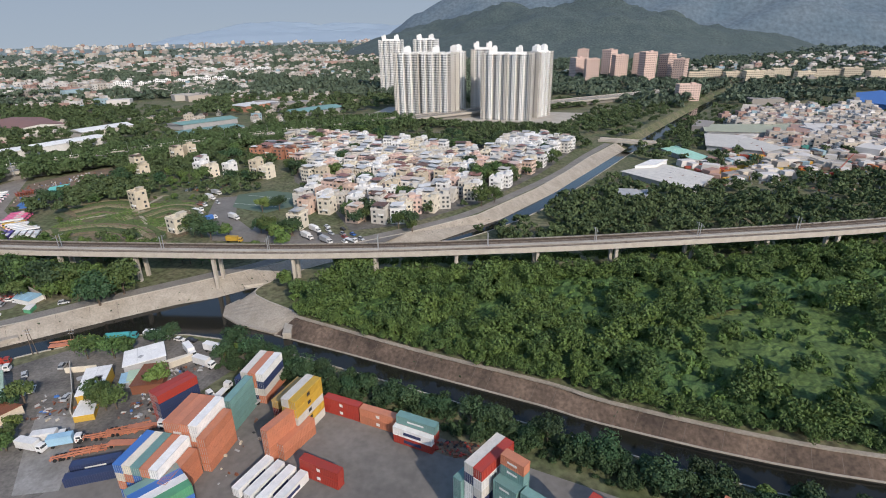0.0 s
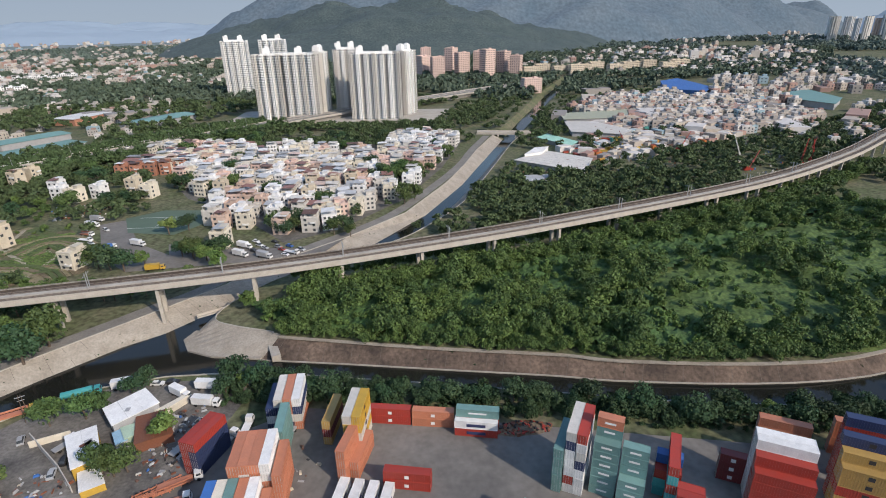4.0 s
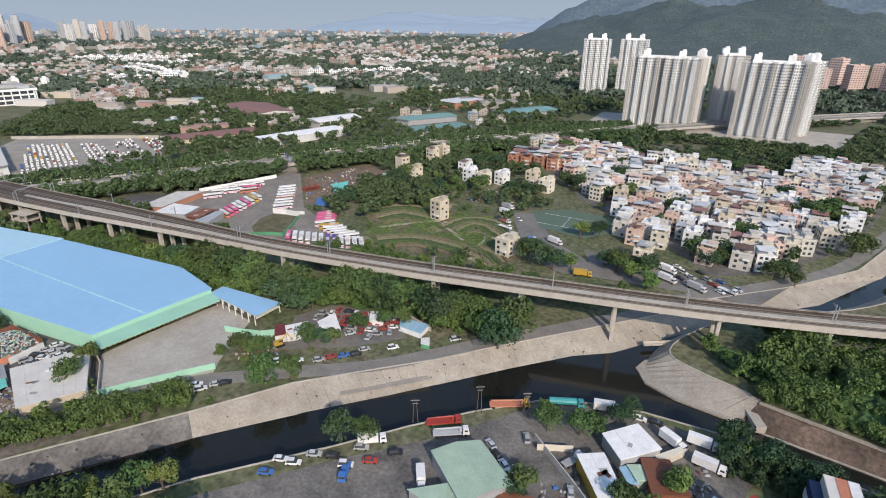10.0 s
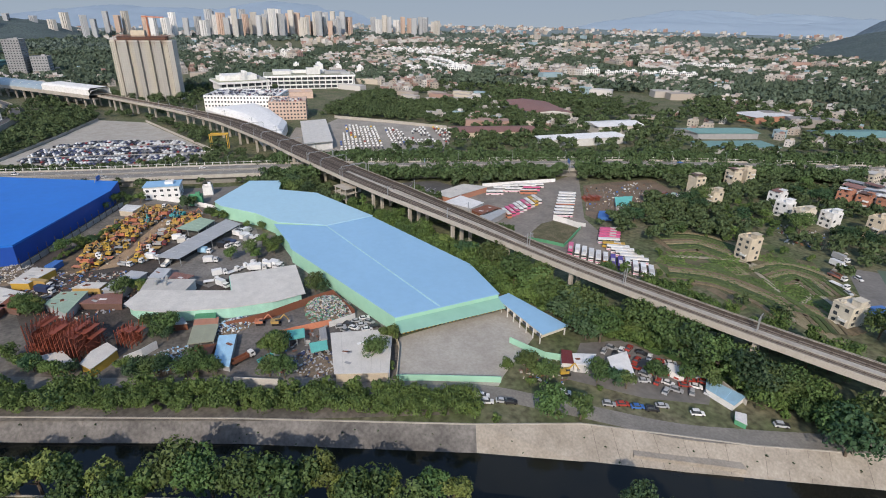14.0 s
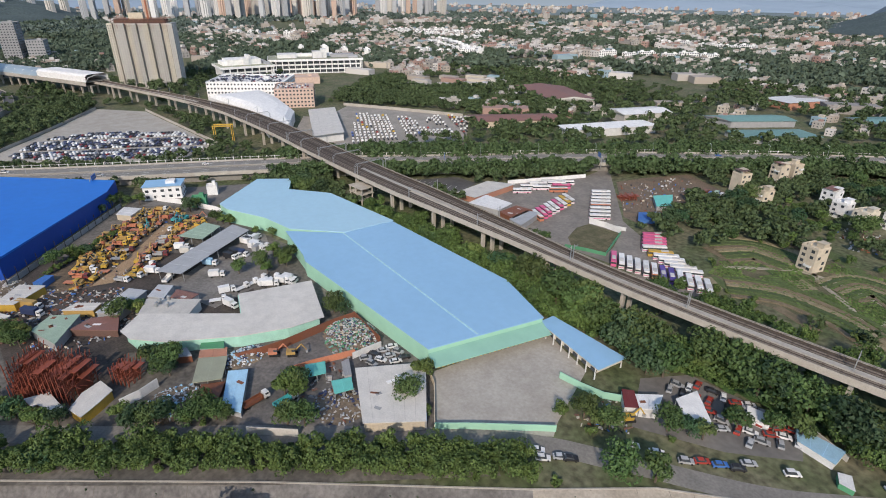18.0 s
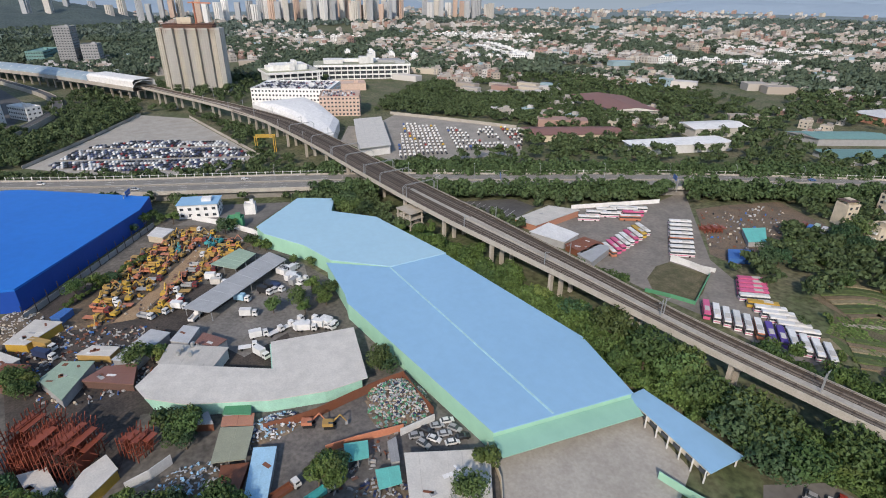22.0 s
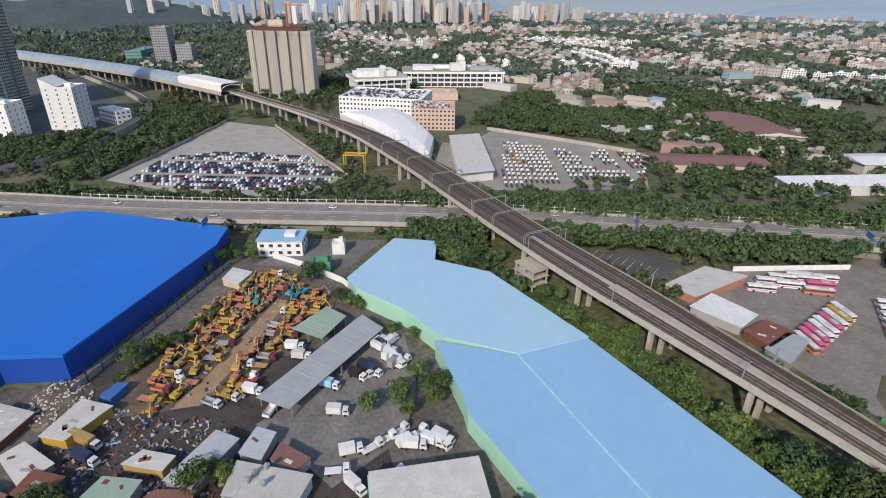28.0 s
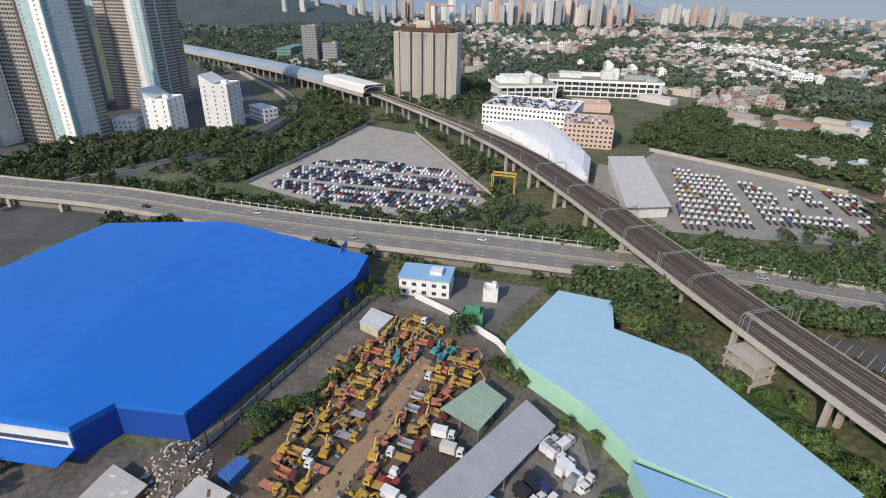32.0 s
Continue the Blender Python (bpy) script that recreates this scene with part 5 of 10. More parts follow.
for (cx_, cy_), lit, dim in (((-699.4, -147.4), [(12, 9, "win"), (3, 7, "gap"), (14, 10, "win"), (4, 8, "cream"), (12, 10.5, "win"), (9, 12, "white")], [(6, 10, "blue"), (13, 9, "win"), (3.5, 7, "gap"), (13, 9, "win")]),
                             ((-834.3, -114.8), [(12, 9, "win"), (3, 7, "gap"), (13, 9, "win"), (13, 10, "win"), (4, 8, "gap"), (10, 12, "blue")], [(5, 9, "white"), (13, 9, "win"), (3.5, 7, "gap"), (14, 9, "win"), (3.5, 7, "gap"), (12, 9, "win")]),
                             ((-701.0, -204.0), [(12, 9, "win"), (3, 7, "gap"), (12, 10, "win"), (9, 12, "white")], [(6, 10, "blue"), (13, 9, "win")])):
    for hd, segs, off in ((64, lit, -1), (154, dim, 1)):
        w_, d_ = sum(q[0] for q in segs), max(q[1] for q in segs)
        c_, s_ = math.cos(radians(hd)), math.sin(radians(hd))
        u_ = off * (w_ / 2 + (0.5 if off > 0 else 0))
        v_ = d_ - (0.5 if off > 0 else 0)
        estate(cx_ + c_ * u_ - s_ * v_, cy_ + s_ * u_ + c_ * v_, hd, segs, 45, dk)
tower(-800, -230, 60, [9, 7, 11, 7, 10, 7, 9], 46, "bright", "tan", dk, 3.0, third="mist")
tower(-870, -190, 62, [9, 7, 11, 7, 10, 7, 9], 46, "bright", "tan", dk, 3.0, third="mist")
# the unfinished tower
cons = tower(-848, 165, 62, [11, 9, 13, 9, 13, 9, 13, 9, 13, 9, 11], 25, "pale", "cream", "unfinished pale tan tower wrapped in scaffolding at the top", 2.9, seg=6.6, crown=False)
scaf = Shape()
for k in range(13):
    for r in (-11, 11):
        scaf.box(-30 + k * 5, r, 68, 0.25, 0.25, 12)
for zz in (70, 73, 76, 79):
    scaf.box(0, -11, zz, 62, 0.4, 0.3).box(0, 11, zz, 62, 0.4, 0.3).box(-31, 0, zz, 0.4, 22, 0.3).box(31, 0, zz, 0.4, 22, 0.3)
part("scaffold", scaf.mesh("scaffold", paint("rust")), cons, "rusty scaffold frame round the top floors")
part("formwork", Shape().box(0, 0, 72.5, 56, 17, 5.5).mesh("formwork", paint("umber", "wall")), cons, "brown formwork of the top floors")
part("core_head", Shape().box(-4, 0, 78, 16, 10, 7).mesh("core_head", paint("tan", "wall")), cons)
cr = thing("tower_crane", "slender orange tower crane above the unfinished tower", "crane", pose(-842, 172, GZ + 72, 0, 0, 20))
part("mast", Shape().box(0, 0, 0, 1.6, 1.6, 30).mesh("mast", paint("orange")), cr)
part("jib", Shape().box(12, 0, 28, 44, 1.2, 1.4).mesh("jib", paint("orange")), cr)

# Far blocks -----------------------------------------------------------------------------------------------
def block(x, y, sx, sy, h, rz, c="white", storeys=None, label="", name="apartment_block", wins=True, z=GZ, ww=1.9, pitch=3.6):
    """A mid-rise block with a window strip for every storey and side, and a roof hut."""
    storeys = storeys or max(2, int(h / 3))
    root = thing(name, label or f"{WORDS.get(c, c)} apartment block with rows of windows", "building", pose(x, y, z, 0, 0, rz))
    part("wall", Shape().box(0, 0, -0.2, sx, sy, h + 0.2).mesh("wall", paint(c, "wall")), root)
    part("parapet", Shape().box(0, sy / 2 - 0.15, h, sx, 0.3, 0.9).box(0, -sy / 2 + 0.15, h, sx, 0.3, 0.9).box(sx / 2 - 0.15, 0, h, 0.3, sy - 0.6, 0.9).box(-sx / 2 + 0.15, 0, h, 0.3, sy - 0.6, 0.9).mesh("parapet", paint(c, "wall")), root)
    part("roof_hut", Shape().box(sx * 0.2, 0, h, min(5, sx * 0.3), min(5, sy * 0.4), 2.8).mesh("roof_hut", paint(c, "wall")), root)
    if wins:
        s = Shape()
        for f in range(storeys):
            zz = (f + 0.35) * h / storeys
            hh = h / storeys * 0.42
            for k in range(max(2, int(sx / pitch))):
                xx = -sx / 2 + (k + 0.5) * sx / max(2, int(sx / pitch))
                for sg in (-1, 1):
                    s.box(xx, sg * (sy / 2 + 0.02), zz, ww, 0.12, hh)
            for k in range(max(1, int(sy / pitch))):
                yy = -sy / 2 + (k + 0.5) * sy / max(1, int(sy / pitch))
                for sg in (-1, 1):
                    s.box(sg * (sx / 2 + 0.02), yy, zz, 0.12, ww, hh)
        part("window_grid", s.mesh("window_grid", glass_dark), root, "dark windows on every storey", kind="stuff")
    clear([(x + a * sx / 2 * math.cos(radians(rz)) - b * sy / 2 * math.sin(radians(rz)), y + a * sx / 2 * math.sin(radians(rz)) + b * sy / 2 * math.cos(radians(rz))) for a, b in ((-1, -1), (1, -1), (1, 1), (-1, 1))], 3)
    return root


for ox_, oy_, w_, h_, lab_ in ((-752, -44, 25, 38, "white office block with a slanted top beside the railway"), (-746, -92, 25, 28, "white block with a slanted top at the foot of the towers")):
    ob = block(ox_, oy_, w_, 24, h_, 68, "bright", int(h_ / 3.6), lab_, ww=1.1, pitch=6.5)
    wedge = Shape()
    wedge.v = [(-w_ / 2, -12, h_ + 0.9), (0, -12, h_ + 0.9), (0, 12, h_ + 0.9), (-w_ / 2, 12, h_ + 0.9), (-w_ / 2, -12, h_ + 8), (-w_ / 2, 12, h_ + 8)]
    wedge.f = [(0, 1, 4), (3, 5, 2), (1, 2, 5, 4), (0, 4, 5, 3), (0, 3, 2, 1)]
    wedge.mi = [0] * 5
    part("slanted_top", wedge.mesh("slanted_top", paint("bright", "wall")), ob)
block(-744, -121, 16, 22, 12, 78, "white", 3, "low white block at the foot of the towers", ww=1.2)
block(-775, -12, 30, 14, 12, 30, "white", 3, "low white building near the railway")
block(-1195, 48, 24, 30, 60, 70, "grey", 16, "grey office tower near the station")
block(-1188, 78, 24, 24, 34, 70, "grey", 8, "dark grey office block near the station")
block(-1290, 12, 26, 74, 20, 70, "teal", 4, "long dark office block near the station")
block(-722, 243, 86, 60, 18, 54, "bright", 4, "white multi-storey car park full of cars", name="car_park")
block(-640, 258, 40, 40, 19, 62, "peach", 5, "brown concrete car park with open decks", name="car_park")


def mall(x, y, sx, sy, h, rz, label):
    """A low white mall: recessed glazed front behind columns, a broad roof slab and plant rooms on it."""
    root = thing("mall", label, "shopping mall", pose(x, y, GZ, 0, 0, rz))
    part("wall", Shape().box(0, 0, -0.2, sx - 6, sy - 6, h).mesh("wall", paint("bright", "wall")), root)
    part("roof_slab", Shape().box(0, 0, h - 0.2, sx, sy, 1.2).mesh("roof_slab", paint("olive", "wall")), root, "grey-green flat roof")
    for ex, ey, ew, ed in ((0, -sy / 2, sx, 0.6), (0, sy / 2, sx, 0.6), (-sx / 2, 0, 0.6, sy - 0.7), (sx / 2, 0, 0.6, sy - 0.7)):
        part("eaves", Shape().box(ex, ey, h - 1.6, ew, ed, 2.8).mesh("eaves", paint("bright", "wall")), root, "white edge of the roof")
    for q in range(3):
        part("glazing", Shape().box(0, -sy / 2 + 2.9, 1.5 + q * h / 3.2, sx - 10, 0.3, h / 5).mesh("glazing", glass_dark), root, "dark glazed strip")
    col = Shape().box(0, 0, -0.2, 1.2, 1.2, h).mesh("column", paint("bright", "wall"))
    for k in range(int(sx / 9) + 1):
        part("column", col, root, m=pose(-sx / 2 + 2 + k * (sx - 4) / int(sx / 9), -sy / 2 + 1.0, 0))
    for k, (u, v, w, d, e, c) in enumerate(((-0.3, 0.1, 0.2, 0.5, 5, "bright"), (0.02, -0.1, 0.1, 0.3, 9, "white"), (0.09, -0.05, 0.06, 0.3, 12, "bright"), (0.3, 0.12, 0.25, 0.4, 3.5, "grey"), (-0.05, 0.3, 0.5, 0.2, 4, "bright"), (0.4, -0.25, 0.1, 0.2, 3, "silver"))):
        part("plant_room", Shape().box(u * sx, v * sy, h + 1, w * sx, d * sy, e).mesh("plant_room", paint(c, "wall")), root)
    clear([(x + a * sx / 2 * math.cos(radians(rz)) - b * sy / 2 * math.sin(radians(rz)), y + a * sx / 2 * math.sin(radians(rz)) + b * sy / 2 * math.cos(radians(rz))) for a, b in ((-1, -1), (1, -1), (1, 1), (-1, 1))], 4)
    return root


mall(-857, 392, 136, 52, 19, 67.5, "long white shopping mall with a grey-green flat roof and columns")
mall(-838, 276, 70, 52, 19, 84, "white stepped shopping hall with plant rooms on the roof")
part("upper_floor", Shape().box(0, 6, 20, 44, 30, 7).mesh("upper_floor", paint("bright", "wall")), bpy.data.objects["mall.001"])
block(-770, 330, 40, 30, 8, 67, "peach", 2, "low reddish shop building beside the car park", wins=False)
for k in range(9):
    spots = [(165, 1085), (215, 1100), (262, 1080), (140, 1125), (300, 1110), (200, 1160), (318, 1075), (255, 1140), (150, 1190)]
    block(*spots[k], 24, 20, 42 + 6 * (k % 3), 10 + 9 * k, "salmon", 14, "salmon pink apartment tower beyond the canal")
for k in range(13):
    block(350 + 30 * k, 1085 + 22 * math.sin(k * 1.7) + 6 * k, 30, 14, 19 + 3 * (k % 2), 5 * (k % 4), "tan", 6, "tan apartment terrace beyond the canal")
block(292, 850, 30, 15, 22, 12, "salmon", 7, "brown apartment block by the canal")
tent = thing("exhibition_tent", "huge white fabric hall with a curved roof", "tent")
tp = [(-686, 180), (-690, 237), (-640, 236), (-566, 222), (-522, 197), (-519, 176), (-560, 186), (-611, 188)]
clear(tp, 3)
part("wall", Shape().prism(tp, GZ - 0.1, 14).mesh("wall", paint("white", "wall")), tent)
cx, cy = sum(p[0] for p in tp) / 8, sum(p[1] for p in tp) / 8
roof = Shape()
for ring, (a, b) in enumerate((((1.0, 14.0), (0.86, 17.5)), ((0.86, 17.5), (0.55, 19.5)), ((0.55, 19.5), (0.0, 20.2)))):
    for p, q in zip(tp, tp[1:] + tp[:1]):
        f = lambda p, k, z: (cx + (p[0] - cx) * k, cy + (p[1] - cy) * k, z)
        roof.quad(f(p, a[0], a[1]), f(q, a[0], a[1]), f(q, b[0] + 1e-4, b[1]), f(p, b[0] + 1e-4, b[1]))
part("roof", roof.mesh("roof", paint("white", "wall")), tent, "white stretched fabric roof")
shed([(-572, 239), (-568, 266), (-472, 222.4), (-475, 196)], 12.5, "pale", "white", where="beside the viaduct", name="hall")
st = thing("station", "long silver vaulted railway station roof on the viaduct", "station")
sline = curve_through([(-815, 100), (-900, 62), (-1000, 15), (-1130, -60), (-1300, -165), (-1600, -360)], 6)
prof = [(14 * math.cos(math.pi * k / 10), 21 + 6.5 * math.sin(math.pi * k / 10)) for k in range(11)]
sr = ribbon(sline[6:], prof, "vault_roof", mat("station_glazing", (0.25, 0.32, 0.37), 0.3, other=(0.33, 0.40, 0.45), scale=0.05, amount=0.8, spec=0.5), "")
sr.parent = st
sr = ribbon(sline, [(14, 17), (14, 21), (-14, 21), (-14, 17), (14, 17)], "platform", pale_conc, "")
sr.parent = st
sr = ribbon(sline[:7], [(13, 21), (13, 27), (10, 29), (-10, 29), (-13, 27), (-13, 21)], "entrance_hall", paint("white", "wall"), "")
sr.parent = st
for x, y, h in along(sline, 18):
    part("rib", Shape().tube((0, -14.2, 21), (0, -9.9, 25.8), 0.35, n=5).tube((0, -9.9, 25.8), (0, 0, 27.8), 0.35, n=5).tube((0, 0, 27.8), (0, 9.9, 25.8), 0.35, n=5).tube((0, 9.9, 25.8), (0, 14.2, 21), 0.35, n=5).mesh("rib", white_paint), st, "", pose(x, y, 0, 0, 0, h))
    for o in (-9, 9):
        part("column", pier_col, st, "", pose(x - math.sin(radians(h)) * o, y + math.cos(radians(h)) * o, GZ - 5, 0, 0, h))
for i in range(len(sline) - 1):
    (x0, y0), (x1, y1) = sline[i], sline[i + 1]
    clear([(x0, y0 - 18), (x1, y1 - 18), (x1, y1 + 18), (x0, y0 + 18)], 0)
shed([(-560, 515), (-520, 560), (-440, 520), (-470, 478)], 12, "maroon", "pale", pitch=3, where="in the wooded suburb")
shed([(-470, 352), (-440, 340), (-400, 412), (-425, 425)], 11, "maroon", "tan", pitch=2, where="in the wooded suburb")
shed([(-385, 388), (-365, 378), (-330, 462), (-352, 470)], 12, "white", "white", where="in the wooded suburb")
shed([(-400, 480), (-372, 470), (-350, 520), (-378, 532)], 13, "white", "pale", pitch=2, where="in the wooded suburb")
shed([(-330, 540), (-300, 535), (-262, 590), (-290, 600)], 11, "teal", "grey", pitch=2, where="in the wooded suburb")
shed([(-290, 500), (-262, 488), (-225, 545), (-250, 560)], 10, "teal", "grey", where="in the wooded suburb")
shed([(-240, 640), (-205, 625), (-165, 690), (-200, 705)], 12, "teal", "grey", pitch=2, where="in the wooded suburb")
shed([(-335, 680), (-300, 668), (-280, 720), (-312, 735)], 13, "white", "brick", where="in the wooded suburb")
bridge = thing("road_bridge", "flat concrete road bridge across the canal", "bridge")
bx, by = (188.5, 535.7)
clear([(bx - 40, by - 20), (bx + 40, by - 20), (bx + 40, by + 20), (bx - 40, by + 20)], 0)
part("deck", Shape().box(bx, by, 5.2, 62, 11, 1.3, -12).mesh("deck", pale_conc), bridge)
for o in (-5.3, 5.3):
    part("parapet", Shape().box(bx - o * math.sin(radians(-12)), by + o * math.cos(radians(-12)), 6.5, 62, 0.35, 1.1, -12).mesh("parapet", deck_conc), bridge)
for o in (-9, 9):
    part("pier", Shape().box(bx + o * math.cos(radians(-12)), by + o * math.sin(radians(-12)), -1, 1.4, 10, 6.3, -12).mesh("pier", deck_conc), bridge)
weir = tagged(new("footbridge", Shape().box(*(1.2, 202.1), 2.0, 34, 2.2, 0.6, 30).box(*(1.2, 202.1), 2.6, 34, 0.15, 0.9, 30).mesh("footbridge", deck_conc)), "narrow concrete footbridge low over the river", "footbridge")
ramp = tagged(new("bank_ramp", Shape().prism((-109.1, 122.1) and [(-104.8, 120.9), (-82.5, 140.9), (-78.7, 137.9), (-101.9, 117.3)], -0.3, 2.2).mesh("bank_ramp", bank_conc)), "low concrete ramp at the foot of the bank", "ramp", kind="structure")
spit = tagged(new("spit_apron", Shape().prism([(-14.4, 178.9), (-10.4, 171.1), (0.0, 165.8), (18.4, 162.2), (24.2, 170.9), (14.9, 178.3), (2.5, 182.9), (-11.7, 185.5)], -0.4, 0.7).mesh("spit_apron", bank_conc)), "pale concrete apron at the tip of the island", "apron", kind="structure")
slip = tagged(new("slipway", Shape().box(*(22.6, 166.8), 0.4, 3.2, 14, 2.4, 20).mesh("slipway", pale_conc)), "pale concrete wall across the bank", "wall", kind="structure")

# Village houses -----------------------------------------------------------------------------------------------
random.seed(5)
HW = Shape().box(0, 0, 0, 1.5, 0.14, 1.4).mesh("window", glass_dark)
HD = Shape().box(0, 0, 0, 1.1, 0.14, 2.2).mesh("door", paint("grey"))
BAL = Shape().box(0, 0, 0, 3.2, 1.2, 0.18).box(0, -0.55, 0.18, 3.2, 0.1, 0.9).box(-1.55, 0, 0.18, 0.1, 1.2, 0.9).box(1.55, 0, 0.18, 0.1, 1.2, 0.9).mesh("balcony", white_paint)
TANK = Shape().tube((0, 0, 0), (0, 0, 1.5), 0.7, 0.7, 8, cap=True).mesh("water_tank", galv)


SHADES = [(c, Shape().box(0, 0, 2.5, 1, 1, 0.14).mesh("roof_shade", paint(c, "sheet"))) for c in ("white", "silver", "pale", "maroon", "umber", "salmon", "grey", "silver", "peach", "white", "maroon", "pale")]
POSTS = Shape()
for a_ in (-0.46, 0.46):
    for b_ in (-0.46, 0.46):
        POSTS.box(a_, b_, 0, 0.02, 0.02, 2.5)
POSTS = POSTS.mesh("shade_posts", paint("grey"))


def house_kit(w, d, st, c, roof_c):
    h = st * 2.9
    kit = {"h": h, "w": w, "d": d, "st": st}
    kit["wall"] = Shape().box(0, 0, -0.1, w, d, h + 0.1).box(0, 0, 2.82, w + 0.3, d + 0.3, 0.16).box(0, 0, h - 0.1, w + 0.4, d + 0.4, 0.18).mesh("wall", paint(c, "wall"))
    rim_ = Shape().box(0, d / 2 - 0.1, h, w, 0.2, 0.9).box(0, -d / 2 + 0.1, h, w, 0.2, 0.9).box(w / 2 - 0.1, 0, h, 0.2, d - 0.4, 0.9).box(-w / 2 + 0.1, 0, h, 0.2, d - 0.4, 0.9)
    kit["hut"] = Shape().box(w * 0.22, d * 0.18, h, w * 0.42, d * 0.44, 2.4).box(w * 0.22, d * 0.18, h + 2.4, w * 0.5, d * 0.52, 0.18).box(-w * 0.25, -d * 0.2, h, 1.4, 1.4, 1.3).mesh("stair_hut", paint(c, "wall"))
    kit["slab"] = rim_.box(0, 0, h + 0.01, w - 0.4, d - 0.4, 0.06, m=1).mesh("roof", paint(c, "wall"), paint(roof_c, "wall"))
    wins = Shape()
    for f in range(st):
        for o in (-0.3, 0.02, 0.3):
            for sg in (-1, 1):
                wins.box(o * w, sg * d / 2, f * 2.9 + 1, 1.4, 0.16, 1.35).box(sg * w / 2, o * d, f * 2.9 + 1, 0.16, 1.2, 1.35)
    kit["wins"] = wins.mesh("window_grid", glass_dark)
    return kit


KITS = [house_kit(w, d, st, c, r) for w, d, st, c, r in (
    (8.2, 8.2, 3, "white", "maroon"), (9.5, 8, 3, "pale", "grey"), (8.2, 9.5, 3, "cream", "brick"), (8, 8, 4, "tan", "grey"), (10, 8.5, 3, "pale", "maroon"),
    (8.5, 8.5, 3, "white", "brick"), (9, 10, 2, "pale", "maroon"), (8.2, 8.2, 3, "brick", "grey"), (12, 9, 2, "white", "grey"), (8, 10, 3, "cream", "pale"), (8.4, 8.4, 3, "peach", "maroon"), (9.4, 8.2, 3, "salmon", "grey"))]
KIT_WORD = ["white", "pale grey", "cream", "tan", "pale grey", "white", "pale grey", "brick red", "white", "cream", "peach", "pink"]
STOREY = {2: "two", 3: "three", 4: "four"}


def house(x, y, rz, k, detail=True, shade=None):
    kit = KITS[k]
    w, d = kit["w"], kit["d"]
    shaded = shade if shade is not None else random.random() < 0.5
    tone, sh_me = random.choice(SHADES)
    tail = f"{tone if tone in ('white', 'grey', 'maroon') else 'pinkish' if tone in ('salmon', 'peach') else 'pale' if tone in ('silver', 'pale') else 'rusty'} sheet roof" if shaded else "flat roof"
    root = thing("village_house", f"{STOREY[kit['st']]}-storey {KIT_WORD[k]} village house with a {tail}", "house", pose(x, y, GZ, 0, 0, rz), group="village houses")
    part("wall", kit["wall"], root)
    part("roof", kit["slab"], root, "flat roof with a parapet")
    if not shaded or detail:
        part("stair_hut", kit["hut"], root)
    if shaded:
        big = random.uniform(0.72, 1.04)
        m_ = pose(random.uniform(-0.6, 0.6), random.uniform(-0.6, 0.6), kit["h"] - random.uniform(0, 0.6), random.uniform(-5, 5), random.uniform(-4, 4)) @ Matrix.Diagonal((w * big, d * random.uniform(0.7, 1.0), 1, 1))
        part("roof_shade", sh_me, root, "sheet metal sun roof on posts", m=m_)
        if detail:
            part("shade_posts", POSTS, root, m=m_)
    if detail:
        for f in range(kit["st"]):
            z = f * 2.9 + 1.0
            part("window", HW, root, m=pose(-w * 0.25, -d / 2 - 0.03, z))
            if f and random.random() < 0.6:
                part("balcony", BAL, root, m=pose(w * 0.2, -d / 2 - 0.6, f * 2.9))
            else:
                part("window", HW, root, m=pose(w * 0.24, -d / 2 - 0.03, z))
            part("window", HW, root, m=pose(w / 2 + 0.03, random.choice([-1, 1]) * d * 0.22, z, 0, 0, 90))
    else:
        part("window_grid", kit["wins"], root, "dark windows on every side", kind="stuff")
    clear([(x - 5, y - 5), (x + 5, y - 5), (x + 5, y + 5), (x - 5, y + 5)], 1)
    return root


VTREES = [(-0.1, 287.1), (5.7, 286.7), (10.1, 276.8), (14.5, 287.7), (3.9, 300.5), (62.8, 384.6), (67.3, 372.3), (75.2, 384.5), (55.4, 372.6), (81.5, 385.1), (23.1, 322.9), (28.9, 326.1), (110.4, 469.8), (110.2, 443.4), (108.9, 489.7), (11.6, 529.6), (36.2, 273.7), (41.9, 277.5), (45.4, 270.2), (76.7, 321.5), (83.9, 330.8), (-10.8, 421.3), (-69.6, 428.6), (-100.6, 543.9), (-84.7, 505.0), (21.7, 525.4), (16.4, 496.5), (-62.7, 560.0), (52.9, 409.5), (88.0, 385.8)]
village = [(-148.8, 496.0), (-111.6, 540.6), (0.0, 555.5), (76.9, 549.3), (133.9, 508.4), (104.2, 409.2), (71.9, 332.3), (32.2, 280.2), (12.4, 275.3), (-7.4, 297.6), (-24.8, 324.9), (-64.5, 359.6), (-99.2, 421.6)]
while len(VTREES) < 62:
    x, y = random.uniform(-140, 130), random.uniform(285, 550)
    if inside(x, y, village):
        VTREES += [(x, y), (x + random.uniform(3, 6), y + random.uniform(-4, 4))]
for x, y in VTREES:
    clear([(x - 4, y - 4), (x + 4, y - 4), (x + 4, y + 4), (x - 4, y + 4)], 0)
placed = []


def settle(area, n, gap, heads, kinds, detail=True):
    xs, ys = [p[0] for p in area], [p[1] for p in area]
    got = 0
    for _ in range(n * 30):
        x, y = random.uniform(min(xs), max(xs)), random.uniform(min(ys), max(ys))
        if got < n and inside(x, y, area) and free(x, y) and all(abs(x - a) > gap or abs(y - b) > gap for a, b in placed):
            placed.append((x, y))
            house(x, y, random.choice(heads) + random.uniform(-3, 3), random.choice(kinds), detail)
            got += 1


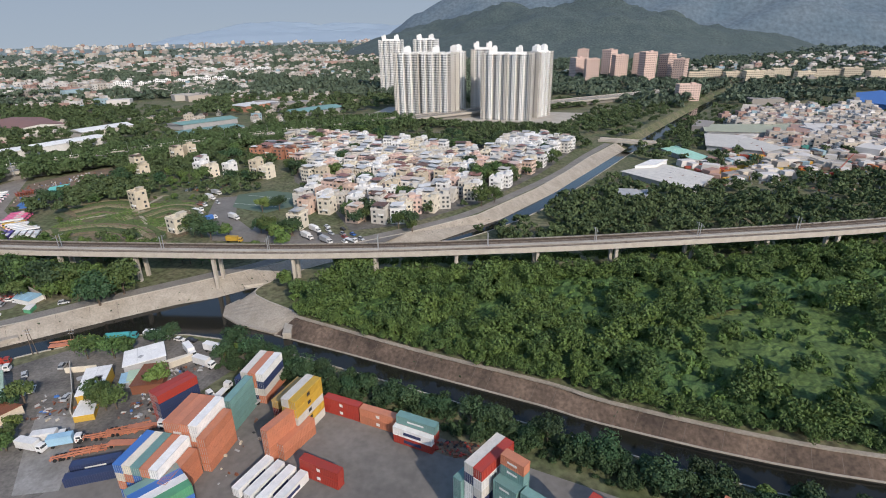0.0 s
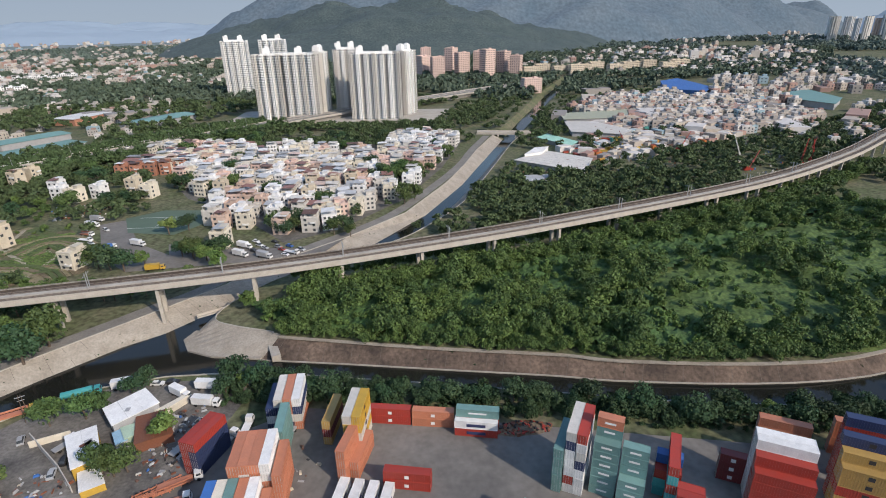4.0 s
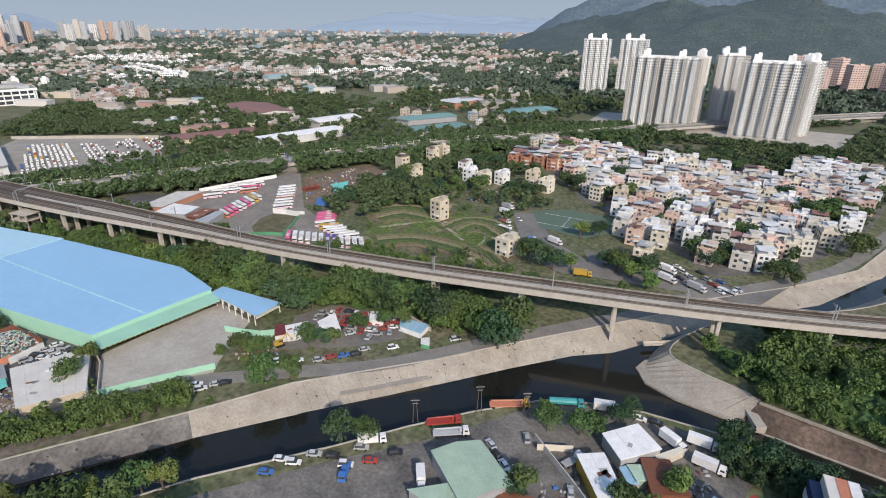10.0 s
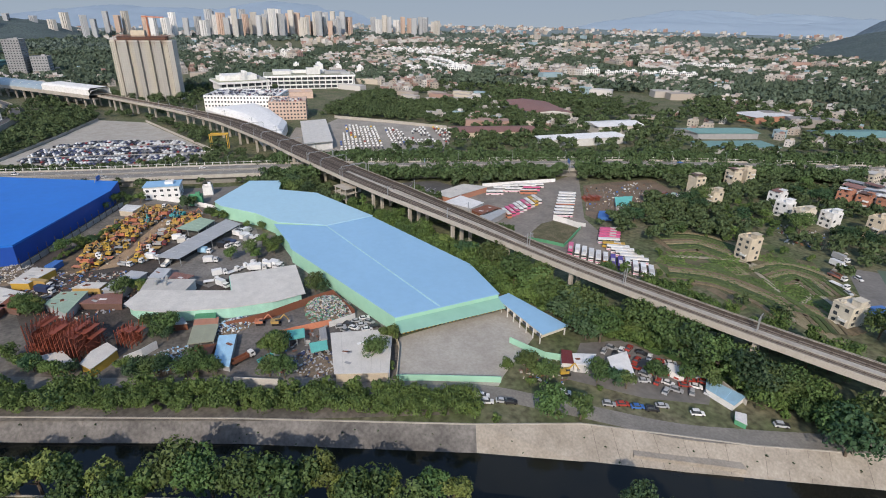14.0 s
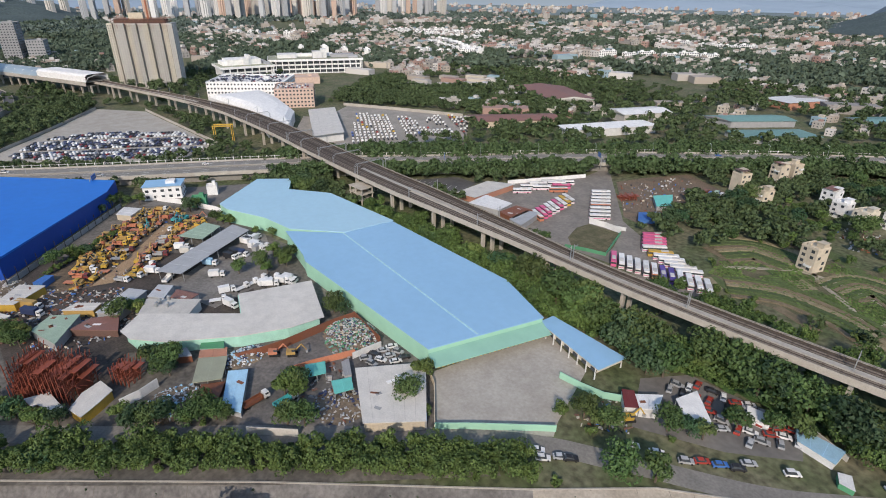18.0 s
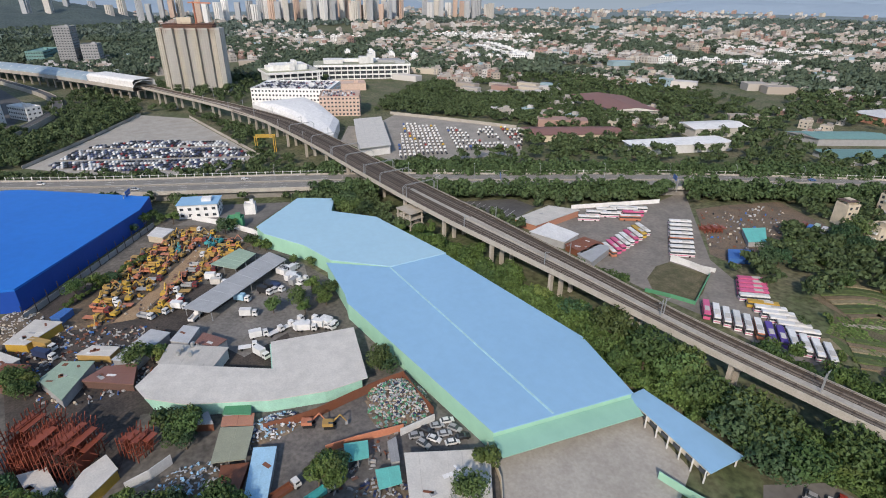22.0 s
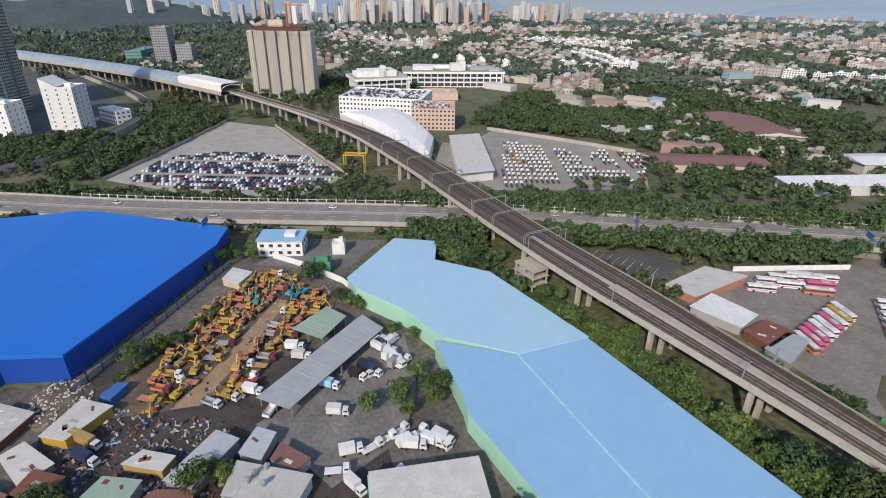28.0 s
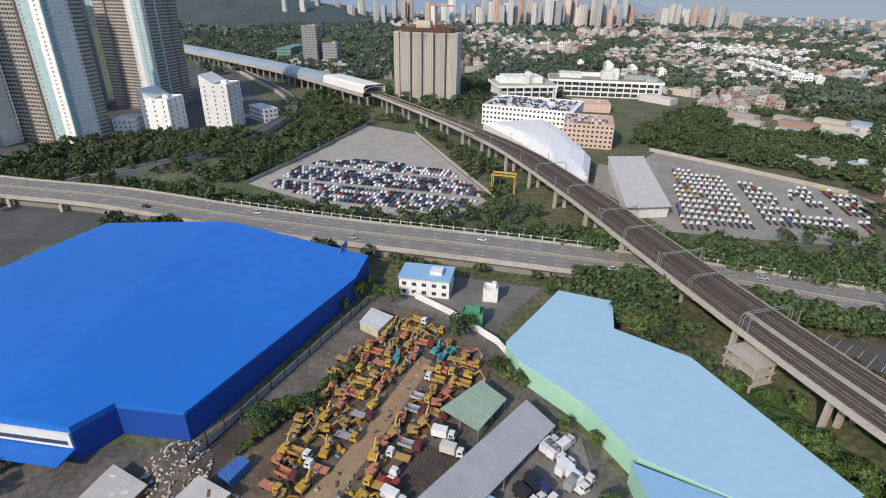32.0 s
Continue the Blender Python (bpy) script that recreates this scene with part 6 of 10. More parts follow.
def rows_of_houses(area, heading, along_, across, kinds, limit):
    """Houses in rough rows with lanes between them."""
    c, s = math.cos(radians(heading)), math.sin(radians(heading))
    cx, cy = sum(p[0] for p in area) / len(area), sum(p[1] for p in area) / len(area)
    got = 0
    for j in range(-30, 30):
        shift = random.uniform(0, along_)
        for i in range(-40, 40):
            u, v = i * along_ + shift + random.uniform(-1.4, 1.4), j * across + random.uniform(-2.4, 2.4) + 6 * noise.noise(Vector((i * 0.13, j * 0.21, 2.0)))
            x, y = cx + u * c - v * s, cy + u * s + v * c
            if got < limit and random.random() < 0.88 and inside(x, y, area) and free(x, y):
                house(x, y, heading + 30 * noise.noise(Vector((x * 0.012, y * 0.012, 5.0))) + random.choice((0, 0, 180, 90)) + random.uniform(-8, 8), random.choice(kinds), False)
                got += 1


settle([(-31.0, 260.4), (0.0, 270.3), (29.8, 280.2), (71.9, 332.3), (86.8, 372.0), (24.8, 384.4), (-49.6, 353.4)], 34, 9.0, (-8, -8, -98), (0, 1, 2, 3, 5, 6, 10))
rows_of_houses([(49.6, 489.8), (86.8, 545.6), (133.9, 510.9), (114.1, 440.2)], -12, 9.4, 12.0, (0, 5, 0, 5, 1), 40)
rows_of_houses(village, -10, 9.3, 12.2, (0, 1, 2, 4, 5, 6, 9, 0, 5, 10, 11, 1), 230)
for q in range(4):
    for r in range(5):
        xh, yh = [(-139.6, 421.8)][0]
        house(xh + r * 10.5 - q * 1.5, yh + q * 12 + r * 1.5, -4, 7 if q == 0 else 8, q == 0, True)
for x, y, k in ((-141.5, 280.0, 3), (-87.5, 247.5, 9)):
    house(x, y, -18, k, True, False)
for (x, y), k in zip([(-212.8, 363.6), (-190.5, 342.3), (-156.1, 365.6), (-143.4, 359.7), (-131.5, 367.7), (-109.0, 369.6), (-97.0, 363.6), (-200.4, 413.0), (-204.2, 400.5), (-167.0, 382.5), (-232.3, 338.7), (-220.9, 333.3), (-73.6, 296.3), (-24.0, 291.2)], (3, 3, 0, 9, 0, 3, 2, 3, 3, 0, 2, 0, 1, 0)):
    if free(x, y):
        house(x, y, random.choice((-20, -12, 70)), k)

# Containers ----------------------------------------------------------------------------------------------------
CH, CW = 2.7, 2.44
BOX = {}


def box_kit(c, L):
    if (c, L) not in BOX:
        n = int(L / 0.56)
        ring = []
        for k in range(n):
            xk = -L / 2 + 0.1 + k * (L - 0.2) / n
            ring += [(xk, 0.0), (xk + (L - 0.2) / n * 0.5, 0.0), (xk + (L - 0.2) / n * 0.5, 0.09), (xk + (L - 0.2) / n, 0.09)]
        loop = [(x, -CW / 2 + 0.03 + d) for x, d in ring] + [(x, CW / 2 - 0.03 - d) for x, d in reversed(ring)]
        side = Shape().prism(loop, 0.12, CH - 0.05)
        frame_ = Shape()
        for a in (-1, 1):
            for b in (-1, 1):
                frame_.box(a * (L / 2 - 0.08), b * (CW / 2 - 0.08), 0, 0.16, 0.16, CH)
            frame_.box(0, a * (CW / 2 - 0.06), CH - 0.12, L, 0.12, 0.12).box(0, a * (CW / 2 - 0.06), 0, L, 0.12, 0.14)
            frame_.box(a * (L / 2 - 0.06), 0, CH - 0.12, 0.12, CW - 0.3, 0.12).box(a * (L / 2 - 0.06), 0, 0, 0.12, CW - 0.3, 0.14)
        door = Shape().box(-L / 2 + 0.02, -0.58, 0.15, 0.08, 1.12, CH - 0.3).box(-L / 2 + 0.02, 0.58, 0.15, 0.08, 1.12, CH - 0.3)
        for o in (-0.95, -0.3, 0.3, 0.95):
            door.box(-L / 2 - 0.05, o, 0.2, 0.06, 0.06, CH - 0.4, m=1)
        BOX[c, L] = [("body", side.mesh("body", paint(c)), ""), ("frame", frame_.mesh("frame", paint(c)), ""), ("door", door.mesh("door", paint(c), galv), "door end with lock bars")]
    return BOX[c, L]


LOGO = {L: Shape().box(0, -CW / 2 - 0.03, CH * 0.45, L * 0.42, 0.03, 0.55).mesh("logo_band", mat("logo_white", (0.75, 0.75, 0.73), 0.6)) for L in (12.19, 6.06)}
LOGO_D = Shape().box(0, -CW / 2 - 0.03, CH * 0.28, 5.4, 0.03, 1.0).mesh("logo_band", mat("logo_blue", (0.04, 0.05, 0.12), 0.6))
LOGO_S = Shape().box(0, -CW / 2 - 0.03, CH * 0.3, 1.1, 0.03, 1.0).mesh("logo_mark", mat("logo_white", (0.75, 0.75, 0.73), 0.6))
LOGO_K = Shape().box(-0.4, -CW / 2 - 0.03, CH * 0.35, 1.3, 0.03, 1.1).mesh("logo_mark", paint("black"))


def container(x, y, z, rz, c, L=12.19, logo=None):
    root = spawn("shipping_container", f"{c.replace('_', ' ')} ribbed steel shipping container, {'forty' if L > 8 else 'twenty'} feet long", "container", box_kit(c, L), pose(x, y, z, 0, 0, rz), "stacked containers")
    if logo:
        part("logo_band", logo, root, "plain painted lettering band")
    return root


def stack(p, rz, colours, L=12.19, cols=1, deep=False, logo=None, base=GZ + 0.06):
    """A stack whose front left foot is at p; the colours run upwards."""
    c, s = math.cos(radians(rz)), math.sin(radians(rz))
    for k, col in enumerate(colours):
        j = random.uniform(-0.06, 0.06)
        ox, oy = L / 2 + j, CW / 2 + j
        container(p[0] + ox * c - oy * s, p[1] + ox * s + oy * c, base + k * CH, rz, col, L, logo)


random.seed(3)
stack((60.4, 117.9), -11, ["red", "red"], logo=LOGO_S)
stack((72.8, 115.2), -11, ["orange", "orange"], logo=LOGO_S)
stack((84.7, 109.9), -13, ["red", "white"], logo=LOGO_D)
container(91.5, 111.2, GZ + 0.06 + 2 * CH, -13, "teal", 12.19, LOGO[12.19])
container(91.5, 111.2, GZ + 0.06 + CH, -13, "red")
stack((64.5, 93.4), -13.5, ["red", "red"], logo=LOGO_S)
U = -29


def lane(p, cols, hts, pal, L=12.19, head=U, logo=None, step=2.52):
    """Columns of containers end-on to the aisle: they run away from p, side by side."""
    c, s = math.cos(radians(head)), math.sin(radians(head))
    for k in range(cols):
        x, y = p[0] + c * step * (k + 1), p[1] + s * step * (k + 1)
        stack((x, y), head + 90, [pal[(k * 3 + q * 5) % len(pal)] for q in range(hts[k % len(hts)])], L, logo=logo)


lane((106.3, 88.0), 1, [5], ["teal", "turquoise", "orange", "navy", "teal"])
lane((109.0, 87.5), 2, [7], ["white", "white", "pale", "white", "navy", "red", "white"])
for r in range(2):
    dx, dy = r * 2.5 * 0.485, r * 2.5 * 0.875
    stack((115.7 + dx, 86.4 + dy), U, ["teal"] * (7 if r else 6) + (["orange"] if r else []), 6.06, logo=LOGO[6.06])
    stack((120.6 + dx, 81.8 + dy), U, ["teal"] * (6 if r else 3), 6.06, logo=LOGO[6.06])
    stack((131.0 + dx, 84.2 + dy), U, ["turquoise", "turquoise", "red", "blue"][: 4 - (1 - r)], 6.06)
    stack((94.9 + dx, 75.0 + dy), U, ["teal"] * (2 + r), 6.06, logo=LOGO[6.06])
    stack((101.4 + dx, 73.0 + dy), U, ["teal"] * (2 + r), 6.06, logo=LOGO[6.06])
    stack((118.4 + dx, 64.0 + dy), U, ["teal"] * (1 + r), 6.06, logo=LOGO[6.06])
    stack((132.3 + dx, 75.9 + dy), U, ["red", "turquoise", "red"][: 3 + r], 6.06)
stack((133.5, 78.2), U + 90, ["red", "turquoise", "red", "turquoise", "red"], 12.19)
stack((149.5, 87), U, ["dark_red"] * 3, 6.06, logo=LOGO_S)
for r, (hn, c0) in enumerate(((5, "red"), (6, "red"), (7, "white"), (7, "white"))):
    stack((149.8 + r * 2.5 * 0.485, 75.5 + r * 2.5 * 0.875), U, ["navy"] * (r == 0) + [c0] * (hn - (r == 0)))
for r in range(3):
    stack((170.5 + r * 1.22, 74.5 + r * 2.2), U - 2, ["yellow", "mustard", "red", "mustard", "mustard", "mustard"][: 5 + (r > 0)] if r < 2 else ["red"] * 6 + ["navy"], logo=LOGO_K)
stack((178.5, 84.5), U, ["red"] * 5 + ["red", "navy"])
stack((190.5, 78.0), U, ["red", "red", "mustard", "red", "red", "navy"])
stack((165.0, 95.5), U, ["orange"] * 4)
stack((184.0, 92.0), U, ["orange"] * 4)
# western lanes


def lane_px(a, b, cols, n, pal, logo=None):
    """Columns whose left roof edge runs from a to b."""
    h = math.degrees(math.atan2(b[1] - a[1], b[0] - a[0]))
    c, s = math.cos(radians(h)), math.sin(radians(h))
    for k in range(cols):
        x, y = a[0] + s * 2.52 * (k + 1), a[1] - c * 2.52 * (k + 1)
        stack((x, y), h, [pal[(k * 2 + q * 3) % len(pal)] for q in range(n[k % len(n)] - 1)] + [pal[k % len(pal)]], logo=logo)


lane_px((23.6, 77.6), (23.5, 89.8), 5, [4], ["blue", "cream", "teal", "orange", "white"])
lane_px((36.3, 76.6), (36.2, 88.8), 1, [3], ["orange", "cream", "red"])
lane_px((28.1, 90.6), (28.0, 102.8), 4, [5], ["orange", "orange", "orange", "white"])
lane_px((38.4, 89.4), (38.3, 101.6), 1, [4], ["orange", "orange", "cream"])
lane_px((36.0, 104.4), (35.9, 116.6), 1, [4], ["teal", "orange", "orange"])
lane_px((31.0, 117.6), (30.9, 129.8), 4, [3, 4, 4, 4], ["navy", "pale", "orange", "white"])
lane_px(*[(47.6, 110.5), (49.7, 121.4)], 1, [3], ["mustard", "dark_red"])
lane_px(*[(54.0, 105.5), (56.0, 116.9)], 2, [5], ["pale", "yellow"], LOGO_K)
lane_px(*[(52.8, 96.0), (56.1, 106.4)], 1, [4], ["orange", "orange"])
lane_px(*[(55.9, 97.6), (57.8, 103.9)], 1, [2], ["orange", "orange"])
lane_px(*[(12.1, 104.1), (16.6, 114.3)], 2, [4], ["red", "red", "navy"])
lane_px(*[(29.8, 73.4), (32.0, 76.8)], 4, [3], ["teal", "blue", "white", "green"])
cx0, cy0 = [(9.7, 84.8)][0]
container(cx0, cy0, GZ + 0.06, 28, "navy", 12.19, LOGO[12.19])
container(cx0 + 2, cy0 - 4, GZ + 0.06, 28, "navy", 12.19)

# Vehicles --------------------------------------------------------------------------------------------------------
WHEEL = {r: Shape().tube((0, -0.12, 0), (0, 0.12, 0), r, r, 10, cap=True).mesh("wheel", rubber) for r in (0.33, 0.5)}


def car_kit(c, tall=0.0):
    body = Shape()
    prof = [(-2.15, 0.32), (-2.2, 0.75), (-2.1, 0.95), (-1.2, 1.0), (1.1, 0.95), (2.05, 0.8), (2.15, 0.5), (2.1, 0.3)]
    k = len(prof)
    for sg in (-0.86, 0.86):
        body.v += [(x, sg, z) for x, z in prof]
    for i in range(k):
        j = (i + 1) % k
        body.f.append((i, j, k + j, k + i))
    body.f += [tuple(range(k)), tuple(range(2 * k - 1, k - 1, -1))]
    body.mi = [0] * len(body.f)
    zt = 1.42 + tall
    cab = Shape()
    cab.v = [(-1.75 - tall * 0.5, -0.78, 0.96), (1.0, -0.78, 0.95), (1.0, 0.78, 0.95), (-1.75 - tall * 0.5, 0.78, 0.96), (-1.25 - tall, -0.64, zt), (0.3, -0.64, zt), (0.3, 0.64, zt), (-1.25 - tall, 0.64, zt)]
    cab.f = [(0, 1, 5, 4), (1, 2, 6, 5), (2, 3, 7, 6), (3, 0, 4, 7), (4, 5, 6, 7)]
    roof_ = Shape().box(-0.5 - tall * 0.5, 0, zt, 1.62 + tall, 1.3, 0.05)
    return [("body", body.mesh("body", paint(c)), ""), ("window_glass", cab.mesh("window_glass", glass_dark), ""), ("roof", roof_.mesh("roof", paint(c)), "")]


CARS = [(c, car_kit(c, t)) for c, t in (("white", 0), ("white", 0.3), ("silver", 0), ("black", 0), ("grey", 0.3), ("red", 0), ("blue", 0), ("black", 0.3), ("white", 0.45), ("silver", 0.3))]


def car(x, y, rz, k, z=GZ + 0.06, where="parked on the ground"):
    c, kit = CARS[k % len(CARS)]
    root = spawn("car", f"{c} car with dark windows {where}", "car", kit, pose(x, y, z, 0, 0, rz), "parked cars")
    for a in (-1.35, 1.35):
        for b in (-0.82, 0.82):
            part("wheel", WHEEL[0.33], root, m=pose(a, b, 0.33))
    return root


def truck_kit(cab_c, body_c, kind, L):
    cab = Shape().box(L / 2 - 1.0, 0, 0.7, 2.0, 2.2, 1.1).box(L / 2 - 1.1, 0, 1.8, 1.8, 2.1, 0.9, taper=0.9)
    kit = [("cab", cab.mesh("cab", paint(cab_c)), "", ("windscreen", Shape().box(L / 2 - 0.12, 0, 1.75, 0.16, 1.9, 0.75).box(L / 2 - 1.0, 0, 1.8, 1.1, 2.16, 0.6).mesh("windscreen", glass_dark), "")),
           ("chassis", Shape().box(-0.4, 0, 0.6, L - 1.0, 0.9, 0.3).mesh("chassis", paint("black")), "")]
    if kind == "box":
        kit.append(("cargo_box", Shape().box(-1.1, 0, 0.95, L - 2.6, 2.35, 2.5).mesh("cargo_box", paint(body_c)), ""))
    elif kind == "open":
        w = L - 2.6
        kit.append(("tipper_bed", Shape().box(-1.1, 0, 0.95, w, 2.3, 0.2).box(-1.1, 1.1, 1.15, w, 0.1, 0.9).box(-1.1, -1.1, 1.15, w, 0.1, 0.9).box(-1.1 - w / 2, 0, 1.15, 0.1, 2.3, 0.9).box(-1.1 + w / 2, 0, 1.15, 0.1, 2.3, 1.2).mesh("tipper_bed", paint(body_c)), ""))
    elif kind == "flat":
        kit.append(("flatbed", Shape().box(-1.1, 0, 0.95, L - 2.6, 2.3, 0.25).mesh("flatbed", paint(body_c)), ""))
    elif kind == "crane":
        kit += [("flatbed", Shape().box(-1.1, 0, 0.95, L - 2.6, 2.3, 0.4).mesh("flatbed", paint(body_c)), ""),
                ("crane_arm", Shape().box(L / 2 - 2.6, 0, 1.3, 0.7, 0.7, 1.6).tube((L / 2 - 2.6, 0, 2.8), (-L / 2 + 0.5, 0.3, 2.4), 0.3, 0.2, 6, cap=True).tube((L / 2 - 3.2, 0.4, 2.3), (-L / 2 + 1.5, 0.5, 2.1), 0.22, 0.2, 6, cap=True).mesh("crane_arm", paint(body_c)), "folded crane arm")]
    elif kind == "tank":
        kit.append(("tank", Shape().tube((L / 2 - 2.4, 0, 2.1), (-L / 2, 0, 2.1), 1.15, 1.15, 12, cap=True).mesh("tank", paint(body_c)), ""))
    return kit


TRUCKS = {}


def truck(x, y, rz, cab_c="white", body_c="white", kind="box", L=8.0, z=GZ + 0.06, where="parked in the yard"):
    key = (cab_c, body_c, kind, L)
    if key not in TRUCKS:
        TRUCKS[key] = truck_kit(*key)
    noun = {"box": "box lorry", "open": "tipper lorry", "flat": "flatbed lorry", "crane": "crane lorry", "tank": "tanker lorry"}[kind]
    root = spawn("lorry", f"{body_c.replace('_', ' ')} {noun} {where}", "lorry", TRUCKS[key], pose(x, y, z, 0, 0, rz), "parked lorries")
    for a in (L / 2 - 1.1, -L / 2 + 1.4):
        for b in (-1.0, 1.0):
            part("wheel", WHEEL[0.5], root, m=pose(a, b, 0.5))
    return root


def bus_kit(c, c2):
    body = Shape().box(0, 0, 0.35, 11.6, 2.5, 1.35).box(0, 0, 2.55, 11.5, 2.46, 0.55)
    return [("body", body.mesh("body", paint(c)), ""), ("window_band", Shape().box(0, 0, 1.7, 11.55, 2.44, 0.86).mesh("window_band", glass_dark), "dark band of windows"),
            ("roof", Shape().box(0, 0, 3.1, 11.3, 2.3, 0.12).mesh("roof", paint(c2)), ""), ("roof_unit", Shape().box(1.8, 0, 3.22, 3.4, 1.7, 0.25).mesh("roof_unit", paint("pale")), ""),
            ("side_stripe", Shape().box(0, 0, 0.9, 11.62, 2.54, 0.35).mesh("side_stripe", paint("pink" if c == "white" else c)), "")]


BUSES = {k: bus_kit(*k) for k in (("white", "white"), ("pink", "pink"), ("white", "pale"), ("yellow", "yellow"), ("purple", "purple"), ("orange", "white"))}


def bus(x, y, rz, k=("white", "white"), z=GZ + 0.06):
    root = spawn("coach", f"{k[0]} touring coach with dark windows in the coach park", "coach", BUSES[k], pose(x, y, z, 0, 0, rz), "coaches in the park")
    for a in (3.6, -3.2):
        for b in (-1.15, 1.15):
            part("wheel", WHEEL[0.5], root, m=pose(a, b, 0.5))


def digger_kit(c):
    tr = Shape().box(0, 0, 0, 3.4, 0.55, 0.8).mesh("track", rubber)
    boom = Shape().tube((0.9, 0.3, 1.6), (3.2, 0.3, 4.2), 0.28, 0.24, 6, cap=True).mesh("boom", paint(c))
    arm = Shape().tube((3.2, 0.3, 4.2), (5.0, 0.3, 1.4), 0.22, 0.16, 6, cap=True).mesh("arm", paint(c))
    return {"track": tr, "kit": [("house_body", Shape().box(-0.5, 0, 0.95, 3.0, 2.3, 1.1).box(-1.7, 0, 1.0, 0.7, 2.2, 1.2).mesh("house_body", paint(c)), ""), ("cab", Shape().box(0.5, -0.65, 1.0, 1.3, 0.95, 1.9).mesh("cab", glass_dark), ""),
            ("cab_roof", Shape().box(0.5, -0.65, 2.9, 1.35, 1.0, 0.08).mesh("cab_roof", paint(c)), ""), ("boom", boom, ""), ("arm", arm, "", ("bucket", Shape().box(4.9, 0.3, 0.7, 0.8, 1.0, 0.8).mesh("bucket", paint("grey")), ""))]}


DIGGERS = {c: digger_kit(c) for c in ("yellow", "orange", "turquoise", "mustard")}


def digger(x, y, rz, c, where="in the excavator yard"):
    root = spawn("excavator", f"{c} tracked excavator with folded boom {where}", "excavator", DIGGERS[c]["kit"], pose(x, y, GZ + 0.12, 0, 0, rz), "excavators in the yard")
    for b in (-1, 1):
        part("track", DIGGERS[c]["track"], root, m=pose(0, b * 0.95, 0))


WBOX = (53.4, 89.4, 76.0)      # centre and heading of the first white box
random.seed(21)
# repair yard and river road
for (x, y), rz, a, b, k, L in zip([(-31.9, 140.7), (-48.2, 132.6), (-63.9, 116.6), (-60.0, 113.2), (-79.4, 100.7), (-0.2, 137.2), (7.9, 140.1), (9.4, 131.7), (-19.7, 144.1), (-25.1, 117.7), (38.7, 119.8)] + [(-79.9, 87.5), (-60.0, 93.7)], (20, 25, 32, 30, 33, -35, -8, -12, 12, 55, 75, -70, -60),
                                 ("turquoise", "yellow", "red", "white", "white", "white", "white", "white", "white", "white", "grey", "blue", "white"), ("turquoise", "orange", "red", "silver", "white", "white", "white", "white", "white", "grey", "grey", "blue", "white"),
                                 ("tank", "crane", "crane", "crane", "box", "box", "box", "box", "box", "flat", "flat", "flat", "box"), (11.0, 13.0, 11.0, 11.0, 8.5, 8.5, 9.0, 9.0, 9.0, 7.0, 9.0, 7.0, 7.5)):
    truck(x, y, rz, a, b, k, L, where="in the repair yard by the river")
for (x, y), rz, k in zip([(-39.2, 121.3), (-37.9, 108.3), (-47.9, 114.4), (-45.0, 111.4), (-42.0, 108.8), (-39.5, 106.2), (-5.3, 144.7), (-10.0, 144.3), (-22.5, 111.8), (-23.2, 107.2)], (115, 130, 140, 140, 140, 140, -5, -5, 100, 105), (4, 0, 2, 3, 0, 1, 3, 0, 3, 2)):
    car(x, y, rz, k, where="at the repair shops")
for (x, y), rz, a, b, k in zip([(12.1, 100.3), (11.6, 93.4), (-6.0, 90.2), (-11.8, 90.5), (-13.6, 86.4)] + [(19.6, 112.9), (24.4, 117.7), (8.8, 114.6)], (20, 15, 28, 25, 0, 60, 85, 62), ("white",) * 8, ("orange", "orange", "sky", "white", "white", "grey", "white", "grey"), ("flat", "flat", "box", "box", "box", "flat", "flat", "flat")):
    if (x, y) != (0, 0):
        truck(x, y, rz, a, b, k, 11.0 if k == "flat" else 9.0, where="among the containers")
for q in range(4):
    container(WBOX[0] + q * 3.9 * math.cos(radians(WBOX[2] - 90)), WBOX[1] + q * 3.9 * math.sin(radians(WBOX[2] - 90)), GZ + 0.06, WBOX[2], "white", 12.19, LOGO_D)
chassis = Shape()
for k in (-1, 1):
    chassis.box(0, k * 0.5, 0.5, 12, 0.2, 0.4)
for k in range(7):
    chassis.box(-5.6 + k * 1.86, 0, 0.55, 0.25, 2.3, 0.25)
chassis_me = chassis.mesh("chassis_frame", paint("orange"))
for k, (x, y) in enumerate([(3.2, 89.9), (1.9, 94.0), (6.8, 99.2), (9.5, 97.4), (2.0, 87.9), (1.2, 86.3), (5.1, 95.8)]):
    tr = thing("trailer_chassis", "orange skeletal container trailer parked on the yard", "trailer", pose(x, y, GZ + 0.06 + 0.9 * (k % 2), 0, 0, 26 + 3 * (k % 3)))
    part("chassis_frame", chassis_me, tr)
    for a in (-4.6, -3.4):
        for b in (-1, 1):
            part("wheel", WHEEL[0.5], tr, m=pose(a, b, 0.5))
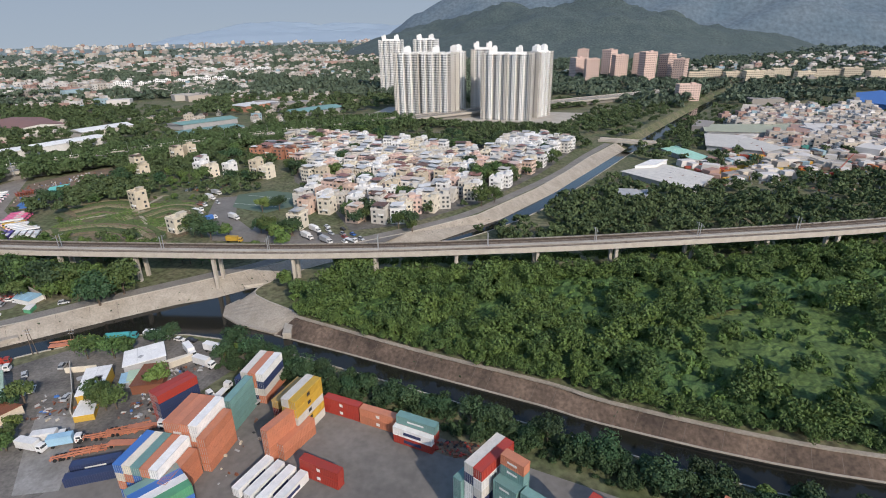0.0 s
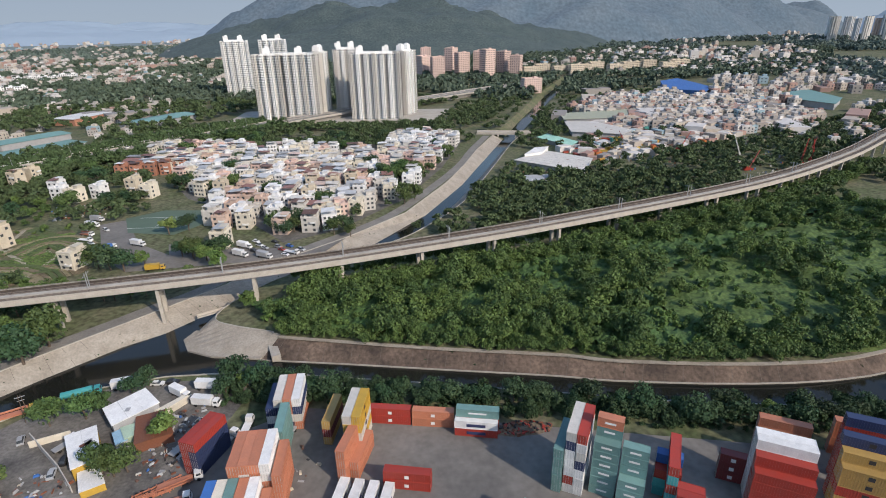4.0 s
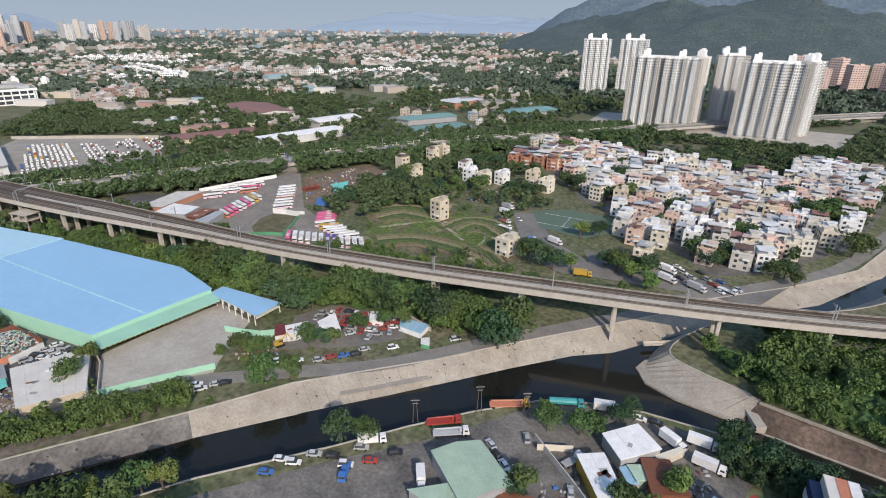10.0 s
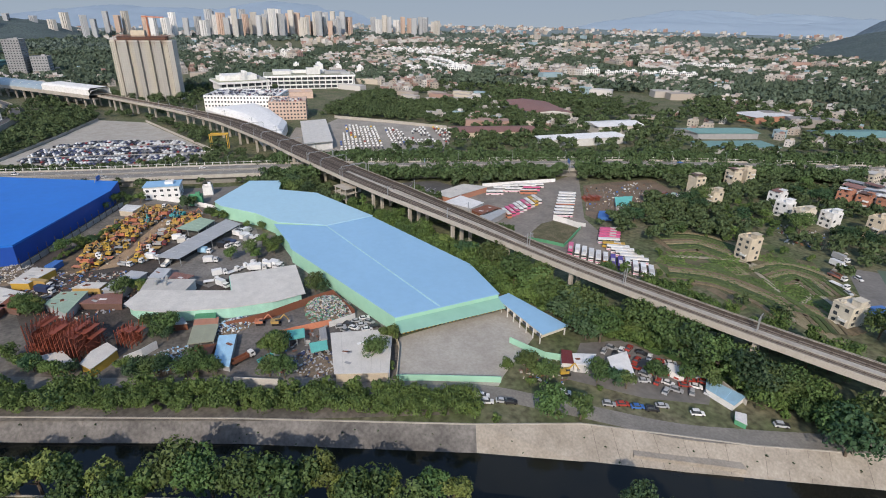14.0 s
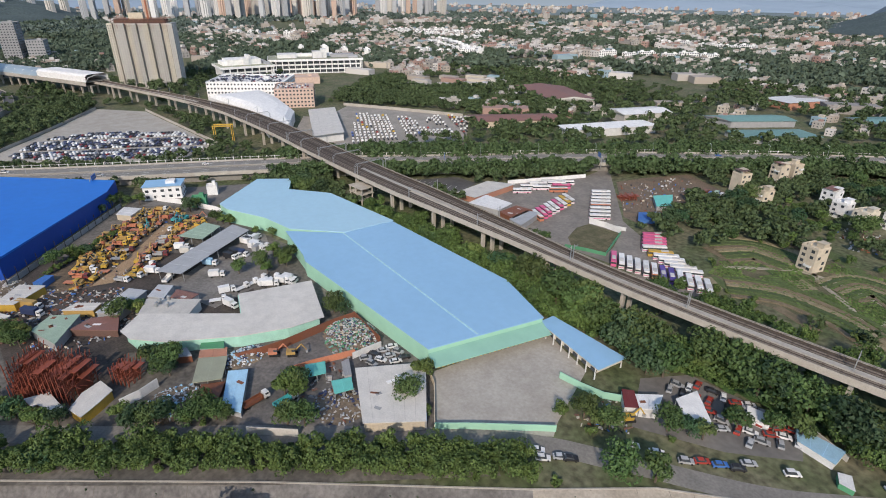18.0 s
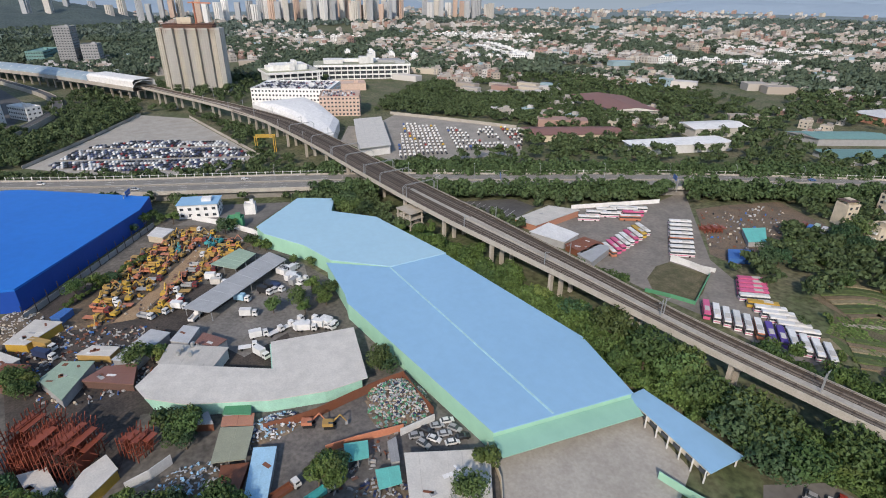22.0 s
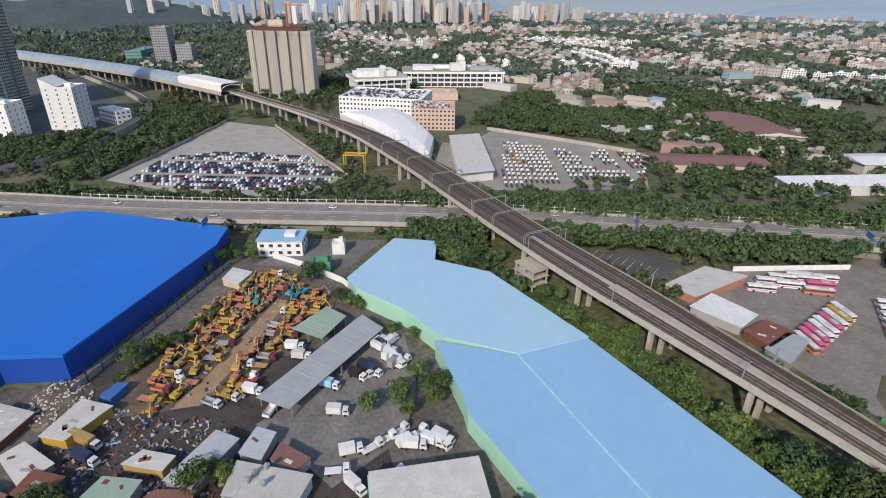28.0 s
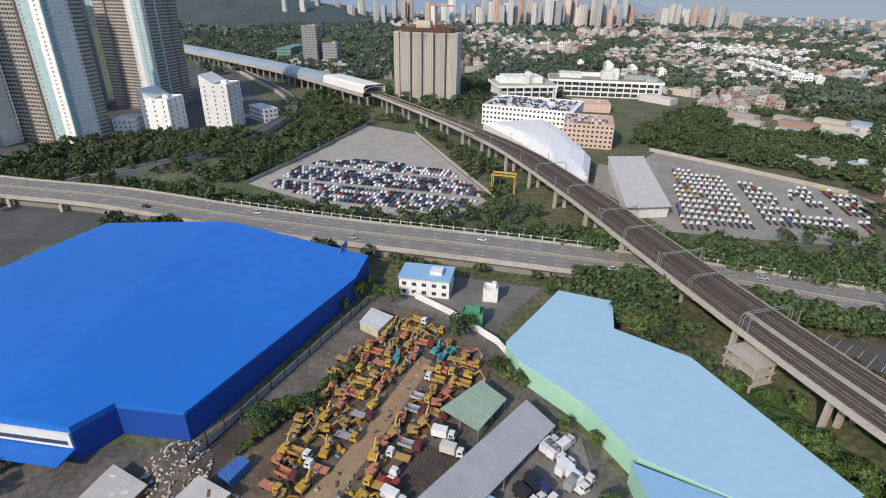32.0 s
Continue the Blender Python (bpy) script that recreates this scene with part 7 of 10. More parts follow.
# riverside road and scrapped cars
for k, (x, y) in enumerate([(-145.8, 97.9), (-142.8, 96.9), (-140.1, 101.1), (-138.0, 102.8), (-117.7, 126.9), (-115.0, 130.3), (-111.3, 133.0), (-107.7, 135.6), (-97.7, 145.2), (-79.0, 160.4), (-124.4, 123.4), (-130.2, 120.1), (-106.6, 139.6)] + [(-78.9, 160.8)]):
    car(x, y, 46 + random.uniform(-6, 6), k, where="beside the riverside road")
lot = [(-137.7, 150.6), (-134.6, 160.8), (-105.0, 164.7), (-100.0, 157.1), (-109.1, 147.3), (-119.8, 146.4)]
parked = []
for _ in range(2500):
    x, y = random.uniform(min(p[0] for p in lot), max(p[0] for p in lot)), random.uniform(min(p[1] for p in lot), max(p[1] for p in lot))
    if len(parked) < 46 and inside(x, y, lot) and all(math.dist((x, y), q) > 3.4 for q in parked):
        parked.append((x, y))
        car(x, y, random.choice((20, 110, 45)) + random.uniform(-8, 8), random.choice((5, 5, 3, 0, 2, 7, 4, 0)), where="in the scrapped car lot")
lot = [(-214.6, 81.1), (-212.6, 94.5), (-197.0, 96.7), (-208.6, 78.5)]
for i in range(9):
    for j in range(5):
        x = min(p[0] for p in lot) + i * 3.9
        y = min(p[1] for p in lot) + j * 3.6
        if inside(x, y, lot):
            car(x, y, random.choice((20, 70, 30)), random.choice((0, 2, 3, 4, 1)), where="crammed behind the white shed")
for k, (x, y) in enumerate([(-98.7, 84.1), (-94.7, 84.6), (-91.5, 89.6), (-86.6, 91.2), (-80.8, 97.3), (-76.0, 94.2), (-99.3, 78.7), (-71.2, 99.9), (-81.3, 90.1)]):
    car(x, y, 25 + random.uniform(-8, 8), k, where="on the southern riverside yard")
# trucks between the sheds
for (x, y), rz, a, b, k in zip([(-329.0, 84.9), (-326.6, 86.0), (-320.7, 85.7), (-316.0, 85.8), (-317.4, 76.2), (-314.5, 77.3), (-314.6, 88.3), (-339.6, 57.2), (-333.1, 58.0), (-327.6, 40.0), (-314.8, 72.1), (-328.0, 89.2)] + [(-326.2, 85.4), (-319.6, 86.2), (-315.8, 86.8), (-315.7, 75.1), (-301.3, 61.3), (-314.2, 62.5), (-327.1, 39.5), (-321.8, 40.1), (-322.6, 33.2), (-321.7, 27.8), (-284.7, 70.2), (-285.6, 74.5), (-281.3, 75.4), (-282.3, 79.4), (-276.8, 83.9), (-310.8, 43.5)] + [(-284.9, 60.1), (-280.0, 54.7), (-272.9, 57.3), (-283.6, 65.7), (-279.0, 76.6), (-278.2, 81.7), (-277.8, 84.9), (-271.6, 67.6)],
                              (120, 120, 120, 125, 30, 30, 120, 60, 55, 140, 30, 120) + (22, 20, 18, 18, 60, 45, 50, 48, 40, 40, 100, 110, 95, 120, 15, 140, 80, 70, 20, 100, 60, 40, 30, 110),
                              ("white",) * 12 + ("white",) * 6 + ("red", "white", "white", "white") + ("white",) * 14, ("white", "white", "white", "grey", "black", "navy", "white", "white", "pale", "white", "black", "white") + ("black", "white", "white", "black", "white", "sky", "red", "white", "mustard", "grey") + ("white",) * 14, ("box", "box", "box", "box", "box", "box", "flat", "box", "box", "flat", "box", "box") + ("box", "box", "box", "box", "box", "box", "flat", "box", "open", "open") + ("flat", "flat", "box", "flat", "box", "open") + ("box", "flat", "box", "flat", "box", "box", "box", "flat")):
    truck(x, y, rz, a, b, k, 7.0, where="parked between the grey sheds")
dig = [(-380.8, 32.7), (-397.8, 50.9), (-403.1, 62.8), (-367.7, 77.1), (-352.7, 62.3), (-338.1, 49.5), (-326.7, 39.8), (-321.0, 34.8), (-327.6, 6.6), (-352.4, 15.9)]
drive = [(-325.9, 14.0), (-336.7, 24.7), (-350.3, 35.2), (-364.5, 45.7), (-380.8, 59.3), (-374.6, 63.3), (-356.9, 51.6), (-339.5, 38.7), (-325.0, 28.5), (-322.9, 26.7)]
spots = []
for _ in range(3000):
    x, y = random.uniform(min(p[0] for p in dig), max(p[0] for p in dig)), random.uniform(min(p[1] for p in dig), max(p[1] for p in dig))
    if len(spots) < 82 and inside(x, y, dig) and not inside(x, y, drive) and all(math.dist((x, y), q) > 4.2 for q in spots):
        spots.append((x, y))
        if random.random() < 0.68:
            digger(x, y, random.choice((140, 140, 320, 60)) + random.uniform(-18, 18), random.choice(("yellow", "mustard", "mustard", "mustard", "orange", "orange", "orange", "mustard", "mustard", "yellow", "turquoise")))
        else:
            truck(x, y, random.choice((50, 55, 235)), random.choice(("yellow", "white", "yellow", "dark_red")), random.choice(("orange", "mustard", "grey")), random.choice(("open", "flat")), 7.0, GZ + 0.12, where="in the excavator yard")
PLANT = bpy.data.materials.new("mixed_plant_paint")
PLANT.use_nodes = True
mn, ml = PLANT.node_tree.nodes, PLANT.node_tree.links
mg, mr = mn.new("ShaderNodeNewGeometry"), mn.new("ShaderNodeValToRGB")
mr.color_ramp.interpolation = "CONSTANT"
mr.color_ramp.elements[0].color = (0.45, 0.25, 0.04, 1)
for p_, c_ in ((0.22, (0.09, 0.06, 0.045, 1)), (0.4, (0.42, 0.13, 0.03, 1)), (0.52, (0.03, 0.03, 0.03, 1)), (0.66, (0.25, 0.24, 0.22, 1)), (0.76, (0.05, 0.2, 0.18, 1)), (0.82, (0.28, 0.05, 0.03, 1)), (0.9, (0.5, 0.33, 0.06, 1))):
    mr.color_ramp.elements.new(p_).color = c_
ml.new(mg.outputs["Random Per Island"], mr.inputs[0])
ml.new(mr.outputs[0], mn["Principled BSDF"].inputs["Base Color"])
mn["Principled BSDF"].inputs["Roughness"].default_value = 0.6
booms, lumps = [], []
for _ in range(900):
    x, y = random.uniform(-410, -318), random.uniform(-8, 80)
    if inside(x, y, dig) and not inside(x, y, drive):
        (booms if random.random() < 0.4 else lumps).append((x, y, GZ + 0.1, random.uniform(0, 360), random.uniform(0.5, 1.1)))


def many(name, spots, base, material, label, category):
    """Many alike small solids joined into one field."""
    verts = np.array(base.v, float)
    faces = base.f
    n = len(verts)
    v_all, f_all = [], []
    for i, (x, y, z, rz, sc) in enumerate(spots):
        c, s = math.cos(radians(rz)) * sc, math.sin(radians(rz)) * sc
        v = verts @ np.array([[c, s, 0], [-s, c, 0], [0, 0, sc]]) + (x, y, z)
        v_all += [tuple(r) for r in v.tolist()]
        f_all += [tuple(q + i * n for q in f) for f in faces]
    sh = Shape()
    sh.v, sh.f = v_all, f_all
    return tagged(new(name, sh.mesh(name, material)), label, category, kind="stuff")


many("machine_booms", booms, Shape().tube((-2.4, 0, 0.3), (0, 0, 1.6), 0.22, 0.3, 5, cap=True).tube((0, 0, 1.6), (2.2, 0, 0.6), 0.28, 0.18, 5, cap=True), PLANT, "dismantled excavator booms in yellow, orange and rust", "machine parts")
many("machine_parts", lumps, Shape().box(0, 0, 0, 1.9, 1.1, 0.9, 0, 0, 0.8).box(1.5, 0.8, 0, 0.9, 0.9, 0.6, 30), PLANT, "loose cabs, buckets and counterweights on the ground", "machine parts")
for (x, y), c in zip([(-232.2, 58.3), (-228.3, 63.2)] + [(-136.7, 128.4)], ("orange", "mustard", "yellow")):
    digger(x, y, 60, c, "at the scrap heap")
truck(-212.9, 43.9, 100, "white", "rust", "open", 9.0, where="on the scrap yard drive")
truck(-207.2, 51.1, 100, "white", "turquoise", "open", 8.0, where="on the scrap yard drive")
for k, (x, y) in enumerate([(-221.8, 338.8), (-217.8, 337.1), (-216.5, 341.7), (-212.3, 340.4), (-209.2, 340.2)]):
    truck(x, y, 100, "blue" if k % 4 else "red", ("rust", "blue", "sage", "white", "navy")[k], "box", 8.0, where="by the cream houses")
truck(-320.6, -5.3, 40, "white", "mustard", "box", 11.0, where="in the scrap quarter")
truck(-313.4, -4.8, 40, "white", "navy", "box", 9.0, where="in the scrap quarter")
# coaches
W, PK, YL, PU, OR = ("white", "white"), ("pink", "pink"), ("yellow", "yellow"), ("purple", "purple"), ("orange", "white")
for (x, y), k in zip([(-294.3, 247.9), (-296.8, 257.2), (-290.8, 262.2), (-296.5, 265.3), (-294.5, 274.6), (-281.6, 267.7), (-284.9, 274.4), (-289.9, 275.6), (-287.9, 281.9)], (W, W, W, W, W, OR, PK, W, W)):
    bus(x, y, 52, k)
a, b = [(-260.7, 224.9), (-267.4, 259.8)]
for q, k in enumerate((OR, PK, PK, W, W, PK, W, YL, W)):
    bus(a[0] + (b[0] - a[0]) * q / 8, a[1] + (b[1] - a[1]) * q / 8, -22, k)
a, b = [(-238.1, 251.3), (-261.7, 284.7)]
for q in range(8):
    bus(a[0] + (b[0] - a[0]) * q / 7, a[1] + (b[1] - a[1]) * q / 7, 48, (W, W, W, OR, W, W, W, W)[q])
a, b = [(-196.3, 238.6), (-204.8, 252.2)]
for q in range(5):
    bus(a[0] + (b[0] - a[0]) * q / 4, a[1] + (b[1] - a[1]) * q / 4, 46, (W, PK, PK, PK, PK)[q])
a, b = [(-172.6, 228.1), (-191.3, 235.8)]
for q in range(6):
    bus(a[0] + (b[0] - a[0]) * q / 5, a[1] + (b[1] - a[1]) * q / 5, 40, (W, W, W, W, W, YL)[q])
a, b = [(-160.7, 222.1), (-202.2, 213.4)]
for q in range(12):
    bus(a[0] + (b[0] - a[0]) * q / 11, a[1] + (b[1] - a[1]) * q / 11, -55, (W, W, W, W, PU, PU, OR, W, W, W, W, PK)[q])
# lorries by the village
for (x, y), rz, a, b, k in zip([(-109.8, 316.2), (-107.6, 305.7), (-103.7, 291.1), (-100.2, 282.1), (-81.0, 266.5), (-68.0, 271.8), (-36.5, 260.0), (-9.5, 260.8), (-9.1, 249.9), (3.8, 246.1), (-46.2, 237.8), (16.6, 250.0)], (-20, -20, -20, -20, 60, -25, 60, -30, -30, -30, 8, -30), ("white",) * 10 + ("yellow", "white"), ("grey", "white", "orange", "white", "blue", "white", "white", "white", "white", "grey", "yellow", "white"), ("box", "box", "crane", "flat", "box", "box", "flat", "box", "box", "box", "box", "flat")):
    truck(x, y, rz, a, b, k, 9.0, where="in the lorry park by the village")
for k, (x, y) in enumerate([(-5.3, 268.3), (-2.1, 262.4), (1.5, 258.2), (5.3, 266.1), (8.3, 258.8), (11.1, 254.6), (14.1, 259.2), (-3.4, 254.8), (1.0, 249.5), (21.1, 253.3), (13.8, 247.8), (-96.4, 297.7), (-94.8, 277.3), (-92.1, 262.5)]):
    car(x, y, -35, k, where="in the lorry park by the village")
for k, (x, y, h) in enumerate(along(HWY, 61)):
    if -560 < x < -150:
        car(x - math.sin(radians(h)) * (-7 if k % 2 else 7), y + math.cos(radians(h)) * (-7 if k % 2 else 7), h, k, HZ + 0.02, where="on the highway")

lot = [(-583.3, -7.7), (-621.7, 31.5), (-621.5, 64.4), (-583.6, 122.1), (-525.5, 131.2), (-503.4, 99.7), (-527.2, 44.4)]
mini = Shape()
mini.v = [(-2.1, -0.85, 0.3), (2.1, -0.85, 0.3), (2.1, 0.85, 0.3), (-2.1, 0.85, 0.3), (-2.1, -0.85, 0.95), (2.1, -0.85, 0.8), (2.1, 0.85, 0.8), (-2.1, 0.85, 0.95), (-1.3, -0.65, 1.45), (0.5, -0.65, 1.45), (0.5, 0.65, 1.45), (-1.3, 0.65, 1.45), (1.1, -0.8, 0.9), (1.1, 0.8, 0.9)]
mini.f = [(0, 1, 5, 12, 4), (1, 2, 6, 5), (2, 3, 7, 13, 6), (3, 0, 4, 7), (5, 6, 13, 12), (12, 13, 10, 9), (8, 9, 10, 11), (4, 12, 9, 8), (7, 11, 10, 13), (4, 8, 11, 7)]
spots = []
ux, uy = math.cos(radians(62)), math.sin(radians(62))
for i in range(-40, 60):
    for j in range(-30, 40):
        x, y = -455 + i * 2.7 * ux - j * 5.4 * uy, 60 + i * 2.7 * uy + j * 5.4 * ux
        if inside(x, y, lot) and j % 6 != 5 and random.random() < 0.95:
            spots.append((x, y, GZ + 0.06, 152 + random.uniform(-3, 3), 1.0))
mixed = bpy.data.materials.new("mixed_car_paint")
mixed.use_nodes = True
mn, ml = mixed.node_tree.nodes, mixed.node_tree.links
mg, mr = mn.new("ShaderNodeNewGeometry"), mn.new("ShaderNodeValToRGB")
mr.color_ramp.interpolation = "CONSTANT"
mr.color_ramp.elements[0].color = (0.55, 0.55, 0.55, 1)
for p_, c_ in ((0.25, (0.02, 0.02, 0.025, 1)), (0.48, (0.16, 0.16, 0.17, 1)), (0.64, (0.7, 0.7, 0.68, 1)), (0.78, (0.05, 0.06, 0.12, 1)), (0.95, (0.22, 0.03, 0.03, 1))):
    mr.color_ramp.elements.new(p_).color = c_
ml.new(mg.outputs["Random Per Island"], mr.inputs[0])
ml.new(mr.outputs[0], mn["Principled BSDF"].inputs["Base Color"])
mn["Principled BSDF"].inputs["Roughness"].default_value = 0.35
many("stored_cars", spots, mini, mixed, "packed rows of stored cars in many colours", "cars")
lot = [(-555.8, 283.2), (-511.6, 312.9), (-506.4, 339.9), (-473.9, 364.4), (-420.8, 309.9), (-449.0, 283.9), (-448.7, 246.6), (-461.9, 221.0)]
spots = []
for i in range(-30, 40):
    for j in range(-20, 30):
        x, y = -420 + i * 3.6 * ux - j * 9.5 * uy, 280 + i * 3.6 * uy + j * 9.5 * ux
        if inside(x, y, lot) and random.random() < 0.96 and (i % 14) not in (6, 7) and noise.noise(Vector((x * 0.02, y * 0.02, 9))) > -0.28:
            spots.append((x, y, GZ + 0.06, 152 + random.uniform(-6, 6), random.uniform(0.9, 1.1)))
lorry_m = bpy.data.materials.new("mixed_lorry_paint")
lorry_m.use_nodes = True
mn, ml = lorry_m.node_tree.nodes, lorry_m.node_tree.links
mg, mr = mn.new("ShaderNodeNewGeometry"), mn.new("ShaderNodeValToRGB")
mr.color_ramp.interpolation = "CONSTANT"
mr.color_ramp.elements[0].color = (0.7, 0.7, 0.68, 1)
for p_, c_ in ((0.84, (0.55, 0.36, 0.05, 1)), (0.88, (0.3, 0.05, 0.04, 1)), (0.91, (0.07, 0.12, 0.3, 1)), (0.93, (0.6, 0.6, 0.58, 1))):
    mr.color_ramp.elements.new(p_).color = c_
ml.new(mg.outputs["Random Per Island"], mr.inputs[0])
ml.new(mr.outputs[0], mn["Principled BSDF"].inputs["Base Color"])
mn["Principled BSDF"].inputs["Roughness"].default_value = 0.4
many("stored_chassis", spots, Shape().box(-1.2, 0, 0.5, 6.6, 1.3, 0.6), paint("black"), "rows of black lorry frames in a lot", "lorries")
many("stored_lorries", spots, Shape().box(2.9, 0, 0.6, 1.5, 1.9, 1.7, 0, 0, 0.9), lorry_m, "rows of white, yellow and red lorry cabs in a lot", "lorries")

# cars on the open decks of the car parks
deck = []
for cx, cy, sx, sy, h, rz in ((-722, 243, 80, 54, 18, 54), (-640, 258, 36, 36, 19, 62)):
    c, s = math.cos(radians(rz)), math.sin(radians(rz))
    for i in range(int(sx / 2.8)):
        for j in range(int(sy / 6.5)):
            if random.random() < 0.75:
                u, v = -sx / 2 + (i + 0.5) * 2.8, -sy / 2 + (j + 0.5) * 6.5
                deck.append((cx + u * c - v * s, cy + u * s + v * c, GZ + h + 0.05, rz + 90, 1.0))
many("deck_cars", deck, mini, mixed, "rows of cars parked on the roof decks", "cars")

# Scrap, frames and clutter ---------------------------------------------------------------------------------------
random.seed(9)
JUNK = ["rust", "grey", "umber", "black", "blue", "rust", "silver", "tan", "grey", "umber", "pale"]


def heap(name, x, y, rx, ry, h, cols, label, n=140):
    """A mound of scrap: an uneven body covered with tumbled pieces."""
    root = thing(name, label, "scrap heap", pose(x, y, GZ))
    s = Shape()
    m = 14
    for j in range(m + 1):
        for i in range(m + 1):
            u, v = i / m * 2 - 1, j / m * 2 - 1
            e = max(0, 1 - u * u - v * v) ** 0.7
            s.v.append((u * rx, v * ry, h * e * (0.8 + 0.5 * noise.noise(Vector((u * 2 + x, v * 2, 0)))) - 0.05))
    for j in range(m):
        for i in range(m):
            a = j * (m + 1) + i
            s.f.append((a, a + 1, a + m + 2, a + m + 1))
    part("mound", s.mesh("mound", dirt), root)
    for c in cols:
        q = Shape()
        for _ in range(n // len(cols)):
            u, t = math.sqrt(random.random()), random.uniform(0, 6.283)
            zz = h * max(0, 1 - u * u) ** 0.7 * 0.85
            q.box(u * math.cos(t) * rx, u * math.sin(t) * ry, zz, random.uniform(0.3, 1.3), random.uniform(0.25, 0.7), random.uniform(0.15, 0.5), random.uniform(0, 180), taper=random.uniform(0.5, 1))
        part("scrap_pieces", q.mesh("scrap_pieces", paint(c)), root, kind="stuff")


heap("scrap_heap", -226.5, 85.4, 11, 9, 4.0, ["teal", "grey", "silver", "tan", "umber", "navy", "pale", "green"], "tall heap of mixed coloured scrap", 760)
heap("scrap_heap", -222.6, 78.4, 8, 4, 1.5, ["green", "teal", "grey"], "low heap of green netting and scrap", 110)
heap("scrap_heap", -237.4, 49.1, 5, 9, 2.4, ["sky", "silver", "white", "navy"], "heap of crushed blue and silver metal", 240)
heap("scrap_heap", -228.1, 24.3, 8, 10, 2.2, ["silver", "grey", "sky"], "heap of grey metal tubes", 200)
heap("scrap_heap", -196.1, 63.6, 9, 8, 1.0, ["navy", "silver", "grey"], "scattered blue and grey metal on the yard", 150)
heap("scrap_heap", 104.5, 110.3, 9, 3, 1.2, ["rust", "red", "black"], "rusty wreckage by the hedge", 120)
heap("rubble_heap", -342.8, -13.9, 12, 9, 1.6, ["pale", "tan", "grey"], "heap of pale building rubble", 180)


def litter(area, n, name, label, zmax=1.6, z=GZ + 0.05):
    """Scattered small clutter of many colours in a yard."""
    xs, ys = [p[0] for p in area], [p[1] for p in area]
    groups = {c: Shape() for c in JUNK}
    for _ in range(n):
        x, y = random.uniform(min(xs), max(xs)), random.uniform(min(ys), max(ys))
        if inside(x, y, area):
            groups[random.choice(JUNK)].box(x, y, z, random.uniform(0.2, 1.9), random.uniform(0.15, 0.8), random.uniform(0.1, zmax * 0.45), random.uniform(0, 180), taper=random.uniform(0.5, 1.0))
    root = thing(name, label, "clutter", kind="stuff")
    for c, s in groups.items():
        if s.f:
            part("junk", s.mesh("junk", paint(c)), root)


litter(west_area, 1300, "yard_clutter", "drums, sheets and parts strewn between the sheds")
litter(dig, 420, "yard_clutter", "machine parts and buckets strewn on the earth")
litter([(-217.1, 58.1), (-215.6, 80.7), (-184.0, 63.5), (-197.6, 49.1)], 150, "yard_clutter", "crates and parts strewn on the yard")
litter([(-156.1, 122.9), (-142.8, 133.4), (-132.5, 124.4), (-144.8, 114.5)], 120, "yard_clutter", "crates and scaffolds strewn by the road")
litter([(-2.8, 126.4), (9.2, 132.4), (11.3, 104.6), (-0.3, 101.8)], 200, "yard_clutter", "parts and timber strewn round the repair shops")
litter([(-31.3, 108.6), (-15.2, 104.2), (-14.4, 97.2), (-28.5, 96.0)], 60, "yard_clutter", "sacks and parts strewn at the repair shops")
litter([(35.9, 99.9), (40.7, 112.8), (47.5, 109.2), (51.3, 87.1), (42.9, 85.3)], 28, "yard_clutter", "parts strewn between the container lanes")
litter([(230.9, 484.5), (341.2, 500.4), (459.3, 485.2), (356.1, 348.5), (252.7, 370.0), (209.6, 407.5)], 900, "crane_yard_clutter", "machines and parts in the yards beyond the viaduct", 4.0)
litter([(163.6, 405.7), (193.6, 393.7), (173.4, 334.0), (147.3, 344.2)], 160, "yard_clutter", "blue tarpaulins and crates by the canal", 2.5)
litter([(-267.2, 312.5), (-259.9, 331.8), (-244.4, 364.2), (-230.5, 340.4), (-213.9, 281.9), (-234.8, 271.0)], 330, "yard_clutter", "machines and sheets strewn by the coach park", 2.5)
litter([(-152.3, 345.5), (-119.2, 354.9), (-106.3, 325.1), (-137.2, 316.8)], 160, "yard_clutter", "yellow machines and parts by the houses", 2.5)
# rust-red formwork frames
def frames(x, y, sx, sy, sz, rz):
    root = thing("steel_frames", "stacked rust-red steel formwork frames in the scrap yard", "steel frames", pose(x, y, GZ, 0, 0, rz))
    for k in range(int(sx / 1.6)):
        s = Shape()
        xk = -sx / 2 + k * 1.6
        h = sz * random.uniform(0.6, 1.0)
        for q in range(int(sy / 2.0)):
            s.box(xk, -sy / 2 + q * 2.0, 0, 0.22, 0.22, h)
        for zz in range(1, int(h / 1.5)):
            s.box(xk, 0, zz * 1.5, 0.2, sy, 0.16)
        for q in range(3):
            s.tube((xk, -sy / 2 + q * sy / 3, 0), (xk, -sy / 2 + (q + 1) * sy / 3, h), 0.12, n=4)
        if k % 3 == 0:
            s.box(xk + 0.5, random.uniform(-3, 3), h * 0.1, 0.14, sy * 0.4, h * 0.55)
        s.box(xk + 1.1, random.uniform(-2, 2), h * 0.8, 2.0, sy * 0.5, 0.2)
        for q in range(int(sy / 2.4)):
            s.tube((xk, -sy / 2 + q * 2.4, h * random.uniform(0.3, 0.9)), (xk + 2.2, -sy / 2 + q * 2.4 + 1, h * random.uniform(0.3, 0.95)), 0.1, n=4)
        part("frame_panel", s.mesh("frame_panel", paint("oxide")), root)


frames(-257.8, -1.4, 22, 14, 13.0, 42)
frames(-248.3, 16.7, 9, 7, 8.5, 35)
frames(-247.7, 293.2, 12, 8, 3.5, 60)
frames(-259.8, -9.3, 8, 7, 5.5, 42)
# boundary walls and hoardings


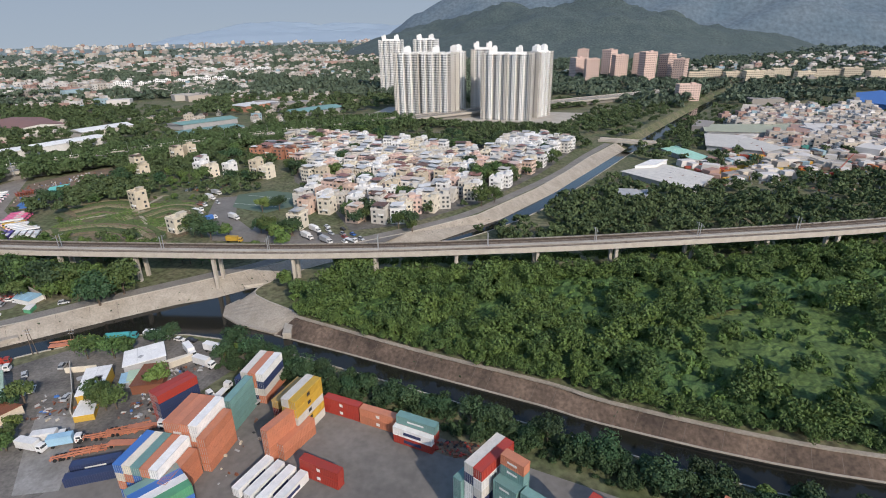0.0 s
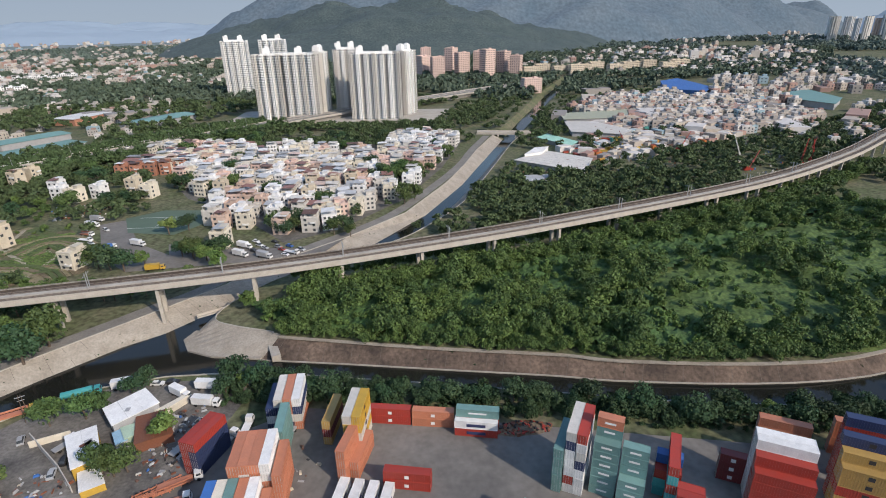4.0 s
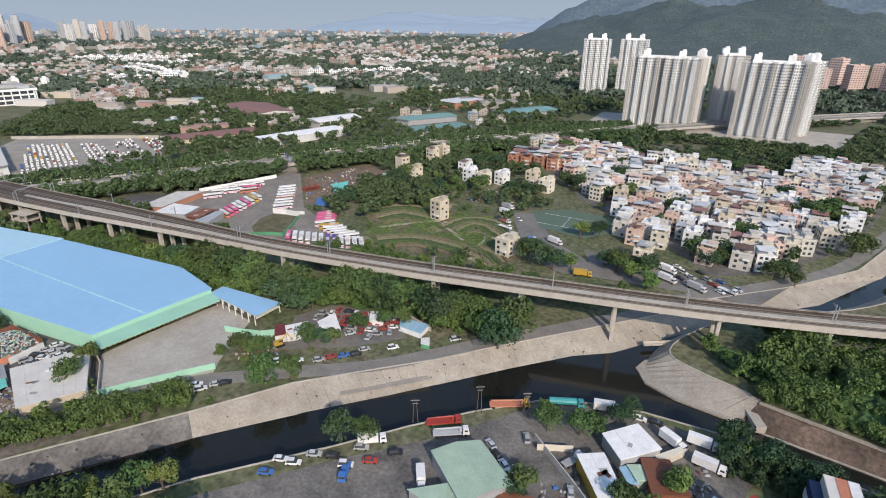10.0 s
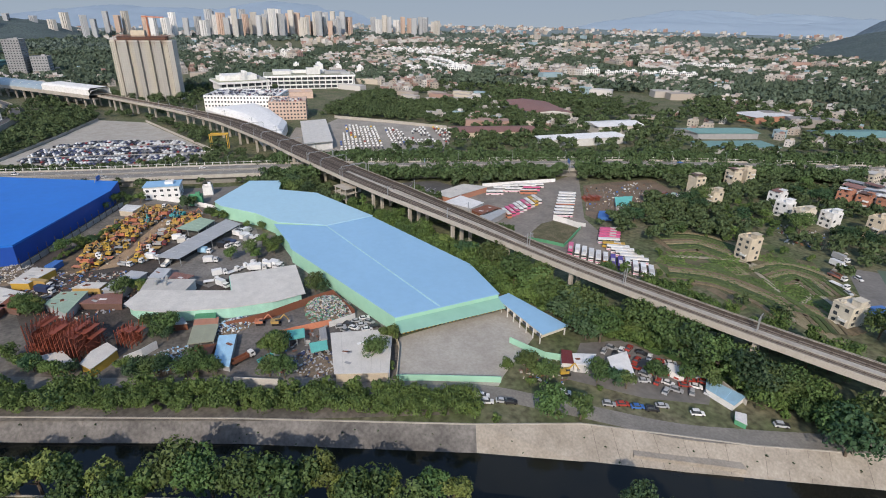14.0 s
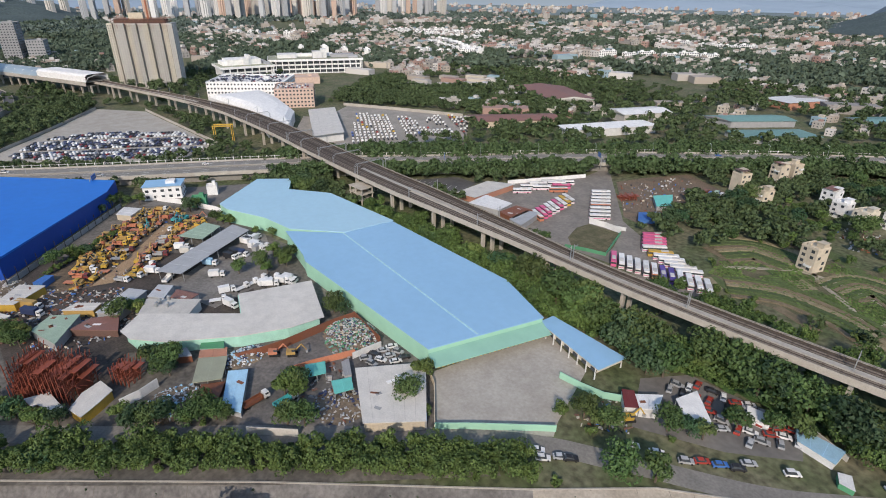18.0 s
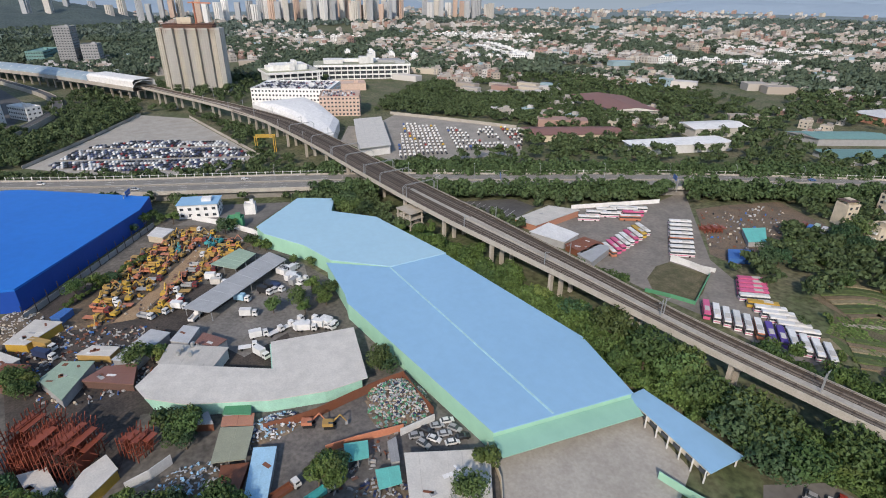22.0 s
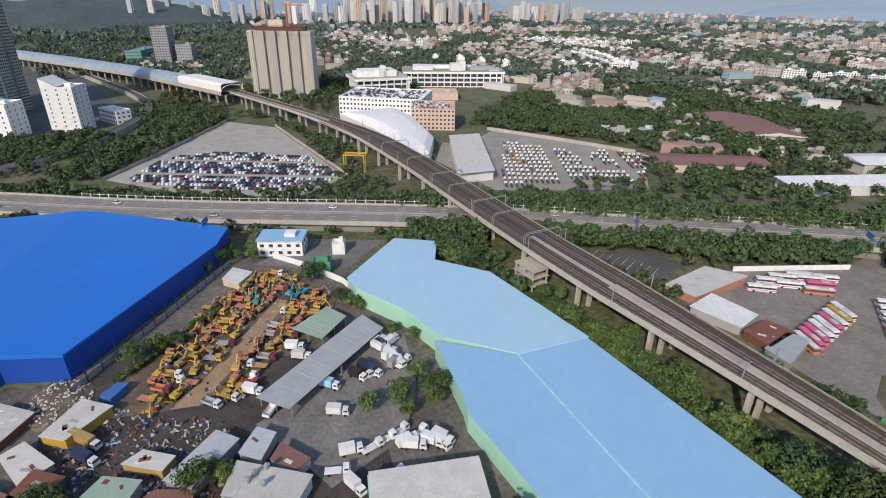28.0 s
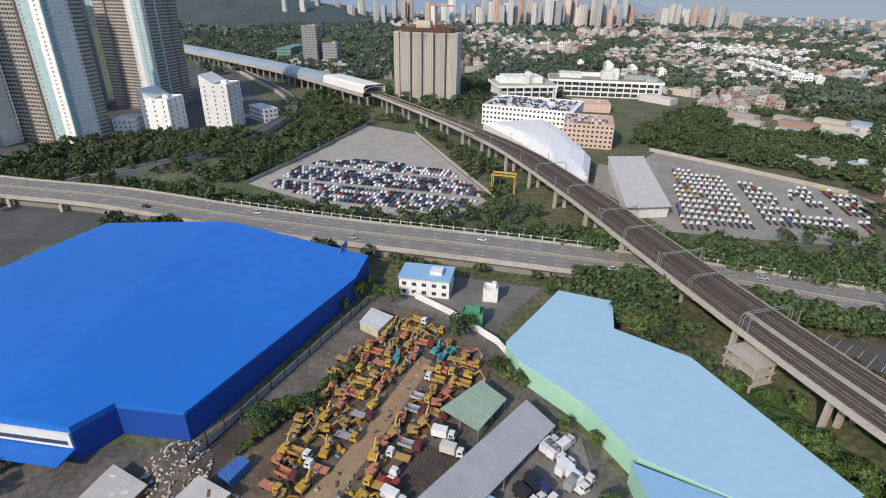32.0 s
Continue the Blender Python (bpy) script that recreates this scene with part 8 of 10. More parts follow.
def wall_run(pts, h, m, name, label, t=0.25):
    root = thing(name, label, "wall", kind="structure")
    for a, b in zip(pts, pts[1:]):
        part("wall_panel", Shape().box((a[0] + b[0]) / 2, (a[1] + b[1]) / 2, GZ, math.dist(a, b) + t, t, h, math.degrees(math.atan2(b[1] - a[1], b[0] - a[0]))).mesh("wall_panel", m), root)


wall_run([(-236.8, 46.6), (-235.1, 54.7), (-234.3, 62.0), (-235.0, 74.5), (-235.3, 83.3), (-234.7, 92.1)], 3.4, paint("rust", "sheet"), "wall_rust", "tall rusty sheet steel wall of the scrap yard")
wall_run([(-234.7, 92.1), (-225.8, 91.3), (-215.4, 91.0)], 3.2, paint("rust", "sheet"), "wall_rust", "rusty sheet steel wall round the heap")
wall_run([(-219.9, 58.4), (-218.6, 66.2), (-214.9, 80.2)], 2.6, paint("orange", "sheet"), "wall_rust", "orange-red rusty barrier across the scrap yard")
wall_run([(-213.7, 78.7), (-213.3, 90.0)], 2.6, paint("white", "sheet"), "wall_white", "white sheet wall behind the crammed cars")
wall_run([(-202.0, 37.1), (-192.0, 48.1)], 2.8, paint("pale", "sheet"), "wall_grey", "pale sheet fence along the road")
wall_run([(-170.1, 80.6), (-163.7, 88.8), (-147.5, 107.7)], 2.4, mint, "wall_mint", "mint green gate wall of the depot forecourt")
wall_run([(-238.1, 242.3), (-229.2, 244.2), (-219.3, 244.4)], 3.2, paint("white", "sheet"), "wall_white", "white sheet hoarding by the coach park")
wall_run([(-226.5, 207.6), (-217.3, 212.3), (-208.2, 215.6), (-218.8, 243.5)], 1.8, paint("green", "sheet"), "wall_green", "green mesh fence round the rough patch")
wall_run([(-236.1, 11.1), (-237.0, 16.8), (-239.4, 22.3)], 3.4, paint("white", "sheet"), "wall_white", "white gate wall beside the steel frames")
wall_run([(-162.4, 127.3), (-154.8, 128.5), (-147.5, 130.4), (-142.2, 134.4)], 2.6, mint, "wall_mint", "mint green wall behind the scrapped cars")
wall_run([(-198.9, 97.7), (-184.8, 92.0), (-170.1, 80.6)], 2.0, paint("tan", "wall"), "wall_tan", "low wall beside the forecourt")
wall_run([(-416.8, 64.4), (-400.3, 75.8), (-378.7, 86.9), (-349.9, 92.0)], 3.0, paint("white", "sheet"), "wall_white", "white hoarding between office and excavator yard")
wall_run([(-37.0, 122.3), (-21.9, 108.4), (-14.8, 100.6)], 2.2, paint("pale", "wall"), "wall_pale", "low pale wall across the repair yard")
wall_run([(-35.2, 118.5), (-25.9, 122.1)], 2.2, paint("cream", "wall"), "wall_pale", "low cream wall at the repair yard gate")
wall_run([(-580.0, -14.1), (-651.1, 32.5), (-733.7, 81.8)], 2.4, pale_conc, "wall_lot", "pale concrete wall round the car lot")
wall_run([(-695.8, 120.0), (-599.3, 128.3), (-522.6, 135.3)], 2.4, pale_conc, "wall_lot", "pale concrete wall round the car lot")
wall_run([(-603.3, 295.5), (-547.1, 329.3), (-484.8, 363.2)], 3.0, pale_conc, "wall_lot", "pale concrete wall round the lorry lot")
wall_run([(-238.9, 245.2), (-225.5, 246.1), (-219.4, 249.0)], 2.2, paint("white", "wall"), "wall_white", "white wall in the coach park")
wall_run([(-312.1, 253.3), (-289.4, 305.3)], 2.6, paint("white", "wall"), "wall_white", "white wall along the coach park")
wall_run([(-105.8, 168.1), (-90.2, 162.0)], 2.0, paint("pale", "wall"), "wall_pale", "low pale wall by the riverside road")
office = block(-423.0, 70.8, 21, 13, 7.2, 66, "white", 2, "white two-storey site office with a pale blue roof", "site_office")
part("roof_cover", Shape().box(0, 0, 8.15, 22, 14, 0.25).mesh("roof_cover", light_blue), office, "pale blue roof cover")
block(-409.3, 94.6, 6, 5, 5.5, 66, "white", 2, "small white site hut", "site_hut", wins=False)
block(-394.0, 82.2, 8, 6, 5, 66, "green", 1, "dark green site store", "site_hut", wins=False)
stair = thing("stair_tower", "unfinished concrete stair structure beside the viaduct", "structure", pose(-341.6, 159.8, GZ, 0, 0, 5))
for zz in (3.2, 6.8, 10.2):
    part("landing", Shape().box(0, 0, zz, 13, 9, 0.35).mesh("landing", deck_conc), stair)
for a in (-5.6, 0, 5.6):
    for b in (-3.8, 3.8):
        part("column", Shape().box(a, b, 0, 0.6, 0.6, 10.2).mesh("column", deck_conc), stair)
for zz, sg in ((0, 1), (3.4, -1), (7.0, 1)):
    fl_ = Shape()
    for q in range(10):
        fl_.box(sg * (-4 + q * 0.8), -2 * sg, zz + q * 0.33, 0.85, 2.2, 0.4)
    part("stair_flight", fl_.mesh("stair_flight", deck_conc), stair)
gan = thing("yellow_gantry", "yellow steel lifting gantry beneath the viaduct", "gantry crane", pose(-528.4, 142.5, GZ, 0, 0, 60))
for a in (-7, 7):
    for b in (-3, 3):
        part("leg", Shape().box(a, b, 0, 0.5, 0.5, 13).mesh("leg", paint("yellow")), gan)
for b in (-3, 3):
    part("beam", Shape().box(0, b, 13, 15, 0.8, 1.0).mesh("beam", paint("yellow")), gan)
for (x, y), hh in zip([(-55.8, 125.6), (15.1, 146.6), (-72.0, 113.7)] + [(-42.1, 130.0)], (11, 8, 9, 10)):
    pl = thing("utility_pole", "double wooden utility pole with crossbars by the river", "utility pole", pose(x, y, GZ, 0, 0, 30))
    part("pole", Shape().tube((-0.8, 0, 0), (-0.3, 0, hh), 0.14, 0.1, 6).tube((0.8, 0, 0), (0.3, 0, hh), 0.14, 0.1, 6).mesh("pole", trunk_mat), pl)
    part("crossbar", Shape().box(0, 0, hh - 0.8, 2.6, 0.15, 0.2).box(0, 0, hh - 2, 1.8, 0.12, 0.16).mesh("crossbar", galv), pl)
# crane booms beyond the viaduct
for (x, y), c, hh, lean in zip([(319.5, 433.9), (350.0, 390.9), (339.2, 365.8), (388.4, 375.2), (406.4, 384.9), (410.3, 396.2), (287.8, 475.3)], ("red", "white", "red", "red", "red", "red", "red"), (16, 22, 14, 20, 18, 15, 12), (12, -14, 10, 4, -5, 8, -8)):
    cr = thing("mobile_crane", f"{c} lattice crane boom standing in a machine yard", "crane", pose(x, y, GZ))
    bm_ = Shape()
    for a, b in ((-0.5, -0.5), (0.5, -0.5), (0.5, 0.5), (-0.5, 0.5)):
        bm_.tube((a, b, 1), (lean + a * 0.3, lean * 0.5 + b * 0.3, hh), 0.16, 0.1, 4)
    for k in range(9):
        t, t2 = k / 9, (k + 1) / 9
        bm_.tube((lean * t - 0.5, lean * t * 0.5, 1 + t * (hh - 1)), (lean * t2 + 0.5, lean * t2 * 0.5, 1 + t2 * (hh - 1)), 0.09, n=4)
    part("boom", bm_.mesh("boom", paint(c)), cr)
    part("carrier", Shape().box(0, 0, 0.3, 7, 2.6, 1.4).box(-1, 0, 1.7, 3, 2.4, 1.3).mesh("carrier", paint(c)), cr)
# garden plots and drills in the fields
plots = [(-161.3, 232.2), (-170.3, 261.4), (-168.9, 283.5), (-117.4, 297.5), (-97.0, 271.8), (-89.7, 235.0)]
random.seed(4)
crop = mat("crop_rows", (0.07, 0.12, 0.03), 0.9, other=(0.12, 0.14, 0.05), scale=0.6, fine=0.4, isl=0.4)
rows_s = Shape()
for i in range(70):
    x0, y0 = random.uniform(min(p[0] for p in plots), max(p[0] for p in plots)), random.uniform(min(p[1] for p in plots), max(p[1] for p in plots))
    h = random.choice((-30, 60, -30, 10))
    for q in range(random.randint(4, 8)):
        x, y = x0 - math.sin(radians(h)) * q * 1.8, y0 + math.cos(radians(h)) * q * 1.8
        if inside(x, y, plots):
            for sgm in range(5):
                rows_s.box(x + math.cos(radians(h)) * (sgm - 2) * 2.1, y + math.sin(radians(h)) * (sgm - 2) * 2.1, GZ, 2.0, random.uniform(0.5, 0.9), random.uniform(0.25, 0.7), h + random.uniform(-5, 5), taper=0.5)
tagged(new("crop_rows", rows_s.mesh("crop_rows", crop)), "rows of green vegetables in small plots", "crops", kind="stuff")

# Trees ------------------------------------------------------------------------------------------------------------------
rng = np.random.default_rng(12)


def crown_arrays(R, H, blobs, leaves, size, base):
    """Leaf clumps as small bent cards scattered over overlapping lobes of a crown; returns vertices and triangles."""
    vs = []
    for b in range(blobs):
        t = rng.uniform(0, 6.283)
        r = R * 0.62 * math.sqrt(rng.uniform(0, 1))
        z = base + H * rng.uniform(0.22, 0.8) * (1 - 0.35 * (r / R) ** 2)
        c = np.array([r * math.cos(t), r * math.sin(t), z])
        br = R * rng.uniform(0.28, 0.5)
        d = rng.normal(size=(leaves, 3))
        d[:, 2] = np.abs(d[:, 2]) * 0.9 - 0.25
        d /= np.linalg.norm(d, axis=1)[:, None]
        p = c + d * br * rng.uniform(0.7, 1.06, (leaves, 1)) * (1, 1, 0.85)
        n = d + rng.normal(scale=0.45, size=(leaves, 3))
        n /= np.linalg.norm(n, axis=1)[:, None]
        u = np.cross(n, rng.normal(size=(leaves, 3)))
        u /= np.linalg.norm(u, axis=1)[:, None]
        w = np.cross(n, u)
        s = size * rng.uniform(0.6, 1.3, (leaves, 1))
        vs.append(np.stack([p - u * s, p + u * s * 0.6 - w * s * 0.8, p + u * s * 0.6 + w * s * 0.8], 1).reshape(-1, 3))
    v = np.concatenate(vs)
    return v, np.arange(len(v)).reshape(-1, 3)


def array_mesh(name, v, q, material):
    me = bpy.data.meshes.new(name)
    me.vertices.add(len(v))
    me.vertices.foreach_set("co", np.ascontiguousarray(v, dtype=np.float32).ravel())
    me.loops.add(len(q) * 3)
    me.loops.foreach_set("vertex_index", np.ascontiguousarray(q, dtype=np.int32).ravel())
    me.polygons.add(len(q))
    me.polygons.foreach_set("loop_start", np.arange(len(q), dtype=np.int32) * 3)
    me.materials.append(material)
    me.update(calc_edges=True)
    return me


def trunk_shape(R, H, base):
    s = Shape().tube((0, 0, -0.2), (0.15, 0.1, base + H * 0.35), 0.32, 0.2, 7)
    for k in range(5):
        t = k * 1.26 + 0.4
        s.tube((0.1, 0.1, base + H * (0.05 + 0.06 * k)), (math.cos(t) * R * 0.55, math.sin(t) * R * 0.55, base + H * 0.5), 0.15, 0.05, 5)
    return s


TREES = []
for k, (R, H, base, lm) in enumerate(((4.2, 6.0, 2.0, leaf_a), (5.0, 6.5, 2.2, leaf_b), (3.4, 5.5, 1.8, leaf_a), (5.6, 7.5, 2.4, leaf_a), (4.6, 6.2, 2.0, leaf_c), (2.6, 4.0, 1.2, leaf_b), (6.2, 7.0, 2.6, leaf_b), (2.2, 2.6, 0.4, leaf_c))):
    v, q = crown_arrays(R, H, 14 + 2 * k % 7, 72, 0.44, base)
    TREES.append((array_mesh("crown", v, q, lm), trunk_shape(R, H, base).mesh("trunk", trunk_mat), R, v, q))
TREE_WORD = ["mid-green", "dark green", "mid-green", "broad green", "bright green", "small dark", "broad dark", "bushy green"]


def tree(x, y, k, sc=1.0, where="on the ground", z=GZ):
    cr, tk, R, *_ = TREES[k]
    root = thing("tree", f"{TREE_WORD[k]} leafy tree {where}", "tree", pose(x, y, z, 0, 0, (x * 37 + y * 17) % 360) @ Matrix.Diagonal((sc, sc, sc, 1)), group="trees")
    part("trunk", tk, root)
    part("crown", cr, root)


random.seed(33)


def belt(line, width, step, kinds, where, lo=0.8, hi=1.25, check=True):
    for x, y, h in along(line, step):
        o = random.uniform(-width, width)
        x2, y2 = x - math.sin(radians(h)) * o + random.uniform(-1, 1), y + math.cos(radians(h)) * o
        if not check or free(x2, y2):
            tree(x2, y2, random.choice(kinds), random.uniform(lo, hi), where)


def grove(pts, kinds, where, lo=0.8, hi=1.3):
    for x, y in pts:
        tree(x, y, random.choice(kinds), random.uniform(lo, hi), where)


south_line = [(14, 138), (32, 139), (75, 130), (132, 117.5), (160, 111), (196, 106), (232, 104), (262, 110)]
belt([(x, y - 2.5) for x, y in south_line], 3.0, 4.8, (1, 6, 6, 1, 5), "in the hedge between yard and river", 0.6, 0.92, False)
belt(south_line, 2.0, 14, (5, 7), "in the hedge between yard and river", 0.8, 1.1, False)
belt([(-222, -62), (-200, -34), (-160, 14), (-130, 50), (-116, 66)], 5.0, 5.6, (3, 4, 4, 0, 3), "on the southern river bank", 1.05, 1.5, False)
belt([(-212, -75), (-180, -38), (-150, 0), (-120, 36), (-104, 52)], 5.0, 7.5, (3, 4, 0, 4), "on the southern river bank", 1.1, 1.6, False)
belt([(-170, 192), (-100, 200), (-60, 208), (-20, 222)], 6, 6, (0, 1, 3, 2), "north of the viaduct", 0.7, 1.1)
belt([(-400, 80), (-370, 70), (-345, 60)], 4, 5, (0, 1, 3), "by the excavator yard", 0.7, 1.1)
grove([(-34.7, 127.4), (-36.7, 132.4), (-12.8, 144.2), (-16.1, 139.6), (-6.4, 104.9), (-10.2, 106.5), (-3.5, 106.1), (20.1, 139.9), (15.8, 142.3), (23.6, 138.8), (-81.4, 100.5), (-88.5, 98.0), (-25.4, 129.5), (-21.3, 131.1), (2.4, 117.7), (-34.5, 102.6), (-36.7, 99.6)], (0, 1, 3, 4), "among the repair shops", 0.8, 1.2)
grove([(-23.5, 87.6), (-24.6, 83.0), (-24.2, 79.0), (-25.3, 74.9), (-24.9, 71.2), (-26.5, 91.8), (-20.5, 84.5), (-28.0, 77.0), (-21.5, 75.5)], (4, 0, 7, 4), "at the edge of the repair yard", 0.55, 0.85)
grove([(-122.5, 136.8), (-119.1, 138.5), (-141.6, 118.4), (-145.8, 118.5), (-138.0, 120.3), (-127.3, 133.5), (-114.7, 149.1), (-107.7, 157.7), (-101.6, 160.1), (-126.4, 107.5), (-119.4, 114.4), (-65.8, 170.2), (-68.6, 168.9), (-63.1, 171.6)], (0, 1, 3), "by the riverside road", 0.8, 1.2)
grove([(-247.0, 25.7), (-246.7, 28.0), (-251.8, 23.5), (-210.2, 52.3), (-211.3, 54.5), (-211.8, 57.4), (-215.6, 29.1), (-213.3, 32.1), (-216.0, 25.6), (-222.3, 16.0), (-223.6, 12.9), (-221.1, 19.1), (-198.5, 47.9), (-184.6, 81.6), (-190.1, 90.8), (-291.7, 25.4), (-291.1, 29.0), (-291.0, 20.7), (-239.9, 90.4), (-243.4, 87.7), (-239.8, -4.8), (-241.3, -9.6)], (0, 1, 3, 4), "in the scrap yards", 0.7, 1.05)
grove([(-304.9, 89.0), (-299.4, 90.0), (-292.2, 89.8), (-297.0, 79.8), (-297.2, 94.4), (-290.2, 80.0), (-298.2, 70.0), (-358.7, 83.5), (-355.6, 85.8), (-361.9, 81.2), (-421.3, 49.5), (-428.5, 46.9), (-422.2, 41.3), (-416.0, 54.8), (-326.2, 97.4), (-333.7, 92.3), (-360.5, 20.9), (-359.3, 16.6), (-357.8, 13.2), (-414.3, 34.7), (-354.8, 6.7)], (0, 1, 3, 4), "between the sheds", 0.6, 1.0)
grove([(-374.9, 137.6), (-370.6, 140.8), (-366.3, 144.0), (-380.5, 137.8), (-378.4, 142.4)], (1, 0, 3), "growing against the pale blue roof", 1.2, 1.6)
grove([(-230.0, 9.9), (-225.2, 14.2), (-222.6, 18.2), (-219.8, 28.6), (-215.4, 32.2), (-211.0, 34.1), (-245.9, -10.2), (-250.3, -14.0), (-254.5, 24.1), (-249.3, 28.2), (-299.8, -12.5), (-296.1, -7.8), (-211.4, 55.7), (-207.8, 56.0), (-198.6, 48.0), (-194.4, 51.4), (-223.4, -10.1)] + [(-293.2, 25.7), (-289.2, 27.7), (-294.9, -13.2), (-291.7, -10.4), (-300.8, -15.5), (-245.7, 25.1), (-242.9, 26.7), (-252.0, 29.9)], (0, 3, 4, 1), "among the scrap yard sheds", 0.65, 0.95)
grove([(7.0, 284.9), (2.3, 280.2), (13.3, 281.2), (-25.4, 254.3), (-19.3, 251.2), (-32.3, 250.1), (72.4, 378.1), (77.2, 371.7), (66.3, 364.2), (-166.6, 430.7), (-156.4, 422.2), (-81.7, 379.2), (-76.8, 387.2), (-210.8, 275.3), (-207.0, 280.2), (-200.4, 328.9), (-189.9, 323.8), (-105.5, 349.5), (-115.3, 342.3)], (3, 6, 1, 0), "beside the village houses", 0.9, 1.4)

grove([(-141.5, 154.9), (-157.8, 162.8), (-150.0, 158.0), (-124.3, 168.7), (-112.5, 169.6), (-92.3, 168.3), (-83.9, 174.0), (-62.6, 162.5), (-59.7, 173.0), (-180.5, 164.9), (-135.0, 166.3), (-103.6, 169.0), (-89.0, 166.7), (-84.3, 171.1), (-117.4, 168.7), (-157.4, 155.8), (-171.4, 160.2), (-182.6, 162.1), (-193.3, 161.6), (-134.7, 169.0), (-145.8, 152.0), (-66.5, 165.1), (-208, 163), (-225, 162), (-243, 160)], (3, 6, 3, 4), "towering over the scrub beside the viaduct", 1.25, 1.75)
grove([(-75.0, 243.1), (-60.8, 238.1), (-31.3, 248.7), (-24.5, 246.1), (-19.1, 252.6), (-38.5, 252.4), (-47.6, 290.6), (-57.3, 286.8), (-137.8, 340.3), (-88.1, 383.5), (-79.4, 376.0), (-148.3, 401.0), (-164.2, 407.6), (-17.2, 236.1), (-166.2, 331.3), (-196.7, 339.2), (-68, 240), (-53, 243)], (3, 6, 1, 4), "between the viaduct and the village", 1.0, 1.5)
grove(VTREES, (3, 6, 1, 0), "in a gap between the village houses", 0.95, 1.5)


def wood(name, spots, templates, material, label, lo=0.8, hi=1.3):
    """A wood that nobody could count: many crowns in one object."""
    vv, qq, k = [], [], 0
    for x, y, z in spots:
        v, q = templates[int(rng.integers(len(templates)))]
        a, sc = rng.uniform(0, 6.283), rng.uniform(lo, hi)
        c, s = math.cos(a) * sc, math.sin(a) * sc
        vv.append(v @ np.array([[c, s, 0], [-s, c, 0], [0, 0, sc * rng.uniform(0.85, 1.15)]]) + (x, y, z))
        qq.append(q + k)
        k += len(v)
    ob = new(name, array_mesh(name, np.concatenate(vv), np.concatenate(qq), material))
    return tagged(ob, label, "trees", kind="stuff")


def scatter(area, gap, keep=0.9, patch=0.0, ok=None):
    xs, ys = [p[0] for p in area], [p[1] for p in area]
    out = []
    nx, ny = int((max(xs) - min(xs)) / gap), int((max(ys) - min(ys)) / gap)
    for i in range(nx + 1):
        for j in range(ny + 1):
            x, y = min(xs) + (i + random.uniform(-0.45, 0.45)) * gap, min(ys) + (j + random.uniform(-0.45, 0.45)) * gap
            if random.random() < keep and (not patch or noise.noise(Vector((x * patch, y * patch, 3.3))) > -0.12) and inside(x, y, area) and free(x, y):
                out.append((x, y, GZ - 0.3))
    return out


near_t = [crown_arrays(R, H, 16, 62, 0.46, 2.0) for R, H in ((4.2, 6), (5, 6.5), (5.6, 7.5), (6, 8.5), (3.6, 5.5), (2.8, 8.0))]
verge_t = [crown_arrays(R, H, 13, 36, 0.62, 2.0) for R, H in ((4.2, 6), (5, 6.5), (5.6, 7.5), (3.6, 5.5))]
wood_leaf = mat("wood_leaves", (0.098, 0.150, 0.038), 0.65, other=(0.045, 0.083, 0.028), scale=0.07, amount=0.9, fine=0.3, isl=0.3, spec=0.25)
island = [(4, 196), (22, 178), (50, 168), (85, 159), (127, 150), (190, 138), (228, 137), (266, 147), (306, 169), (340, 200), (358, 232), (362, 290), (330, 300), (300, 284), (165, 236), (82, 212)]
glade = [(178.4, 192.7), (251.2, 236.6), (324.1, 268.3), (354.8, 243.1), (344.4, 191.4), (295.3, 153.1), (240.2, 137.3), (201.5, 143.5), (175.3, 163.4)]


def bumpy(name, area, step, low, high, material, label, hole=None):
    """A lumpy sheet of creepers and low growth."""
    xs, ys = [p[0] for p in area], [p[1] for p in area]
    nx, ny = int((max(xs) - min(xs)) / step) + 1, int((max(ys) - min(ys)) / step) + 1
    sh, idx = Shape(), {}
    for j in range(ny):
        for i in range(nx):
            x, y = min(xs) + i * step, min(ys) + j * step
            if inside(x, y, area) and not (hole and inside(x, y, hole)):
                h = 0.5 + 0.5 * noise.noise(Vector((x * 0.07, y * 0.07, 1.0))) + 0.45 * noise.noise(Vector((x * 0.31, y * 0.31, 4.0))) + 0.3 * noise.noise(Vector((x * 0.9, y * 0.9, 8.0)))
                idx[i, j] = len(sh.v)
                sh.v.append((x + 0.4 * noise.noise(Vector((x, y, 2.0))), y, GZ + low + (high - low) * max(0, h)))
    for i, j in idx:
        if (i + 1, j) in idx and (i, j + 1) in idx and (i + 1, j + 1) in idx:
            sh.f.append((idx[i, j], idx[i + 1, j], idx[i + 1, j + 1], idx[i, j + 1]))
    return tagged(new(name, sh.mesh(name, material)), label, "undergrowth", kind="stuff")


creeper = mat("creeper_leaves", (0.062, 0.118, 0.034), 0.75, other=(0.034, 0.066, 0.022), scale=0.22, amount=0.95, fine=0.5, bump=0.6)
bumpy("island_creepers", island, 1.5, 0.3, 3.4, creeper, "tangled green creepers and scrub between the island trees", glade)
bumpy("glade_grass", glade, 1.8, 0.1, 1.9, mat("glade_leaves", (0.09, 0.14, 0.04), 0.8, other=(0.05, 0.085, 0.027), scale=0.09, amount=0.95, fine=0.45, bump=0.5), "rank bright green grass and weeds in the clearing")
bumpy("viaduct_creepers", [(-340, 146), (-190, 150), (-150, 160), (-66, 172), (-60, 186), (-130, 176), (-240, 168), (-340, 166)], 1.8, 0.0, 1.6, creeper, "tangled green creepers below the viaduct")
